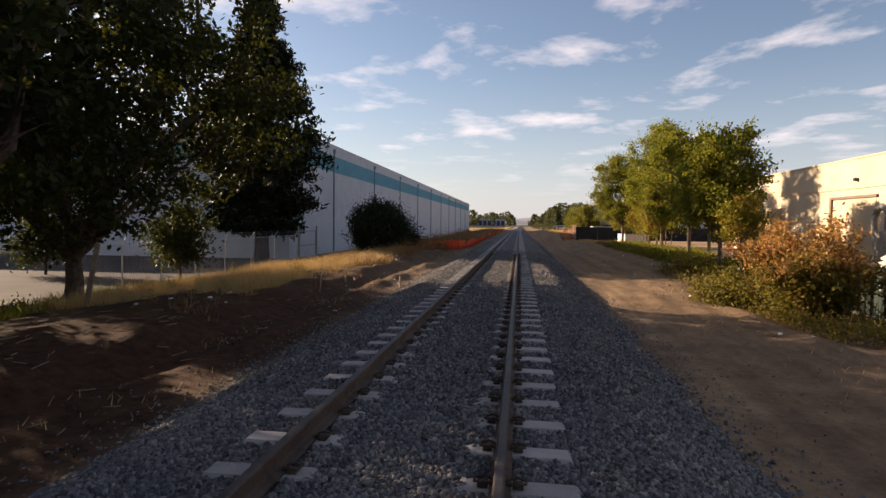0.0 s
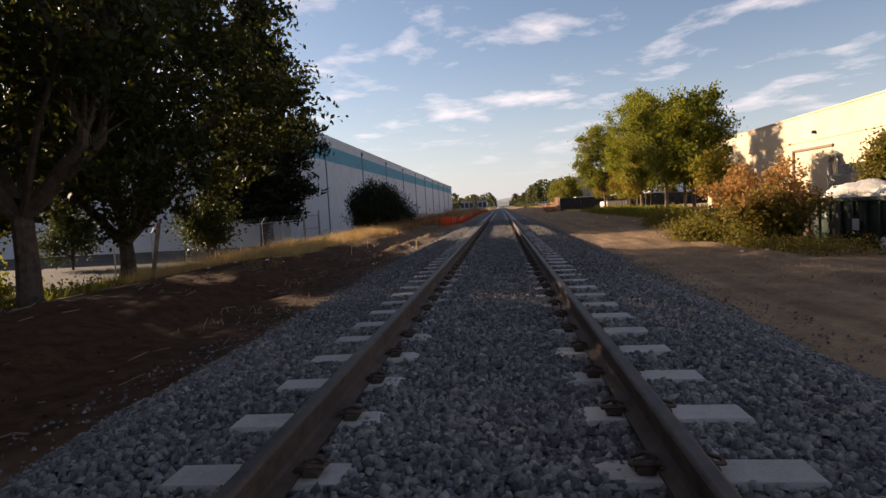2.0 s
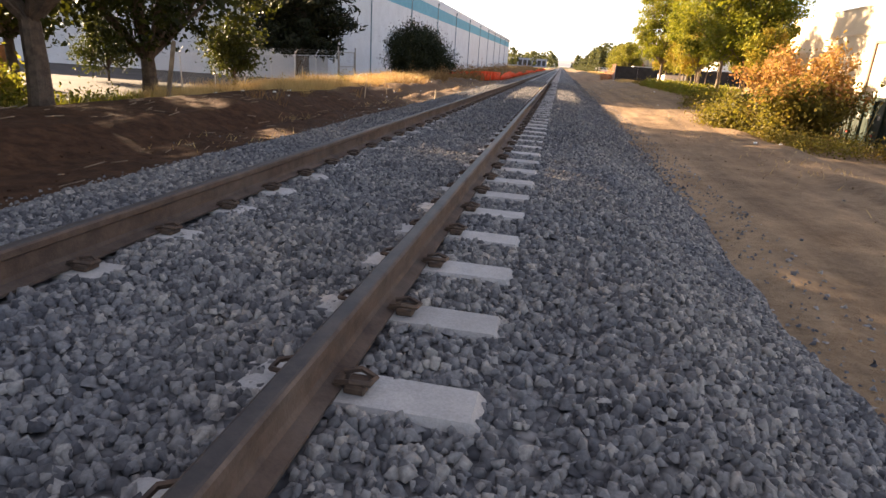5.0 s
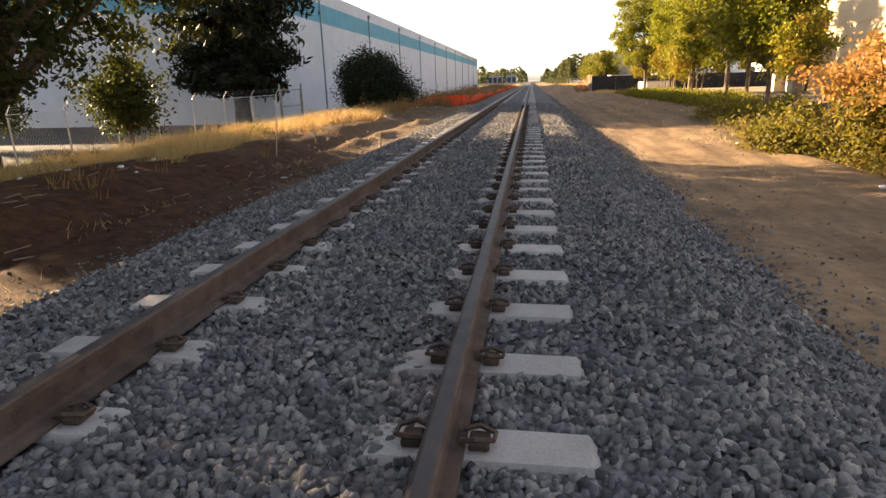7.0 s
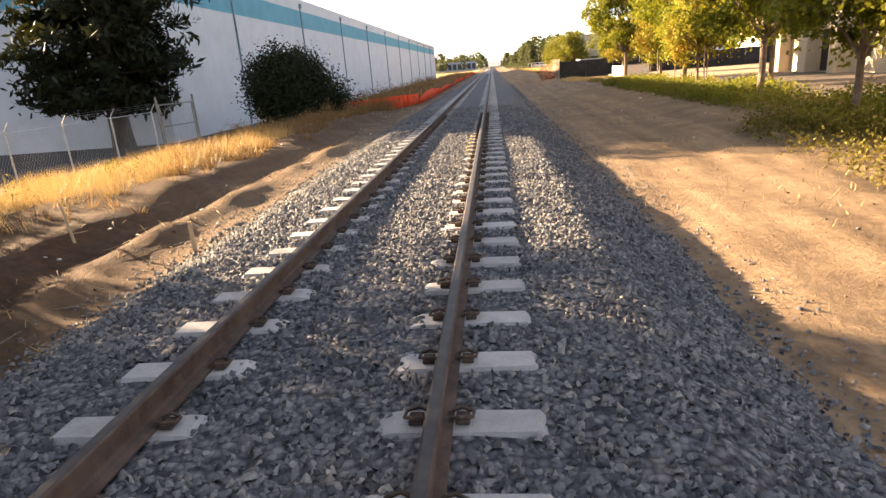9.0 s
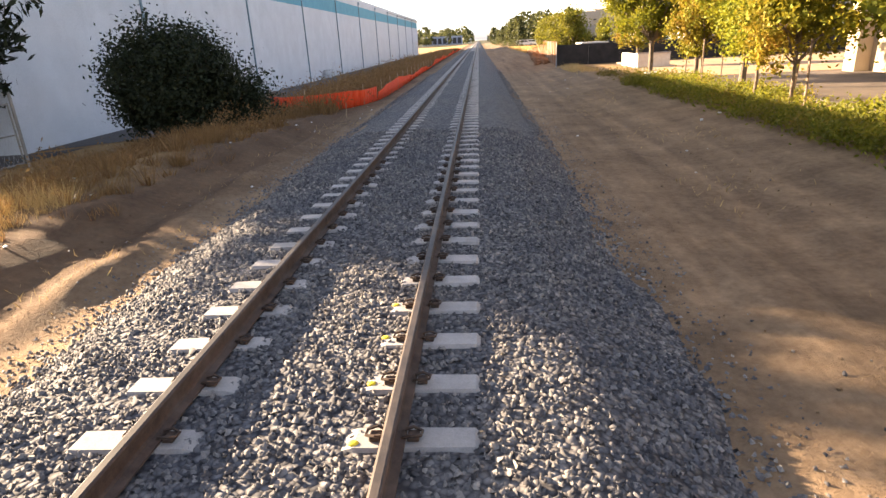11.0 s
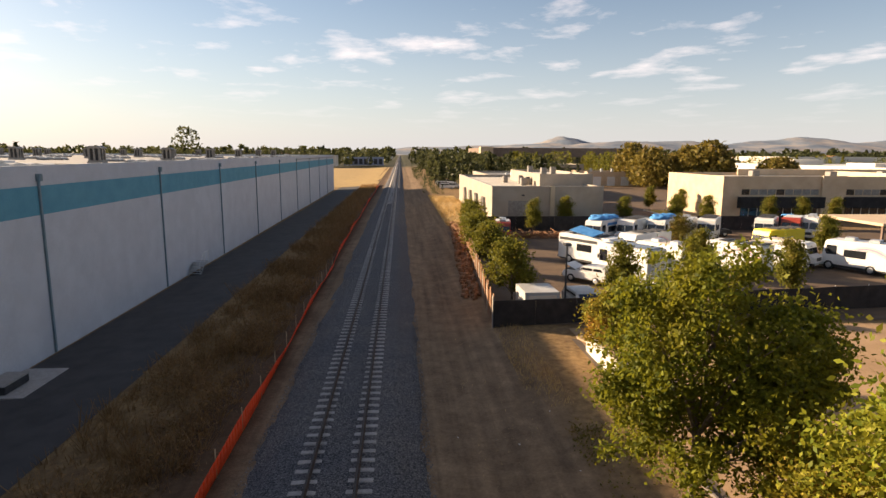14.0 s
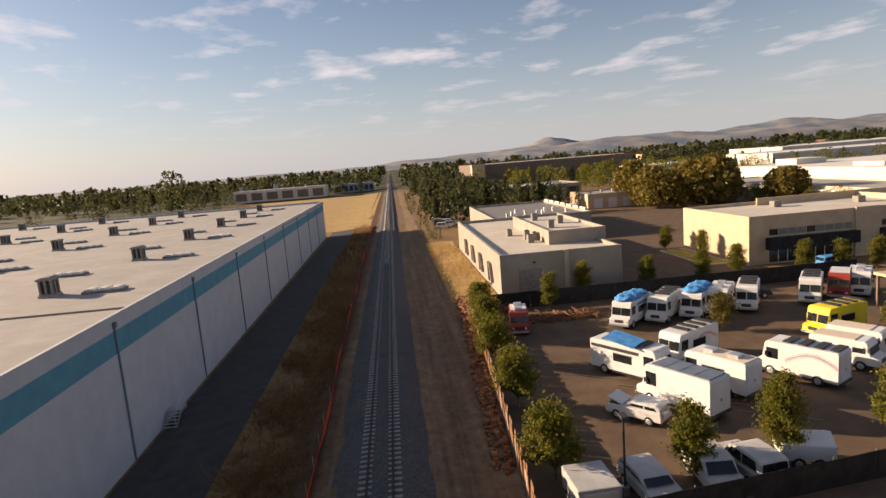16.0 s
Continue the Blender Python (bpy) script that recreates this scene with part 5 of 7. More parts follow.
for k in range(14):
    f = k / 13
    tube(bm, [(0.15 * f, 2.6 * f, 0.2), (0.15 * min(f + 0.3, 1), 2.6 * min(f + 0.3, 1), 2.03)], [0.004, 0.004], 3, False)
    tube(bm, [(0.15 * f, 2.6 * f, 0.2), (0.15 * max(f - 0.3, 0), 2.6 * max(f - 0.3, 0), 2.03)], [0.004, 0.004], 3, False)
tagged(part("wire_mesh", bm, M_CHAIN, gate), kind="stuff")

board = thing("board_fence", pose(-24.0, 3.0, at_land(-24, 3.0)), "brown wooden board fence behind the trees", "fence")
for k in range(60):
    part("board", boxed(0.0, 0.03, k * 0.3, k * 0.3 + 0.285, 0.0, 1.75 + 0.02 * math.sin(5 * k), 0.004), M_FENCEWOOD, board)
part("rail", boxed(0.031, 0.07, 0, 18.0, 1.3, 1.4), M_FENCEWOOD, board)
tree("young_tree", -24.0, 27.0, at_land(-24, 27), 3.6, 1.6, 0.6, M_LEAF_SHADE, M_BARK, "small dark tree beside the fence", seed=61, trunk=0.06, clumps=90, per=50, size=0.08, clump=0.3)
tree("young_tree", -13.2, 21.9, at_land(-13.2, 21.9), 3.2, 1.25, 0.7, M_LEAF_SHADE, M_BARK, "small dark tree drooping over the bank", seed=62, trunk=0.06, clumps=80, per=50, size=0.08, clump=0.3)

# ---- at the warehouse wall ----
bx = thing("electrical_cabinet", pose(-16.4, 66.0, at_land(-16.4, 66)), "low dark utility box on a pale concrete pad by the wall", "cabinet")
part("pad", boxed(-0.85, 1.3, -1.6, 2.2, -0.05, 0.14, 0.02), M_CONCRETE, bx, "pale concrete pad")
part("body", boxed(-0.6, 0.35, -1.3, 0.5, 0.14, 0.55, 0.04), M_DARK, bx)
part("lid", prism(bmesh.new(), [(-1.35, 0.55), (0.55, 0.55), (0.4, 0.66), (-0.9, 0.7), (-1.25, 0.62)], "x", -0.64, 0.39, 0.01), M_CONCRETE, bx, "pale sloping lid")
st = thing("steel_steps", pose(-16.9, 93.5, at_land(-16.9, 93.5)), "small steel steps with a white handrail at the warehouse wall", "steps")
for k in range(5):
    part("tread", boxed(-0.6 + 0.02, 0.55, -1.4 + 0.28 * k, -1.4 + 0.28 * k + 0.27, 0.17 * k + 0.14, 0.17 * k + 0.17), M_STEEL, st)
part("landing", boxed(-0.6, 0.55, 0.02, 1.3, 0.92, 0.98), M_STEEL, st)
for dx in (-0.55, 0.5):
    part("stringer", prism(bmesh.new(), [(-1.45, 0.0), (-1.2, 0.0), (0.02, 0.75), (1.3, 0.75), (1.3, 0.92), (0.0, 0.92)], "x", dx, dx + 0.05), M_STEEL, st)
bm = bmesh.new()
tube(bm, [(0.52, -1.35, 0.1), (0.52, -1.35, 1.05), (0.52, 0.05, 1.95), (0.52, 1.25, 1.95), (0.52, 1.25, 0.95)], [0.025] * 5, 6)
tube(bm, [(0.52, 0.05, 0.95), (0.52, 0.05, 1.95)], [0.022, 0.022], 6)
part("handrail", bm, M_WHITE, st, "white pipe handrail")
pail = thing("plastic_sack", pose(-9.0, 52.2, at_land(-9.0, 52.2)), "grey-white plastic sack dumped behind the safety net", "sack")


def lump(rx, ry, rz, seed, n=14, crease=1.0):
    """A slack, creased sack."""
    rs = random.Random(seed)
    bm = bmesh.new()
    bmesh.ops.create_uvsphere(bm, u_segments=n, v_segments=n // 2 + 2, radius=1.0)
    for v in bm.verts:
        k = 1 + crease * (0.16 * noise.noise(v.co * 1.7 + Vector((seed, 0, 0))) + 0.07 * noise.noise(v.co * 4.3 + Vector((0, seed, 0))) + 0.03 * noise.noise(v.co * 9.0))
        v.co = Vector((v.co.x * rx * k, v.co.y * ry * k, max(v.co.z * rz * k, -0.35 * rz) + 0.35 * rz))
    for f in bm.faces:
        f.smooth = True
    return bm


part("sack", lump(0.35, 0.4, 0.35, 3), M_TARP, pail)

# roof fittings
def roof_vent(x, y):
    e = thing("roof_vent", pose(x, y, 8.82), "weathered grey upright box vent with slotted sides on the roof", "roof vent", "vents on the warehouse roof")
    part("curb", boxed(-0.7, 0.7, -0.7, 0.7, 0, 0.2), M_ROOF, e)
    # solid dark block gives the slots their shade
    part("core", boxed(-0.42, 0.42, -0.42, 0.42, 0.2, 1.5), M_DARK, e, "dark solid core painting the shade between the posts")
    for sx in (-1, 0, 1):
        for sy in (-1, 0, 1):
            if sx or sy:
                part("post", boxed(sx * 0.5 - 0.09, sx * 0.5 + 0.09, sy * 0.5 - 0.09, sy * 0.5 + 0.09, 0.2, 1.5), M_VENT, e)
    part("cap", prism(bmesh.new(), [(-0.72, 1.5), (0.72, 1.5), (0.72, 1.62), (0.3, 1.78), (-0.3, 1.78), (-0.72, 1.62)], "y", -0.7, 0.7), M_VENT, e)
    part("flashing", boxed(-0.62, 0.62, -0.62, 0.62, 0.2, 0.32), M_VENT, e)
    return e


def roof_light(x, y):
    e = thing("skylight", pose(x, y, 8.82), "low pale domed skylight on the warehouse roof", "skylight", "skylights on the warehouse roof")
    part("curb", boxed(-1.7, 1.7, -0.75, 0.75, 0, 0.22), M_VENT, e)
    for k in range(3):
        bm = bmesh.new()
        prism(bm, [(-1.6 + 1.1 * k, 0.22), (-0.6 + 1.1 * k, 0.22), (-0.72 + 1.1 * k, 0.38), (-1.1 + 1.1 * k, 0.44), (-1.48 + 1.1 * k, 0.38)], "y", -0.68, 0.68)
        part("dome", bm, M_FARROOF, e)
    return e


first_vent, first_light = roof_vent(-28.0, 80.0), roof_light(-23.3, 80.0)
for row in range(4):
    for col in range(7):
        if row + col:
            copy_thing(first_vent, pose(-28.0 - 20.5 * row - 0.04 * 20 * col, 80.0 + 20.6 * col + 1.1 * row, 8.82))
            copy_thing(first_light, pose(-23.3 - 20.5 * row - 0.04 * 20 * col, 80.0 + 20.6 * col + 1.1 * row, 8.82))
for row in range(4):
    for col in range(7):
        copy_thing(first_light, pose(-33.5 - 20.5 * row, 81.0 + 20.6 * col - 9.5, 8.82))


# ---- the beige building, container and clutter beside the driveway ----
bR = thing("beige_building", pose(19.5, 8.0, -0.5), "long beige flat-roofed building with a roll-up door", "building")
part("side_wall", boxed(0, 0.3, 0, 43.8, -0.4, 6.1), M_BEIGE, bR)
part("front_wall", boxed(0.3, 30, 0, 0.3, -0.4, 6.1), M_BEIGE, bR)
part("rear_wall", boxed(0.3, 30, 43.5, 43.8, -0.4, 6.1), M_BEIGE, bR)
part("back_wall", boxed(30, 30.3, 0, 43.8, -0.4, 6.1), M_BEIGE, bR)
part("roof", boxed(0.3, 30, 0.3, 43.5, 5.5, 5.7), M_ROOF, bR)
part("coping", boxed(-0.05, 0.35, -0.05, 43.85, 6.1, 6.2, 0.01), M_TAN, bR)
part("ledge", boxed(-0.06, 0.0, 0.2, 43.6, 4.45, 4.55), M_TAN, bR)
dr = part("roller_door", boxed(-0.02, -0.001, 24.75, 29.05, 0.3, 3.9), M_BEIGE, bR, "closed pale roller door")
part("door_frame", boxed(-0.12, -0.001, 29.05, 29.25, 0.3, 4.05), M_BROWNWALL, dr, "dark door edge")
part("door_frame", boxed(-0.12, -0.001, 24.6, 29.05, 3.9, 4.05), M_BROWNWALL, dr, "dark door edge")
for k in range(11):
    part("slat", boxed(-0.032, -0.021, 24.78, 29.02, 0.45 + 0.31 * k, 0.47 + 0.31 * k), M_TAN, dr)
for k in range(3):
    part("pier", boxed(-0.7, 0.0, 36.0 + 3.2 * k, 36.9 + 3.2 * k, -0.4, 3.6, 0.02), M_BEIGE, bR)
lampw = part("wall_lamp", boxed(-0.22, -0.02, 26.5, 26.66, 4.85, 5.05, 0.02), M_DARK, bR)
part("opening", boxed(-0.02, 0.0, 37.3, 38.9, 0.5, 2.7), M_DARKGLASS, bR)

gp = thing("dust_collector", pose(17.6, 28.4, -0.45), "grey steel duct and hopper beside the building", "machine")
part("hopper", boxed(-0.4, 0.5, -1.9, 0.5, 0.0, 2.1, 0.06), M_VENT, gp)
part("filter_box", boxed(-0.3, 0.4, -1.7, -0.3, 2.1, 2.6, 0.04), M_VENT, gp)
part("duct", tube(bmesh.new(), [(0, 0, 1.6), (0, 0, 2.7), (0.0, 0.15, 3.05), (0.0, 0.5, 3.2), (0.0, 0.85, 3.05), (0.0, 1.0, 2.7), (0, 1.0, 1.6)], [0.16] * 7, 12), M_VENT, gp)

ct = thing("waste_container", pose(10.2, 11.2, -0.72), "dark green ribbed steel waste container", "container")
part("body", boxed(0, 2.4, 0, 6.4, 0.12, 1.34, 0.02), M_GREENBIN, ct)
for k in range(11):
    part("rib", boxed(-0.07, 0.0, 0.05 + 0.6 * k, 0.15 + 0.6 * k, 0.12, 1.32, 0.01), M_GREENBIN, ct)
for k in range(5):
    part("end_rib", boxed(0.1 + 0.5 * k, 0.2 + 0.5 * k, 6.4, 6.47, 0.12, 1.32, 0.01), M_GREENBIN, ct)
part("top_rail", boxed(-0.09, 2.49, -0.08, 6.48, 1.32, 1.43, 0.015), M_GREENBIN, ct)
part("skid", boxed(0.1, 0.35, 0, 6.4, 0, 0.12), M_DARK, ct)
part("skid", boxed(2.05, 2.3, 0, 6.4, 0, 0.12), M_DARK, ct)
for k in range(4):
    part("stencil_mark", boxed(-0.004, -0.0005, 3.3 + 0.6 * k, 3.42 + 0.6 * k, 0.82, 0.96), M_VENT, ct, "faded white stencil mark")
part("notice", boxed(-0.085, -0.071, 2.75, 3.05, 0.5, 0.82), M_SILVERWHITE, ct, "small white notice")
for k in range(4):
    part("reflector", boxed(-0.085, -0.071, 0.9 + 1.5 * k, 1.05 + 1.5 * k, 0.35, 0.42), M_RED, ct, "red reflector")
for k, (sx, sy, r) in enumerate(((11.3, 15.9, 1.0), (11.4, 13.6, 0.9), (11.3, 12.0, 0.8))):
    s = thing("plastic_sheet", pose(sx, sy, 0.54), "crumpled white plastic sheet heaped in the container", "sheet")
    part("sheet", lump(r, r * 1.25, 0.46, 11 + k, 30, 1.9), M_TARP, s)
for k, (sx, sy) in enumerate(((9.75, 11.7), (9.6, 10.6), (9.75, 9.5))):
    s = thing("rubbish_sack", pose(sx, sy, at_land(sx, sy)), "stuffed white rubbish sack lying by the container", "sack", "sacks by the container")
    part("sack", lump(0.36, 0.42, 0.45, 21 + k), M_TARP, s)
binx = thing("bin", pose(10.4, 22.6, at_land(10.4, 22.6)), "black rubbish bin on the planted strip", "bin")
part("body", prism(bmesh.new(), [(-0.26, 0.0), (0.26, 0.0), (0.32, 1.05), (-0.32, 1.05)], "y", -0.3, 0.3, 0.03), M_DARK, binx)
part("lid", boxed(-0.35, 0.35, -0.33, 0.33, 1.05, 1.13, 0.03), M_DARK, binx)
wp = thing("pipe_cover", pose(11.2, 22.0, at_land(11.2, 22.0)), "white upright pipe with a rounded cap", "pipe")
part("pipe", tube(bmesh.new(), [(0, 0, -0.2), (0, 0, 1.0), (0, 0, 1.15), (0, 0, 1.2)], [0.13, 0.13, 0.1, 0.03], 14), M_WHITE, wp)
bl = thing("concrete_footing", pose(9.75, 51.2, -0.1), "white block footing at the foot of a street tree", "block")
part("block", boxed(-0.32, 0.32, -0.25, 0.2, 0, 0.42, 0.03), M_WHITE, bl)
lw = thing("low_wall", pose(11.8, 62.0, -0.08), "low white block wall by the driveway", "wall")
part("wall", boxed(0, 2.1, 0, 0.25, 0, 0.9), M_FARWALL, lw)
part("coping", boxed(-0.04, 2.14, -0.04, 0.29, 0.9, 0.97, 0.01), M_CONCRETE, lw)
part("return_wall", boxed(0, 0.25, 0.25, 4.5, 0, 0.9), M_FARWALL, lw)
for k, (sx, sy) in enumerate(((11.0, 50.2), (12.0, 48.4), (10.5, 46.5), (10.9, 39.9), (10.0, 37.4))):
    e = part("tree_stake", tube(bmesh.new(), [(0, 0, -0.2), (0, 0, 1.9)], [0.035, 0.03], 7), M_WOOD, None, at=pose(sx, sy, -0.08, 3 * math.sin(k), 3 * math.cos(2 * k), 0))
    tagged(e, "round wooden tree stake in the planted strip", "stake", "tree stakes")


# ---- the fenced truck lot ----
scr = thing("screened_fence", pose(7.6, 71.0, -0.1), "fence with a black windscreen cloth round the truck lot", "fence")
S0 = Matrix.Translation((-7.6, -71.0, 0.1))
FENCE_TURN = 0.113
for k in range(27):
    y = 71.0 + FENCE_TURN * 2.6 * k
    bm = boxed(7.62 + 2.6 * k, 10.2 + 2.6 * k, y - 0.02, y + 0.02, -0.1, 1.5)
    for v in bm.verts:
        v.co.y += FENCE_TURN * (v.co.x - 7.6 - 2.6 * k) + (0.03 * math.sin(5.0 * k + v.co.x) if v.co.z > 1 else 0.0)
        v.co.z += 0.03 * math.sin(1.1 * (v.co.x - 7.6)) if v.co.z > 1 else 0.0
    part("panel", bm, M_FENCE, scr, at=S0)
    part("post", tube(bmesh.new(), [(7.6 + 2.6 * k, y + 0.09, -0.3), (7.6 + 2.6 * k, y + 0.09, 1.58)], [0.03, 0.03], 6), M_STEEL, scr, at=S0)
for k in range(18):
    part("panel", boxed(12.2 + 2.6 * k, 14.78 + 2.6 * k, 113.6, 113.65, -0.1, 1.9, 0.01), M_FENCE, scr, at=S0)
sid = thing("side_fence", pose(7.6, 71.1, -0.1), "weathered brown board fence along the track side of the lot", "fence")
for k in range(96):
    y = 71.1 + 0.5 * k
    x = 7.6 + (y - 71) * 0.062
    ob = part("board", boxed(-0.02, 0.02, 0.0, 0.48, 0, 1.85 + 0.05 * math.sin(3.3 * k), 0.004), M_FENCEWOOD if k % 7 else M_GREYWALL, sid, at=Matrix.Translation((-7.6 + x, -71.1 + y, 0)) @ pose(0, 0, 0, 0, 3 * math.sin(1.7 * k), -3.5))
x, y = rng.uniform(6.6, 9.6, 500), rng.uniform(78.0, 122.0, 500)
x = 7.0 + (y - 71) * 0.062 + rng.uniform(-0.8, 0.4, 500)
s = rng.uniform(0.1, 0.55, (500, 1, 1))
c = (np.array([[-1, -1, -1], [1, -1, -1], [1, 1, -1], [-1, 1, -1], [-1, -1, 1], [1, -1, 1], [1, 1, 1], [-1, 1, 1]], float) * 0.5)[None] * s * rng.uniform(0.2, 1.2, (500, 1, 3)) + rng.normal(0, 0.1, (500, 8, 3)) * s
c += np.stack([x, y, land(x, y) + 0.1], -1)[:, None]
tagged(new("debris_heap", blocks_mesh("debris_heap", c, M_FENCEWOOD)), "broken brown boards and earth heaped along the side fence", "debris", kind="stuff")


def wheel_parts(t, x, y, r=0.42, w=0.26):
    s = 1 if x > 0 else -1
    bm = bmesh.new()
    tube(bm, [(x - s * w, y, r), (x - s * w * 0.9, y, r), (x, y, r), (x + s * 0.03, y, r)], [r * 0.92, r, r, r * 0.9], 16)
    wh = part("wheel", bm, M_TYRE, t, "black tyre")
    part("rim", tube(bmesh.new(), [(x + s * 0.028, y, r), (x + s * 0.05, y, r)], [r * 0.58, r * 0.45], 12), M_RIM, wh, "steel rim")


def step_van(m, label, paint, length=6.4, width=2.2, tall=2.95, roof=None, roof_clutter="", windows=True, swoosh=False, stripe=None, category="truck", panels=False):
    """A boxy step van: front toward -y, wheels on the ground."""
    length, width, tall = 0.9 * length, 0.93 * width, 0.92 * tall
    t = thing("step_van", m, label, category, "trucks in the lot")
    w = width / 2
    side = [(-length / 2, 0.55), (-length / 2, 1.10), (-length / 2 + 0.5, 1.26), (-length / 2 + 0.72, tall - 0.14), (-length / 2 + 0.9, tall), (length / 2 - 0.1, tall), (length / 2, tall - 0.1), (length / 2, 0.45)]
    part("body", prism(bmesh.new(), side, "x", -w, w, 0.05), paint, t)
    part("chassis", boxed(-w + 0.15, w - 0.15, -length / 2 + 0.2, length / 2 - 0.1, 0.3, 0.62), M_DARK, t)
    y0, z0, y1, z1 = -length / 2 + 0.5, 1.26, -length / 2 + 0.72, tall - 0.14
    for s in (-1, 1):
        bm = bmesh.new()
        def on(f, u, off=0.035):
            return (u, y0 + (y1 - y0) * f - off, z0 + (z1 - z0) * f)
        q = [on(0.10, s * 0.05), on(0.10, s * (w - 0.1)), on(0.66, s * (w - 0.1)), on(0.66, s * 0.05)]
        q2 = [(a, b + 0.03, c_) for a, b, c_ in q]
        vs = [bm.verts.new(p) for p in q + q2]
        for f in ((0, 1, 2, 3), (7, 6, 5, 4), (0, 4, 5, 1), (1, 5, 6, 2), (2, 6, 7, 3), (3, 7, 4, 0)):
            bm.faces.new([vs[k] for k in f])
        bmesh.ops.recalc_face_normals(bm, faces=bm.faces[:])
        part("windscreen", bm, M_DARKGLASS, t, "dark windscreen pane")
        part("headlight", tube(bmesh.new(), [(s * (w - 0.3), -length / 2 - 0.03, 0.88), (s * (w - 0.3), -length / 2 + 0.02, 0.88)], [0.1, 0.11], 10), M_LAMPGLASS, t, "round headlight")
        part("cab_window", boxed(s * w - 0.012 if s < 0 else s * w, s * w if s < 0 else s * w + 0.012, -length / 2 + 0.85, -length / 2 + 1.7, 1.4, tall - 0.5, 0.003), M_DARKGLASS, t, "dark cab window")
        for y in (-length / 2 + 1.15, length / 2 - 1.35):
            wheel_parts(t, s * (w - 0.02), y)
        mirror = part("mirror", boxed(s * (w + 0.18) - 0.07, s * (w + 0.18) + 0.07, -length / 2 + 0.85, -length / 2 + 0.93, 1.6, 1.95, 0.01), M_DARK, t)
        part("mirror_arm", tube(bmesh.new(), [(s * w, -length / 2 + 1.0, 1.8), (s * (w + 0.18), -length / 2 + 0.9, 1.8)], [0.015, 0.015], 5), M_DARK, mirror)
        if stripe is not None:
            part("side_band", boxed(s * w - 0.008 if s < 0 else s * w, s * w if s < 0 else s * w + 0.008, -length / 2 + 2.1, length / 2 - 0.15, tall - 0.62, tall - 0.35), stripe, t, "dark side band")
        if windows:
            a = part("serving_hatch", boxed(s * w - 0.015 if s < 0 else s * w, s * w if s < 0 else s * w + 0.015, -0.6, 1.1, 1.3, 1.95, 0.004), M_DARKGLASS, t, "dark serving window")
            part("hatch_frame", boxed(s * w - 0.03 if s < 0 else s * w + 0.015, s * w - 0.015 if s < 0 else s * w + 0.03, -0.66, 1.16, 1.95, 2.02), M_SILVER, a)
        if swoosh:
            for k, mt in enumerate((M_STRIPE_P, M_STRIPE_B, M_STRIPE_P)):
                bm = bmesh.new()
                pts = [(-length / 2 + 2.2 + 0.32 * j, 1.25 + 0.13 * k + 0.75 * math.sin(0.27 * j)) for j in range(12)]
                out = pts + [(y, z + 0.08 + 0.006 * j) for j, (y, z) in reversed(list(enumerate(pts)))]
                prism(bm, out, "x", s * (w + 0.001 + 0.002 * k), s * (w + 0.006 + 0.002 * k))
                part("painted_swoosh", bm, mt, t, "painted swoosh on the side")
    part("grille", boxed(-0.45, 0.45, -length / 2 - 0.02, -length / 2 + 0.02, 0.72, 1.05, 0.01), M_DARK, t, "dark grille")
    part("bumper", boxed(-w, w, -length / 2 - 0.12, -length / 2 - 0.01, 0.42, 0.62, 0.02), M_STEEL, t)
    part("rear_bumper", boxed(-w + 0.05, w - 0.05, length / 2 + 0.001, length / 2 + 0.15, 0.42, 0.56, 0.02), M_DARK, t)
    rd = part("rear_door", boxed(-w + 0.25, w - 0.25, length / 2 + 0.002, length / 2 + 0.02, 0.62, tall - 0.45, 0.01), paint, t)
    part("door_handle", boxed(-0.03, 0.03, length / 2 + 0.02, length / 2 + 0.05, 1.3, 1.5), M_DARK, rd)
    if roof is not None:
        part("roof_cover", boxed(-w + 0.12, w - 0.12, -length / 2 + 1.6, length / 2 - 0.2, tall + 0.002, tall + 0.05, 0.01), roof, t, "roof panel")
    if panels:
        for k in range(4):
            part("solar_panel", boxed(-w + 0.2, w - 0.2, -length / 2 + 1.2 + 1.1 * k, -length / 2 + 2.25 + 1.1 * k, tall + 0.03, tall + 0.08, 0.01), M_SOLAR, t, "blue-grey solar panel")
    if roof_clutter == "tarp":
        for k in range(4):
            part("tarp", lump(0.98, 0.85, 0.42 - 0.04 * k, 40 + k, 24, 2.4), M_BLUE, t, "bunched blue tarp", Matrix.Translation((0.15 * math.sin(2.1 * k), -length / 2 + 1.7 + 1.05 * k, tall + 0.02)))
    elif roof_clutter == "racks":
        for k in range(4):
            part("roof_rack", boxed(-w + 0.2, w - 0.2, -length / 2 + 1.9 + 1.05 * k, -length / 2 + 2.5 + 1.05 * k, tall + 0.06, tall + 0.14, 0.01), M_DARK, t, "dark roof panel")
    elif roof_clutter == "units":
        for k in range(2):
            part("roof_unit", boxed(-0.4, 0.4, -0.9 + 1.9 * k, -0.1 + 1.9 * k, tall, tall + 0.28, 0.04), M_SILVER, t, "roof ventilator")
    return t


LOT_Z = -0.05


def parked(x, y, rz):
    return pose(x, y, LOT_Z, 0, 0, rz)


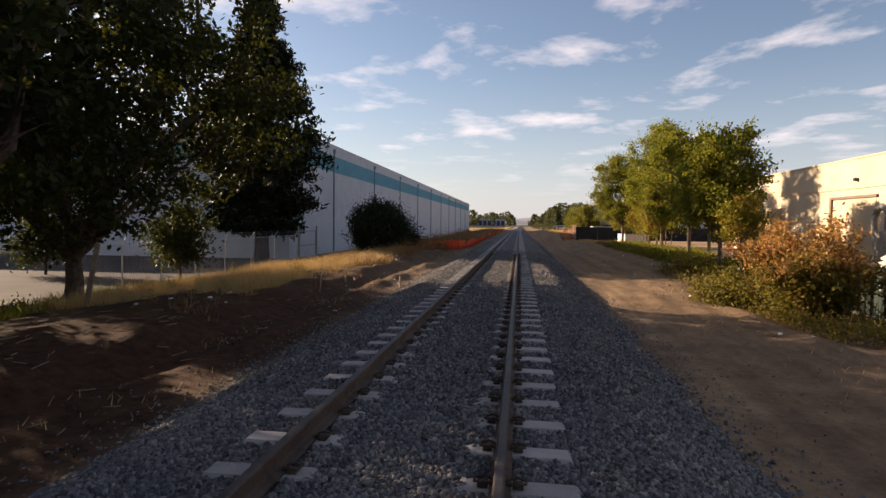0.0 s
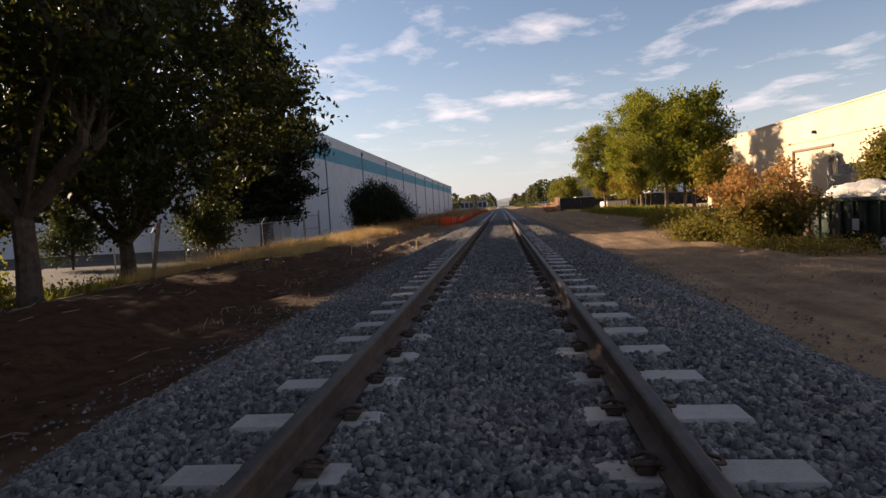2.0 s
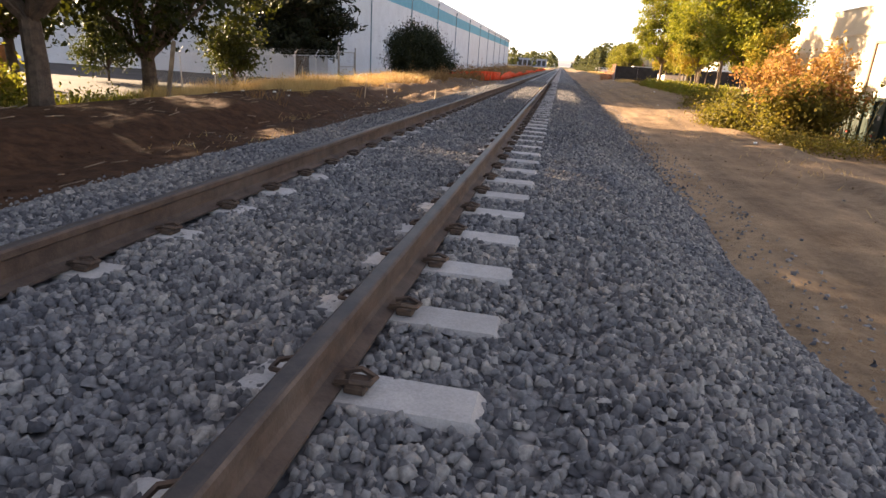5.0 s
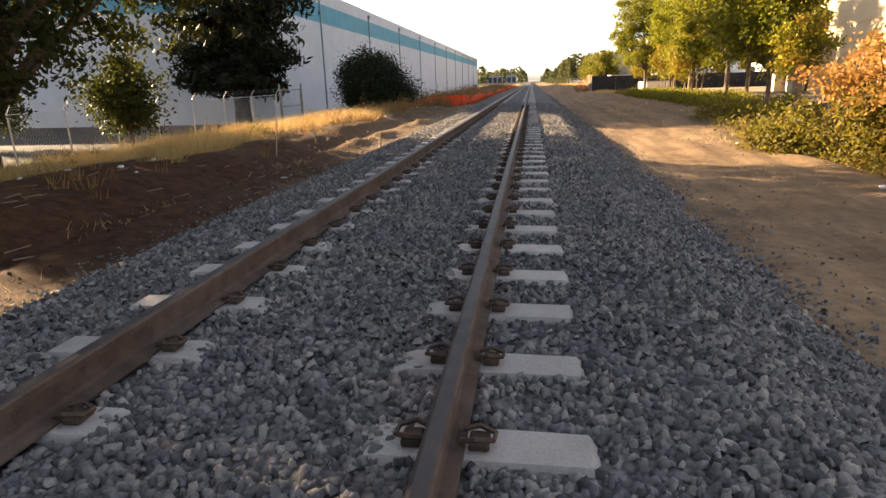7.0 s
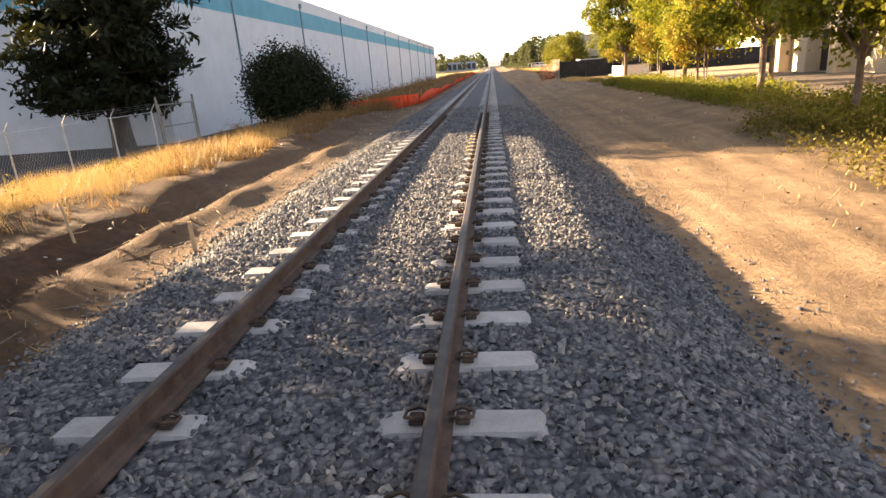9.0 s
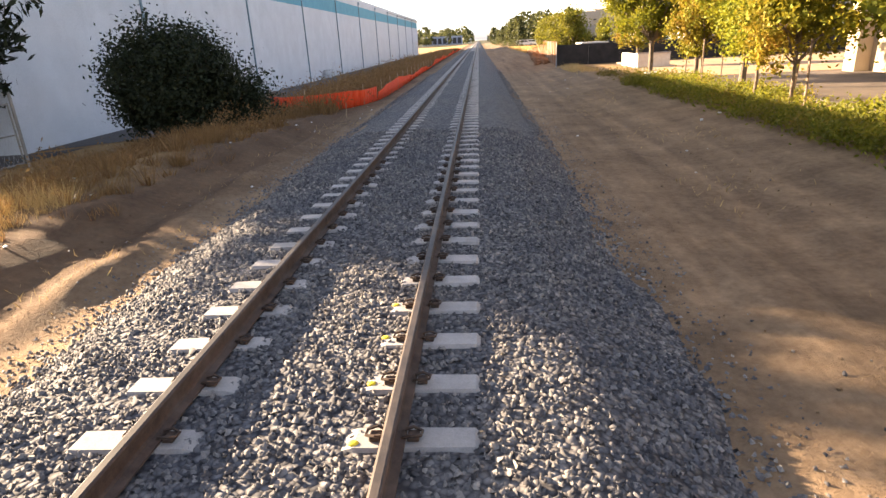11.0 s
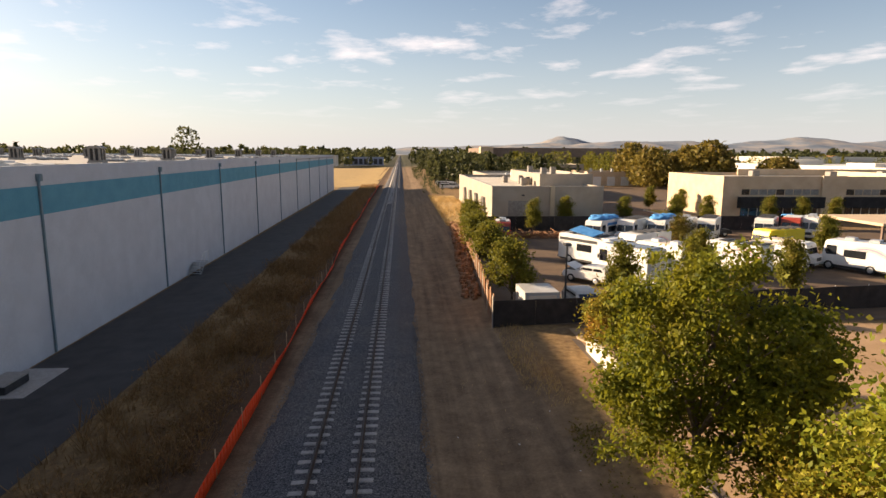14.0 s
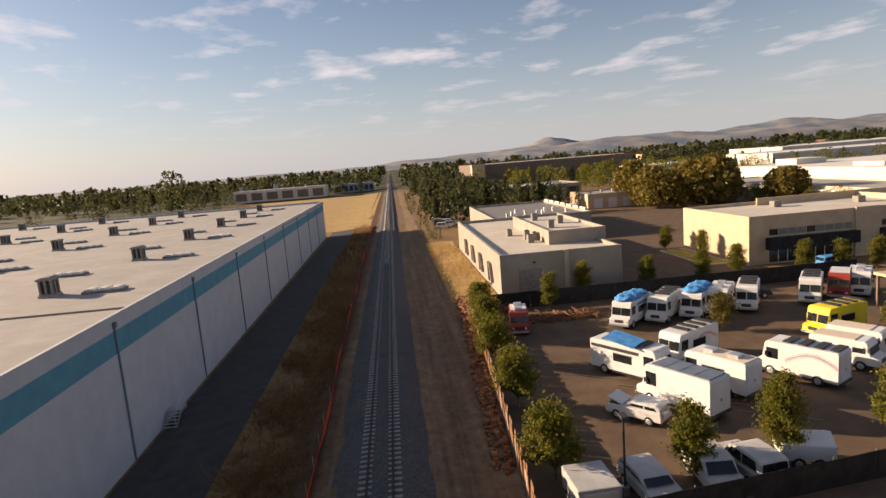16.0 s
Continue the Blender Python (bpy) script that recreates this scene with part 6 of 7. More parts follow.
step_van(parked(25.6, 103.6, -46), "white step van with blue tarps bunched on its roof", M_WHITE, 6.6, roof_clutter="tarp", stripe=M_BLUE)
step_van(parked(29.3, 103.9, -44), "white step van with dark roof racks", M_WHITE, 6.2, roof_clutter="racks", windows=False)
step_van(parked(33.0, 104.2, -42), "white step van with a blue tarp over its roof", M_WHITE, 6.2, roof_clutter="tarp", windows=False)
step_van(parked(35.7, 104.4, -39), "white step van with roof ventilators", M_WHITE, 6.0, roof_clutter="units")
step_van(parked(39.0, 104.7, -36), "pale step van with dark roof racks", M_WHITE, 6.0, roof_clutter="racks")
step_van(parked(46.4, 105.0, -40), "pale step van with dark roof racks", M_WHITE, 6.0, roof_clutter="racks")
step_van(parked(50.2, 105.6, -42), "dark red step van with a pale roof", M_RED, 5.6, roof=M_WHITE)
step_van(parked(52.6, 105.6, -43), "white step van with roof ventilators", M_WHITE, 5.6, roof_clutter="units")
step_van(parked(19.9, 89.8, 33), "white food truck with dark band and open blue roof hatch", M_WHITE, 7.4, tall=3.0, roof_clutter="racks", stripe=M_DARK)
part("roof_hatch", boxed(-0.85, 0.85, -1.3, 1.4, 2.66, 2.71, 0.01), M_BLUE, bpy.data.objects["step_van.008"], "tilted blue roof hatch", pose(-0.25, 0.6, 0.55, 8, -10, 0))
step_van(parked(25.6, 92.2, -62), "white food truck with faded pictures on its side", M_WHITE, 6.6, roof_clutter="racks", swoosh=True)
step_van(parked(20.7, 83.6, 208), "large plain white box truck with solar panels on its roof", M_WHITE, 6.4, 2.4, 3.1, windows=False, panels=True)
step_van(parked(24.6, 85.8, 208), "white food truck with a tan roof and roof ventilators", M_WHITE, 6.0, roof=M_TANVEH, roof_clutter="units")
step_van(parked(40.6, 94.4, -74), "bright yellow food truck with a dark serving window", M_YELLOW, 6.2, roof_clutter="racks")
step_van(parked(31.2, 86.0, 210), "white food truck with a pink and blue swoosh on its side", M_WHITE, 6.4, roof_clutter="racks", swoosh=True, windows=False)
step_van(parked(36.0, 87.4, 32), "white delivery van with a tan roof", M_WHITE, 5.2, 2.1, 2.5, roof=M_TANVEH, windows=False)
step_van(parked(38.6, 89.0, 32), "white delivery van with a tan roof", M_WHITE, 5.2, 2.1, 2.5, roof=M_TANVEH, windows=False)
step_van(parked(14.0, 104.6, -10), "small red step van with a white roof", M_RED, 4.6, 2.0, 2.6, roof=M_WHITE, roof_clutter="units", windows=False)
step_van(parked(42.5, 86.0, 210), "white food truck with dark pictures on its side", M_WHITE, 6.4, roof_clutter="units", swoosh=True)


def car(m, label, paint, length=4.5, width=1.8, tall=1.65, hood_up=False, category="car", group="cars in the lot"):
    """A car: front toward -y."""
    t = thing("car", m, label, category, group)
    w = width / 2
    L = length / 2
    low = [(-L, 0.35), (-L, 0.72), (-L + 0.12, 0.86), (-L + 1.25, 0.98), (L - 0.1, 1.0), (L, 0.85), (L, 0.35)]
    part("body", prism(bmesh.new(), low, "x", -w, w, 0.06), paint, t)
    top = [(-L + 1.15, 0.97), (-L + 1.75, tall - 0.06), (-L + 2.0, tall), (L - 0.45, tall), (L - 0.15, tall - 0.12), (L - 0.06, 0.97)]
    part("cabin", prism(bmesh.new(), top, "x", -w + 0.1, w - 0.1, 0.05), paint, t)
    for s in (-1, 1):
        x0, x1 = (s * (w - 0.1) - 0.012, s * (w - 0.1)) if s < 0 else (s * (w - 0.1), s * (w - 0.1) + 0.012)
        part("side_window", prism(bmesh.new(), [(-L + 1.55, 1.08), (-L + 1.9, tall - 0.14), (-L + 2.65, tall - 0.14), (-L + 2.65, 1.08)], "x", x0, x1), M_DARKGLASS, t, "dark side window")
        part("side_window", prism(bmesh.new(), [(-L + 2.75, 1.08), (-L + 2.75, tall - 0.14), (L - 0.5, tall - 0.14), (L - 0.35, 1.08)], "x", x0, x1), M_DARKGLASS, t, "dark side window")
        part("headlight", boxed(s * (w - 0.32) - 0.16, s * (w - 0.32) + 0.16, -L - 0.015, -L + 0.03, 0.6, 0.74, 0.01), M_LAMPGLASS, t, "clear headlight")
        part("tail_light", boxed(s * (w - 0.2) - 0.1, s * (w - 0.2) + 0.1, L - 0.02, L + 0.015, 0.65, 0.95, 0.01), M_RED, t, "red tail light")
        for y in (-L + 0.82, L - 0.85):
            wheel_parts(t, s * (w - 0.01), y, 0.33, 0.2)
    def pane(ya, za, yb, zb, name, off):
        bm = bmesh.new()
        h = w - 0.2
        vs = [bm.verts.new(p) for p in ((-h, ya, za), (h, ya, za), (h * 0.93, yb, zb), (-h * 0.93, yb, zb), (-h, ya + off, za + 0.02), (h, ya + off, za + 0.02), (h * 0.93, yb + off, zb + 0.02), (-h * 0.93, yb + off, zb + 0.02))]
        for f in ((0, 1, 2, 3), (7, 6, 5, 4), (0, 4, 5, 1), (1, 5, 6, 2), (2, 6, 7, 3), (3, 7, 4, 0)):
            bm.faces.new([vs[k] for k in f])
        bmesh.ops.recalc_face_normals(bm, faces=bm.faces[:])
        part(name, bm, M_DARKGLASS, t, "dark glass")
    pane(-L + 1.2, 1.03, -L + 1.7, tall - 0.12, "windscreen", -0.03)
    pane(L - 0.08, 1.05, L - 0.17, tall - 0.18, "rear_window", 0.035)
    part("bumper", boxed(-w + 0.05, w - 0.05, -L - 0.08, -L, 0.36, 0.55, 0.03), M_DARK, t)
    if hood_up:
        part("open_hood", boxed(-w + 0.1, w - 0.1, -1.1, 0, -0.02, 0.02, 0.01), paint, t, "raised bonnet", pose(0, -L + 1.22, 1.02, -20, 0, 0))
        part("engine_bay", boxed(-w + 0.2, w - 0.2, -L + 0.2, -L + 1.15, 0.93, 0.99), M_DARK, t)
    return t


car(parked(17.2, 82.7, 222), "white car with its bonnet raised", M_WHITE, 3.9, 1.7, 1.42, hood_up=True)
VAN = "white van parked against the screened fence"
for x, y, r, lb, tl in ((14.2, 74.1, 4, VAN, 1.35), (17.8, 74.4, -5, VAN, 1.6), (20.0, 75.0, 186, "white pickup parked against the screened fence", 1.75), ):
    car(parked(x, y, r), lb, M_SILVERWHITE, 4.2, 1.9, tl, category="van")
car(parked(60.0, 118.5, 90), "blue car parked before the office building", M_BLUE, 4.4, group="cars by the office")
car(parked(41.5, 108.5, 80), "dark car parked at the back of the lot", M_DARK, 4.4)


def box_trailer(m, label, length, width, tall, paint, peak=0.0):
    t = thing("box_trailer", m, label, "trailer")
    part("body", prism(bmesh.new(), [(-width / 2, 0.5), (width / 2, 0.5), (width / 2, tall), (0, tall + peak), (-width / 2, tall)], "y", -length / 2, length / 2, 0.03), paint, t)
    part("roof_edge", boxed(-width / 2 - 0.03, width / 2 + 0.03, -length / 2 - 0.03, -length / 2 + 0.05, tall - 0.08, tall + 0.0), M_SILVER, t)
    part("door", boxed(-width / 2 + 0.2, width / 2 - 0.2, -length / 2 - 0.04, -length / 2 - 0.005, 0.6, tall - 0.2, 0.01), M_TANVEH, t)
    for s in (-1, 1):
        for y in (-0.5, 0.5):
            wheel_parts(t, s * (width / 2), y, 0.34, 0.2)
    part("drawbar", tube(bmesh.new(), [(0, length / 2, 0.5), (0, length / 2 + 1.0, 0.48)], [0.05, 0.05], 6), M_DARK, t)
    return t


box_trailer(parked(10.9, 73.9, 2), "dull white box trailer behind the screened fence", 2.6, 2.2, 1.65, M_SILVERWHITE)
box_trailer(parked(23.5, 75.4, 70), "small white peaked trailer behind the screened fence", 2.6, 2.0, 1.4, M_WHITE, 0.45)

lp = thing("lamp_post", pose(12.9, 74.4, LOT_Z), "dark metal lamp post with a box head in the lot", "lamp post")
part("base", tube(bmesh.new(), [(0, 0, 0), (0, 0, 0.5)], [0.22, 0.22], 12), M_CONCRETE, lp, "concrete base")
part("pole", tube(bmesh.new(), [(0, 0, 0.5), (0, 0, 4.3)], [0.07, 0.06], 8), M_DARK, lp)
part("head", boxed(-0.2, 0.2, -0.35, 0.35, 4.3, 4.45, 0.02), M_DARK, lp)
cn = thing("canopy", pose(50.0, 92.0, LOT_Z), "open brown canopy on steel posts at the lot's edge", "canopy")
part("roof", boxed(0, 8, 0, 9, 3.2, 3.5, 0.03), M_TAN, cn)
for px in (0.3, 7.7):
    for py in (0.3, 8.7):
        part("post", boxed(px - 0.1, px + 0.1, py - 0.1, py + 0.1, 0, 3.2), M_BROWNWALL, cn)
pl = thing("pallet", pose(12.6, 68.2, -0.05, 0, 0, 20), "pale wooden pallets lying on the driveway", "pallet")
for k in range(6):
    part("plank", boxed(-0.6, 0.6, -0.5 + 0.18 * k, -0.38 + 0.18 * k, 0.1, 0.13), M_STAKE, pl)
for k in (-0.55, 0.0, 0.47):
    part("bearer", boxed(k, k + 0.08, -0.5, 0.52, 0.0, 0.1), M_STAKE, pl)

for k, (x0, x1, y0, y1) in enumerate(((36.5, 52.0, 116.2, 121.0), (46.6, 51.0, 127.0, 141.5))):
    isl = thing("kerbed_bed", pose(x0, y0, -0.08), "planting bed with dry grass inside a pale concrete kerb", "planting bed", "planting beds")
    a, b = x1 - x0, y1 - y0
    part("soil", boxed(0.2, a - 0.2, 0.2, b - 0.2, 0, 0.12, 0.02), M_BEDGRASS, isl, "patchy yellow-green grass")
    for q in ((0, a, 0, 0.2), (0, a, b - 0.2, b), (0, 0.2, 0.2, b - 0.2), (a - 0.2, a, 0.2, b - 0.2)):
        part("kerb", boxed(*q, 0, 0.16, 0.02), M_FARWALL, isl)
for k in range(5):
    ln = part("parking_line", boxed(-0.05, 0.05, -2.4, 2.4, 0, 0.006), M_PAVE, None, at=pose(14.2 + 2.9 * k, 93.5 - 3.2 * k, 0.004, 0, 0, 58))
    tagged(ln, "worn pale parking line on the asphalt", "line", "parking lines", "structure")
rd_ = np.random.default_rng(404)
for n_, x0, x1, y0, y1, tall, lb in ((420, 9.6, 14.6, 112.2, 117.5, 1.3, "dead brown branches and boards heaped at the fence corner"), (260, 15.5, 23.5, 106.6, 109.4, 0.6, "low rust-brown heap of brush along the back of the lot")):
    u, v = rd_.uniform(0, 1, n_), rd_.uniform(0, 1, n_)
    px, py = x0 + (x1 - x0) * u, y0 + (y1 - y0) * v
    dome = tall * np.sqrt(np.clip(np.sin(np.pi * u) * np.sin(np.pi * v), 0, 1)) * rd_.uniform(0.2, 1, n_)
    half = np.stack([rd_.uniform(0.3, 1.0, n_), rd_.uniform(0.02, 0.06, n_), rd_.uniform(0.02, 0.05, n_)], -1)
    base = np.array([[-1, -1, -1], [1, -1, -1], [1, 1, -1], [-1, 1, -1], [-1, -1, 1], [1, -1, 1], [1, 1, 1], [-1, 1, 1]], float)[None] * half[:, None]
    az, tilt = rd_.uniform(0, 6.28, n_)[:, None], rd_.uniform(-0.5, 0.5, n_)[:, None]
    bx = base[..., 0] * np.cos(tilt) - base[..., 2] * np.sin(tilt)
    bz = base[..., 0] * np.sin(tilt) + base[..., 2] * np.cos(tilt)
    cc = np.stack([px[:, None] + bx * np.cos(az) - base[..., 1] * np.sin(az), py[:, None] + bx * np.sin(az) + base[..., 1] * np.cos(az), np.maximum(dome[:, None] + bz, -0.05)], -1)
    tagged(new("brush_heap", blocks_mesh("brush_heap", cc, M_FENCEWOOD)), lb, "brush heap", kind="stuff")

LOTTREE = "bushy green young tree at the edge of the truck lot"
lot_tree = tree("lot_tree", 9.8, 76.6, -0.06, 4.7, 1.45, 0.6, M_LEAF_LOT, M_BARK2, LOTTREE, seed=81, trunk=0.08, clumps=130, per=36, size=0.105, clump=0.3, group="lot trees")
col_tree = tree("lot_tree", 16.9, 74.9, -0.06, 4.7, 0.85, 0.5, M_LEAF_LOT, M_BARK2, "upright green young tree in the truck lot", seed=82, trunk=0.06, clumps=110, per=32, size=0.10, clump=0.26, group="lot trees")
for x, y, s in ((9.9, 86.6, 0.9), (10.0, 95.5, 0.85), (10.6, 103.0, 0.85), (11.0, 110.0, 0.9)):
    copy_thing(lot_tree, pose(x, y, -0.06, 0, 0, 70 * x))
for x, y, s in ((29.6, 76.2, 1.0), (19.2, 111.6, 1.0), (24.8, 116.5, 0.7), (33.0, 116.2, 0.8), (40.8, 117.2, 0.9), (46.3, 118.6, 0.9), (54.5, 117.0, 1.0), (58.2, 115.0, 1.0), (62.6, 114.6, 1.0), (43.5, 91.0, 1.0), (49.0, 132.0, 0.8), (47.5, 141.0, 0.8)):
    copy_thing(col_tree, pose(x, y, -0.06, 0, 0, 50 * x))
tree("lot_tree", 22.3, 75.6, -0.06, 5.6, 1.0, 0.5, M_LEAF_LOT, M_BARK2, "tall upright green tree by the screened fence", seed=84, trunk=0.08, clumps=170, per=48, size=0.085, clump=0.28, group="lot trees")
tree("lot_tree", 32.2, 98.2, -0.06, 3.8, 0.9, 0.7, M_COVER_RUST, M_BARK2, "thin reddish young tree among the trucks", seed=83, trunk=0.05, clumps=60, per=36, size=0.1, clump=0.3, group="lot trees")


# ---- the low buildings past the lot ----
def flat_building(name, x0, x1, y0, y1, h, paint, label, z=-0.1, parapet=0.5, cover=None):
    t = thing(name, pose(x0, y0, z), label, "building")
    a, b = x1 - x0, y1 - y0
    part("wall", boxed(0, a, 0, 0.3, -0.2, h), paint, t)
    part("wall", boxed(0, 0.3, 0.3, b - 0.3, -0.2, h), paint, t)
    part("wall", boxed(a - 0.3, a, 0.3, b - 0.3, -0.2, h), paint, t)
    part("wall", boxed(0, a, b - 0.3, b, -0.2, h), paint, t)
    part("roof", boxed(0.3, a - 0.3, 0.3, b - 0.3, h - parapet - 0.2, h - parapet), cover or (M_FARROOF if paint is M_FARWALL else M_ROOF), t, "pale flat roof")
    return t, a, b


C, a, b = flat_building("low_building", 15.0, 31.0, 119.0, 165.0, 5.6, M_GREYWALL, "low grey flat-roofed commercial building with slanted window hoods", cover=M_ROOFCREAM)
# sunlight on the corner, put in as a strip of paler material
part("pilaster", boxed(8.3, 8.9, -0.25, -0.001, -0.2, 5.7), M_BEIGE, C, "pale lit corner strip")
part("blank_door", boxed(2.3, 5.4, -0.03, -0.001, 0, 3.6), M_VENT, C, "grey painted-over doorway")
part("coping", boxed(-0.05, 16.05, -0.05, 0.32, 5.6, 5.68), M_ROOF, C)
part("coping", boxed(-0.05, 0.32, 0.32, 46.0, 5.6, 5.68), M_ROOF, C)
part("wall_lamp", boxed(4.2, 4.6, -0.2, -0.001, 4.3, 4.5), M_DARK, C)
for k in range(4):
    y = 5.5 + 8.5 * k
    for j in range(2):
        bm = prism(bmesh.new(), [(y + 2.2 * j, 1.0), (y + 0.5 + 2.2 * j, 1.0), (y + 1.75 + 1.3 * j, 3.6), (y + 1.25 + 1.3 * j, 3.6)], "x", -0.4, -0.001)
        part("window_hood", bm, M_VENT, C, "slanted grey hood")
    part("window", boxed(-0.02, -0.001, y + 0.7, y + 2.3, 0.8, 2.9), M_DARKGLASS, C, "tall dark window")
up = part("upper_storey", boxed(8.8, 17.2, 8.6, 33.0, 4.0, 6.6), M_GREYWALL, C)
part("upper_roof", boxed(9.1, 16.9, 8.9, 32.7, 6.6, 6.64), M_ROOFCREAM, up)
for q in ((8.8, 17.2, 8.6, 8.9), (8.8, 17.2, 32.7, 33.0), (8.8, 9.1, 8.9, 32.7), (16.9, 17.2, 8.9, 32.7)):
    part("parapet", boxed(*q, 6.6, 7.1), M_GREYWALL, up)
for bx0, bx1, by0, by1, bh in ((6.6, 7.5, 12.0, 13.2, 1.6), (6.9, 7.7, 15.5, 16.5, 1.9), (7.8, 8.5, 14.0, 14.9, 1.7), (5.3, 6.1, 21, 22.2, 1.5)):
    u = part("air_unit", boxed(bx0, bx1, by0, by1, 5.1, 5.1 + 0.75 * bh, 0.04), M_VENT, C, "grey rooftop air unit")
    part("fan", tube(bmesh.new(), [((bx0 + bx1) / 2, (by0 + by1) / 2, 5.1 + 0.75 * bh), ((bx0 + bx1) / 2, (by0 + by1) / 2, 5.16 + 0.75 * bh)], [0.35, 0.3], 12), M_DARK, u)
for bx0, by0 in ((10.6, 15.0), (13.5, 20.0), (11.0, 27.0)):
    part("air_unit", boxed(bx0, bx0 + 0.9, by0, by0 + 1.1, 6.64, 7.9, 0.04), M_VENT, C, "grey rooftop air unit")
B2, a, b = flat_building("low_building", 23.0, 44.0, 167.5, 206.0, 5.2, M_GREYWALL, "low grey flat-roofed building behind the first one", cover=M_VENT)
for k in range(7):
    part("parapet_block", boxed(a - 0.35, a + 0.05, 3.0 + 5.0 * k, 6.6 + 5.0 * k, 5.2, 5.75), M_FARWALL, B2, "white raised parapet")
for k in range(9):
    part("roof_vent", tube(bmesh.new(), [(4.0 + 1.7 * k, 6 + 7 * math.sin(2.4 * k) ** 2, 4.7), (4.0 + 1.7 * k, 6 + 7 * math.sin(2.4 * k) ** 2, 5.7)], [0.3, 0.26], 8), M_STEEL, B2)

D, a, b = flat_building("office_building", 51.5, 110.0, 124.0, 142.5, 7.0, M_TAN, "two-storey beige office building with dark window bands", cover=M_ROOFCREAM)
for k in range(3):
    x0 = 3.2 + 17.0 * k
    rec = part("window_bay", boxed(x0 - 0.6, x0 + 12.6, -0.02, -0.001, 0.2, 5.4), M_TAN, D)
    for j in range(9):
        part("upper_window", boxed(x0 - 0.2 + 1.4 * j, x0 + 1.05 + 1.4 * j, -0.06, -0.021, 4.15, 5.0), M_DARKGLASS if j in (0, 4) else M_VENT, rec, "upper window with a drawn blind")
        part("lower_window", boxed(x0 - 0.2 + 1.4 * j, x0 + 1.05 + 1.4 * j, -0.06, -0.021, 0.3, 2.1), M_DARKGLASS, rec, "dark lower window")
        part("mullion", boxed(x0 + 1.06 + 1.4 * j, x0 + 1.19 + 1.4 * j, -0.08, -0.021, 0.3, 2.1), M_FARWALL, rec)
    part("sunshade", boxed(x0 - 0.8, x0 + 12.8, -1.0, -0.07, 2.15, 3.85), M_FENCE, rec, "broad dark awning band")
    part("pier", boxed(x0 + 12.6, x0 + 16.4, -0.35, -0.001, -0.2, 7.1), M_TAN, D)
for bx0, by0 in ((12, 12), (24, 9), (36, 12)):
    part("air_unit", boxed(bx0, bx0 + 1.3, by0, by0 + 1.3, 6.5, 7.5, 0.05), M_VENT, D, "grey rooftop air unit")
part("roof_screen", boxed(12, 57, 16.5, 16.8, 6.5, 7.7), M_TAN, D)
part("roof_step", boxed(30, 30.3, 2, 16.5, 6.5, 7.4), M_BEIGE, D)
E_, a, b = flat_building("tan_building", 62.0, 80.0, 222.0, 240.0, 4.6, M_TAN, "small tan building with white shutters")
for k in range(4):
    part("shutter", boxed(2.0 + 4.6 * k, 4.6 + 4.6 * k, -0.05, -0.001, 0.1, 3.0), M_WHITE, E_, "white roller shutter")
for k in range(5):
    part("roof_vent", boxed(2.5 + 3.6 * k, 3.2 + 3.6 * k, 5, 5.7, 4.5, 5.5), M_STEEL, E_)


def long_shed(name, x0, x1, y0, y1, h, paint, label, bays=0, glass=None, door=None, z=-0.1):
    t, a, b = flat_building(name, x0, x1, y0, y1, h, paint, label, z, 0.3)
    for k in range(bays):
        w = a / bays
        part("bay", boxed(w * k + 0.15 * w, w * k + 0.85 * w, -0.12, -0.001, h * 0.12, h * 0.78), glass or M_BROWNWALL, t)
    return t


long_shed("storage_units", -112.0, -46.0, 480.0, 500.0, 8.0, M_FARWALL, "long white storage building with brown bays", 6, M_BROWNWALL)
long_shed("blue_shed", -44.0, -12.0, 520.0, 540.0, 6.5, M_STRIPE_B, "long low blue-grey shed", 8, M_DARK)
long_shed("brown_hall", 58.0, 165.0, 430.0, 520.0, 14.0, M_BROWNWALL, "large dark brown flat-roofed hall")
long_shed("tan_tower", 55.0, 63.5, 424.0, 432.0, 14.5, M_TAN, "tan stair tower at the end of the brown hall")
long_shed("grey_shed", 42.0, 76.0, 270.0, 300.0, 6.0, M_GREYWALL, "grey shed with a dark roof", 5, M_DARK)
long_shed("white_warehouse", 210.0, 400.0, 350.0, 400.0, 8.5, M_FARWALL, "long white warehouse across the town")
W1 = long_shed("white_warehouse", 141.0, 240.0, 172.0, 276.0, 6.8, M_FARWALL, "long bright white warehouse past the office")
part("roof_block", boxed(14, 26, 84, 96, 6.5, 8.6), M_FARWALL, W1)
part("roof_block", boxed(10, 40, 40, 52, 6.5, 7.8), M_FARWALL, W1)
W2 = long_shed("white_warehouse", 113.0, 132.0, 168.0, 243.0, 4.2, M_BEIGE, "low cream building with dark loading bays past the office")
# flat dark panels; the shade inside the bays is put into their colour
for k in range(7):
    part("loading_bay", boxed(-0.1, -0.001, 4 + 10 * k, 9 + 10 * k, 0.1, 2.4), M_BROWNWALL, W2, "shaded loading bay")
part("eaves", boxed(-1.2, -0.001, 0.0, 75.0, 2.9, 3.3), M_FARROOF, W2, "pale projecting eaves")
long_shed("white_warehouse", 300.0, 520.0, 470.0, 540.0, 9.0, M_FARWALL, "long white warehouse across the town")
long_shed("white_warehouse", 140.0, 190.0, 350.0, 390.0, 7.5, M_FARWALL, "white warehouse among trees", 6, M_GREYWALL)
rs = np.random.default_rng(77)
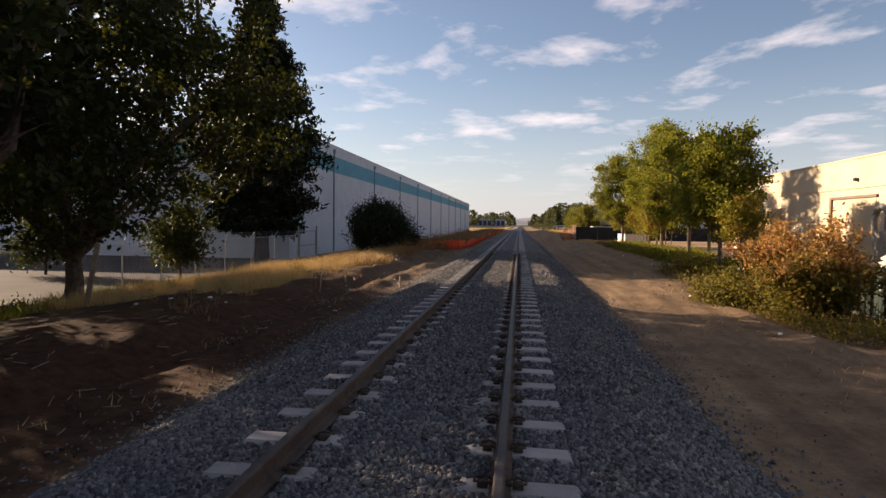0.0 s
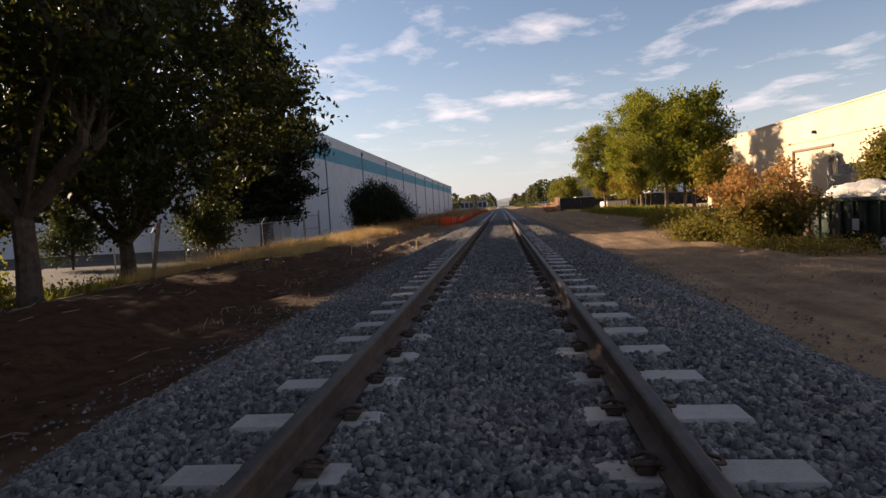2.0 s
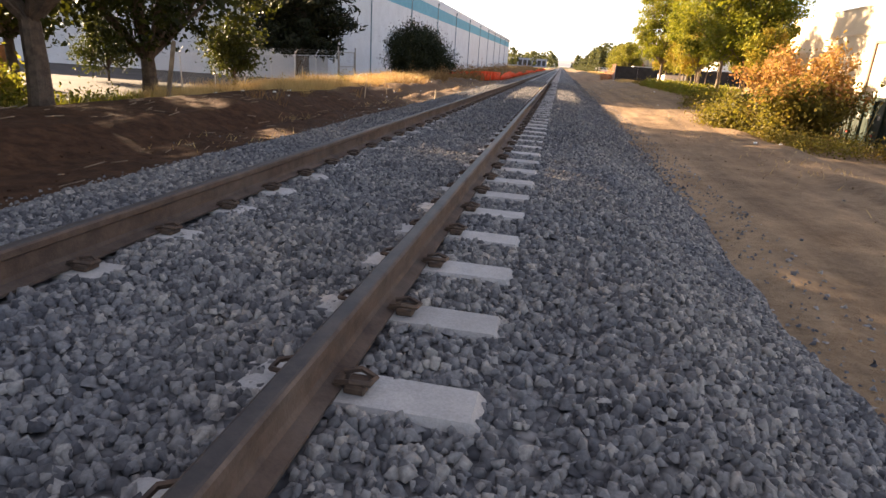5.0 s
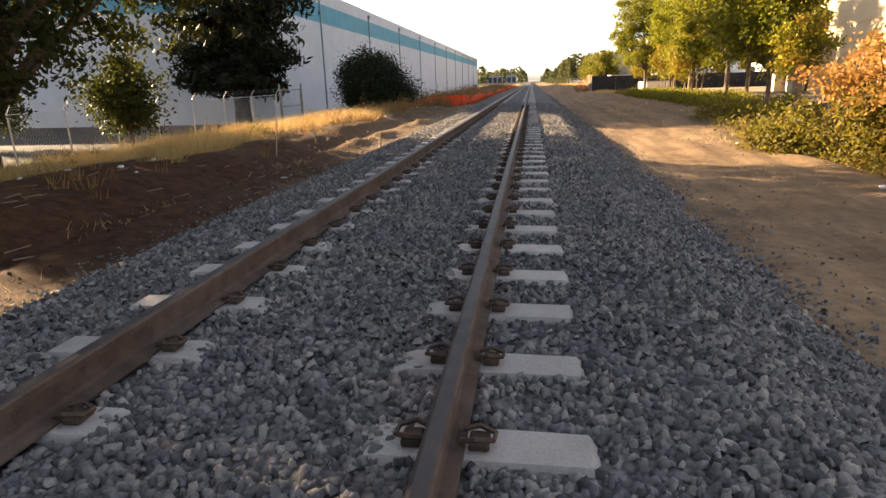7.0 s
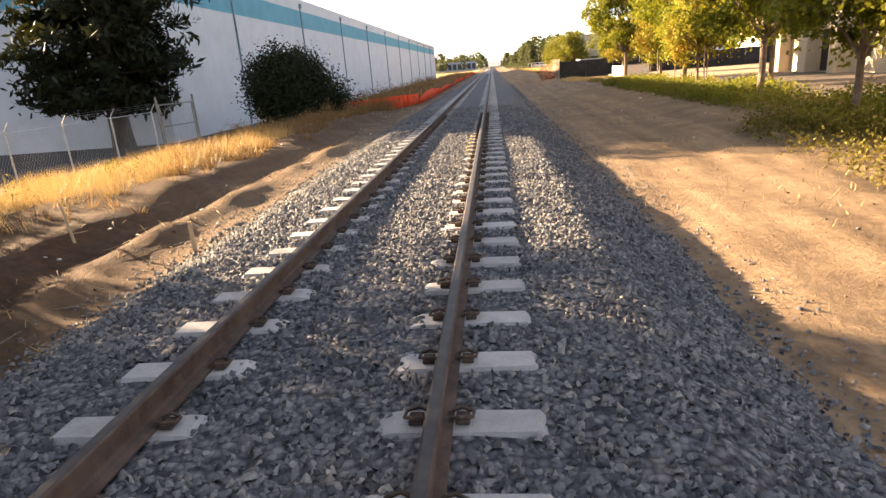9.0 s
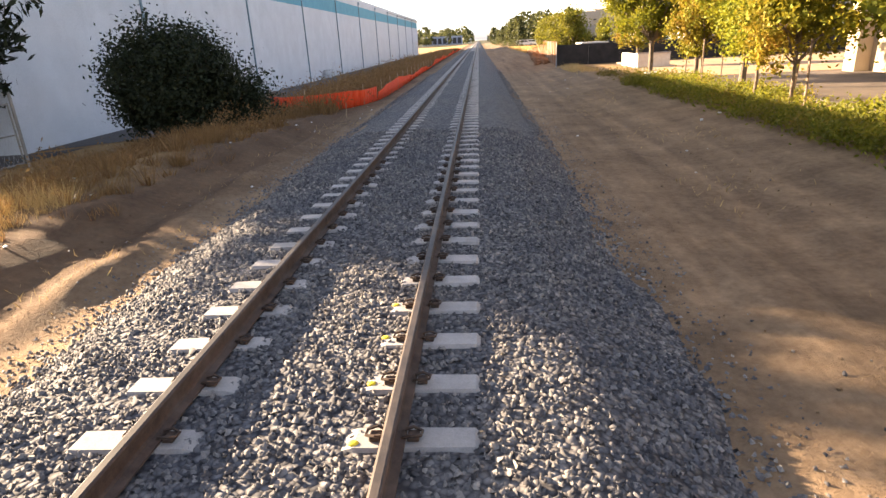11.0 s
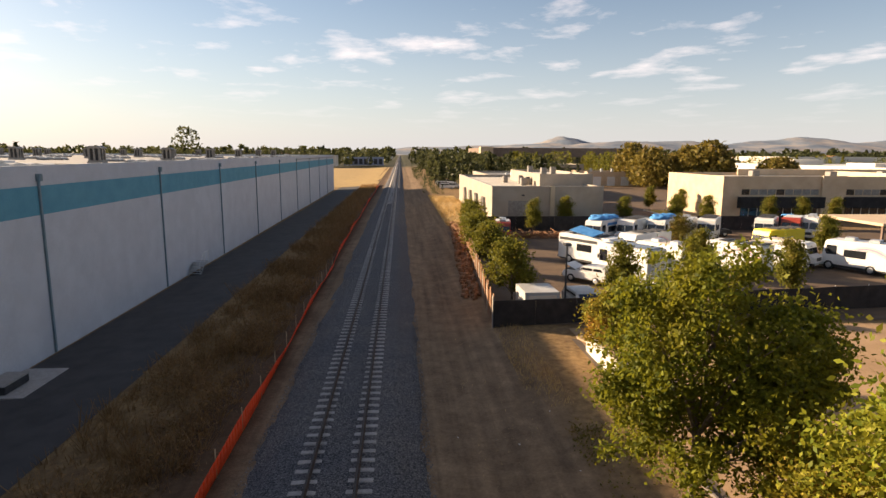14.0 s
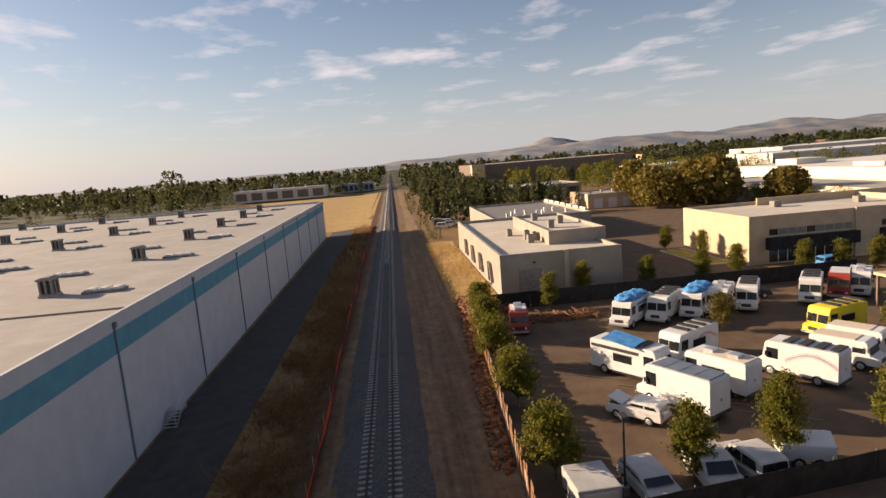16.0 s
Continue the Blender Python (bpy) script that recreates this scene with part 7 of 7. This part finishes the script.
for k in range(46):
    x, y = rs.uniform(-500, 900), rs.uniform(560, 1500)
    if -15 < x < 25:
        continue
    w, d, h = rs.uniform(15, 60), rs.uniform(12, 30), rs.uniform(4, 9)
    bm = bmesh.new()
    prism(bm, [(-w / 2, -0.5), (w / 2, -0.5), (w / 2, h), (0, h + (2.5 if k % 3 else 0.3)), (-w / 2, h)], "y", -d / 2, d / 2)
    t = thing("distant_house", pose(x, y, -0.1), "pale distant building among the town's trees", "building", "distant buildings")
    part("walls", bm, (M_FARWALL, M_TAN, M_BEIGE, M_WHITE)[k % 4], t)
    part("roof", prism(bmesh.new(), [(-w / 2 - 0.4, h + 0.02), (0, h + (2.55 if k % 3 else 0.35)), (w / 2 + 0.4, h + 0.02), (w / 2 + 0.4, h + 0.3), (0, h + (2.9 if k % 3 else 0.7)), (-w / 2 - 0.4, h + 0.3)], "y", -d / 2 - 0.4, d / 2 + 0.4), (M_ROOF, M_BROWNWALL, M_FENCEWOOD)[k % 3], t)

# ---- woods and hills ----
def wood(name, spots, heights, label, per=120, size=0.5, seed=5, material=None, slim=0.36):
    """A far wood: each tree a ragged, tapering heap of leaf clumps."""
    r2 = np.random.default_rng(seed)
    n = len(spots)
    c = np.repeat(spots, per, 0)
    h = np.repeat(heights, per)
    kind = np.repeat(r2.uniform(0, 1, n), per)
    f = r2.uniform(0.08, 1.0, n * per)
    prof = np.where(kind < 0.35, 1.05 * (1 - f) + 0.08, np.sqrt(np.clip(1 - (2 * f - 1.05) ** 2, 0.02, 1)))
    r = h * np.where(kind < 0.35, 0.20, slim) * prof * np.sqrt(r2.uniform(0.15, 1.0, n * per))
    a = r2.uniform(0, 6.28, n * per)
    c = np.stack([c[:, 0] + r * np.cos(a), c[:, 1] + r * np.sin(a), -0.3 + h * f], -1)
    sz = (h / 9.0)[:, None, None]
    q = leaf_quads(r2, c, 1, np.full((len(c), 3), 0.12), size)
    q = c[:, None] + (q - c[:, None]) * sz
    return tagged(new(name, quads_mesh(name, q, material or M_FARLEAF)), label, "woods", kind="stuff")


def spots_in(n, x0, x1, y0, y1, keep=lambda x, y: x > -1e9):
    x, y = rs.uniform(x0, x1, n), rs.uniform(y0, y1, n)
    k = keep(x, y)
    return np.stack([x[k], y[k]], -1)


s = spots_in(1000, -520, 620, 500, 800, lambda x, y: (np.abs(x - 2) > 10))
wood("far_woods", s, rs.uniform(7, 15, len(s)), "dark belt of mixed trees across the town", 75, 1.1, 6)
s = spots_in(1100, -1100, 1500, 780, 1700, lambda x, y: np.abs(x - 2) > 12)
wood("far_woods", s, rs.uniform(8, 20, len(s)), "dark distant woods spread over the plain", 45, 1.7, 7)
s = spots_in(110, 14, 52, 215, 430, lambda x, y: x - 14 > 0)
wood("track_side_woods", s, rs.uniform(6, 11, len(s)), "dark green trees beside the railway past the low buildings", 260, 0.6, 8)
s = spots_in(26, 76, 101, 203, 236)
wood("eucalyptus_grove", s, rs.uniform(8, 14.5, len(s)), "tall olive green grove of trees", 620, 0.55, 9, M_LEAF_GUM, 0.46)
s = spots_in(22, 103, 111, 176, 240)
wood("town_trees", s, rs.uniform(3, 5.5, len(s)), "green trees at the back of the office yards", 300, 0.36, 16, M_LEAF_LOT, 0.42)
s = spots_in(16, 40, 62, 206, 262)
wood("town_trees", s, rs.uniform(4, 9, len(s)), "dark green trees beyond the access road", 300, 0.36, 17)
s = spots_in(80, 140, 330, 282, 345)
wood("town_trees", s, rs.uniform(6, 11, len(s)), "green street trees along the white warehouses", 200, 0.4, 15, M_LEAF_LOT, 0.4)
s = spots_in(60, 55, 165, 310, 425)
wood("town_trees", s, rs.uniform(8, 12, len(s)), "green trees before the brown hall", 260, 0.45, 10, M_LEAF_LOT, 0.4)
s = spots_in(90, 100, 360, 330, 520)
wood("town_trees", s, rs.uniform(5, 9, len(s)), "green street trees between the buildings", 200, 0.4, 11)
s = spots_in(70, -200, -18, 380, 475, lambda x, y: (x < -95))
wood("town_trees", s, rs.uniform(6, 13, len(s)), "green trees beyond the warehouse roof", 200, 0.45, 12)
s = np.array([[-132.0, 420.0]])
wood("tall_tree", s, np.array([25.0]), "single tall tree rising over the roof line", 500, 0.45, 13)
wood("round_tree", np.array([[108.5, 196.0]]), np.array([9.6]), "broad rounded olive green tree behind the office", 3200, 0.5, 18, M_LEAF_GUM, 0.62)
x, y = rs.uniform(8.0, 13.0, 70), rs.uniform(182, 400, 70)
wood("track_side_scrub", np.stack([x, y], -1), rs.uniform(1.2, 3.0, 70), "low scrub along the railway", 120, 0.5, 14)
for k in range(9):
    car(pose(15.5 + (k % 2) * 2.4, 205.0 + 3.0 * k, -0.08, 0, 0, 78), "pale car parked in a row beside the railway", (M_WHITE, M_SILVER, M_DARK)[k % 3], 4.4, group="cars beside the railway")


def hills(name, y, reach, height, seed, label, x0=-4300, x1=4300):
    """A range of hills: spurs and gullies from layered noise, rising from the plain to a crest."""
    n, rows = 360, 16
    xs = np.linspace(x0, x1, n)
    v = []
    for j in range(rows):
        f = j / (rows - 1)
        rise = math.sin(min(f * 1.45, 1.0) * math.pi / 2) * (1 if f < 0.7 else 1 - 2.2 * (f - 0.7))
        for x in xs:
            k = noise.fractal(Vector((x / 520.0, f * reach / 520.0, seed)), 1.0, 2.0, 5)
            h = float(height(x)) * rise * (1 + 0.42 * k)
            v.append((x, y + reach * f, -3 + max(h, -2.0)))
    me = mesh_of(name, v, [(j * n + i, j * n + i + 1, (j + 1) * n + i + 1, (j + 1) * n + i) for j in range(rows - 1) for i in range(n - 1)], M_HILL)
    me.shade_smooth()
    return tagged(new(name, me), label, "hills", kind="structure")


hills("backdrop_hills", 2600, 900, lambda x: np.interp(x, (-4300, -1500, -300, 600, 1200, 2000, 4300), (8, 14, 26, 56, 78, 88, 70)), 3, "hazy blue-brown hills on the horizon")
hills("backdrop_mountain", 3700, 800, lambda x: np.interp(x, (-4300, 500, 900, 1150, 1300, 1500, 1800, 4300), (6, 30, 70, 128, 126, 90, 60, 40)), 9, "mountain tinted pale blue for haze behind the hills")
LOOSE = "loose grey crushed stones lying on the track bed"
stones("loose_ballast", -2.75, 2.95, -5.0, 5.0, 98000, 0.034, LOOSE, True)
stones("loose_ballast", -2.75, 2.95, 5.0, 13.0, 52000, 0.034, LOOSE)
stones("loose_ballast", -2.75, 2.95, 13.0, 37.0, 84000, 0.034, LOOSE)
for x0, x1 in ((-3.5, -2.6), (2.75, 3.7)):
    stones("strayed_stones", x0, x1, -5.0, 45.0, 3600, 0.024, "grey stones strayed from the ballast onto the dirt")
for x0, x1 in ((-3.1, -2.7), (2.8, 3.22)):
    stones("strayed_stones", x0, x1, 4.0, 75.0, 6500, 0.034, "grey stones spilled along the foot of the ballast")
for k in range(270):
    y = TIE_START + TIE_STEP * k
    ob = part("tie", ME_TIE, M_CONCRETE, track, at=pose(0.004 * math.sin(7.3 * k), y, 0.0, 0, 0, 0.35 * math.sin(3.1 * k)))
    if 3 <= k < 70:
        for s in (-1, 1):
            for d in (-1, 1):
                part("rail_clip", ME_CLIP, M_CLIP, track, at=pose(s * 0.755 + d * 0.115, y, 0.008, 0, 0, 0 if d > 0 else 180))
for k in range(53, 59):
    y = TIE_START + TIE_STEP * k
    part("paint_mark", lump(0.035, 0.03, 0.012, k, 8), M_PAINT, track, "dab of yellow paint", pose(0.755 - 0.245, y + 0.05 * math.sin(5 * k), 0.004))
far_tie = []
for k in range(270, 1100):
    y = TIE_START + TIE_STEP * k
    far_tie.append([[-1.27, y - 0.12, -0.2], [1.27, y - 0.12, -0.2], [1.27, y + 0.12, -0.2], [-1.27, y + 0.12, -0.2], [-1.27, y - 0.11, 0.006], [1.27, y - 0.11, 0.006], [1.27, y + 0.11, 0.006], [-1.27, y + 0.11, 0.006]])
tagged(part("far_tie", blocks_mesh("far_tie", far_tie, M_CONCRETE), M_CONCRETE, track), kind="stuff")
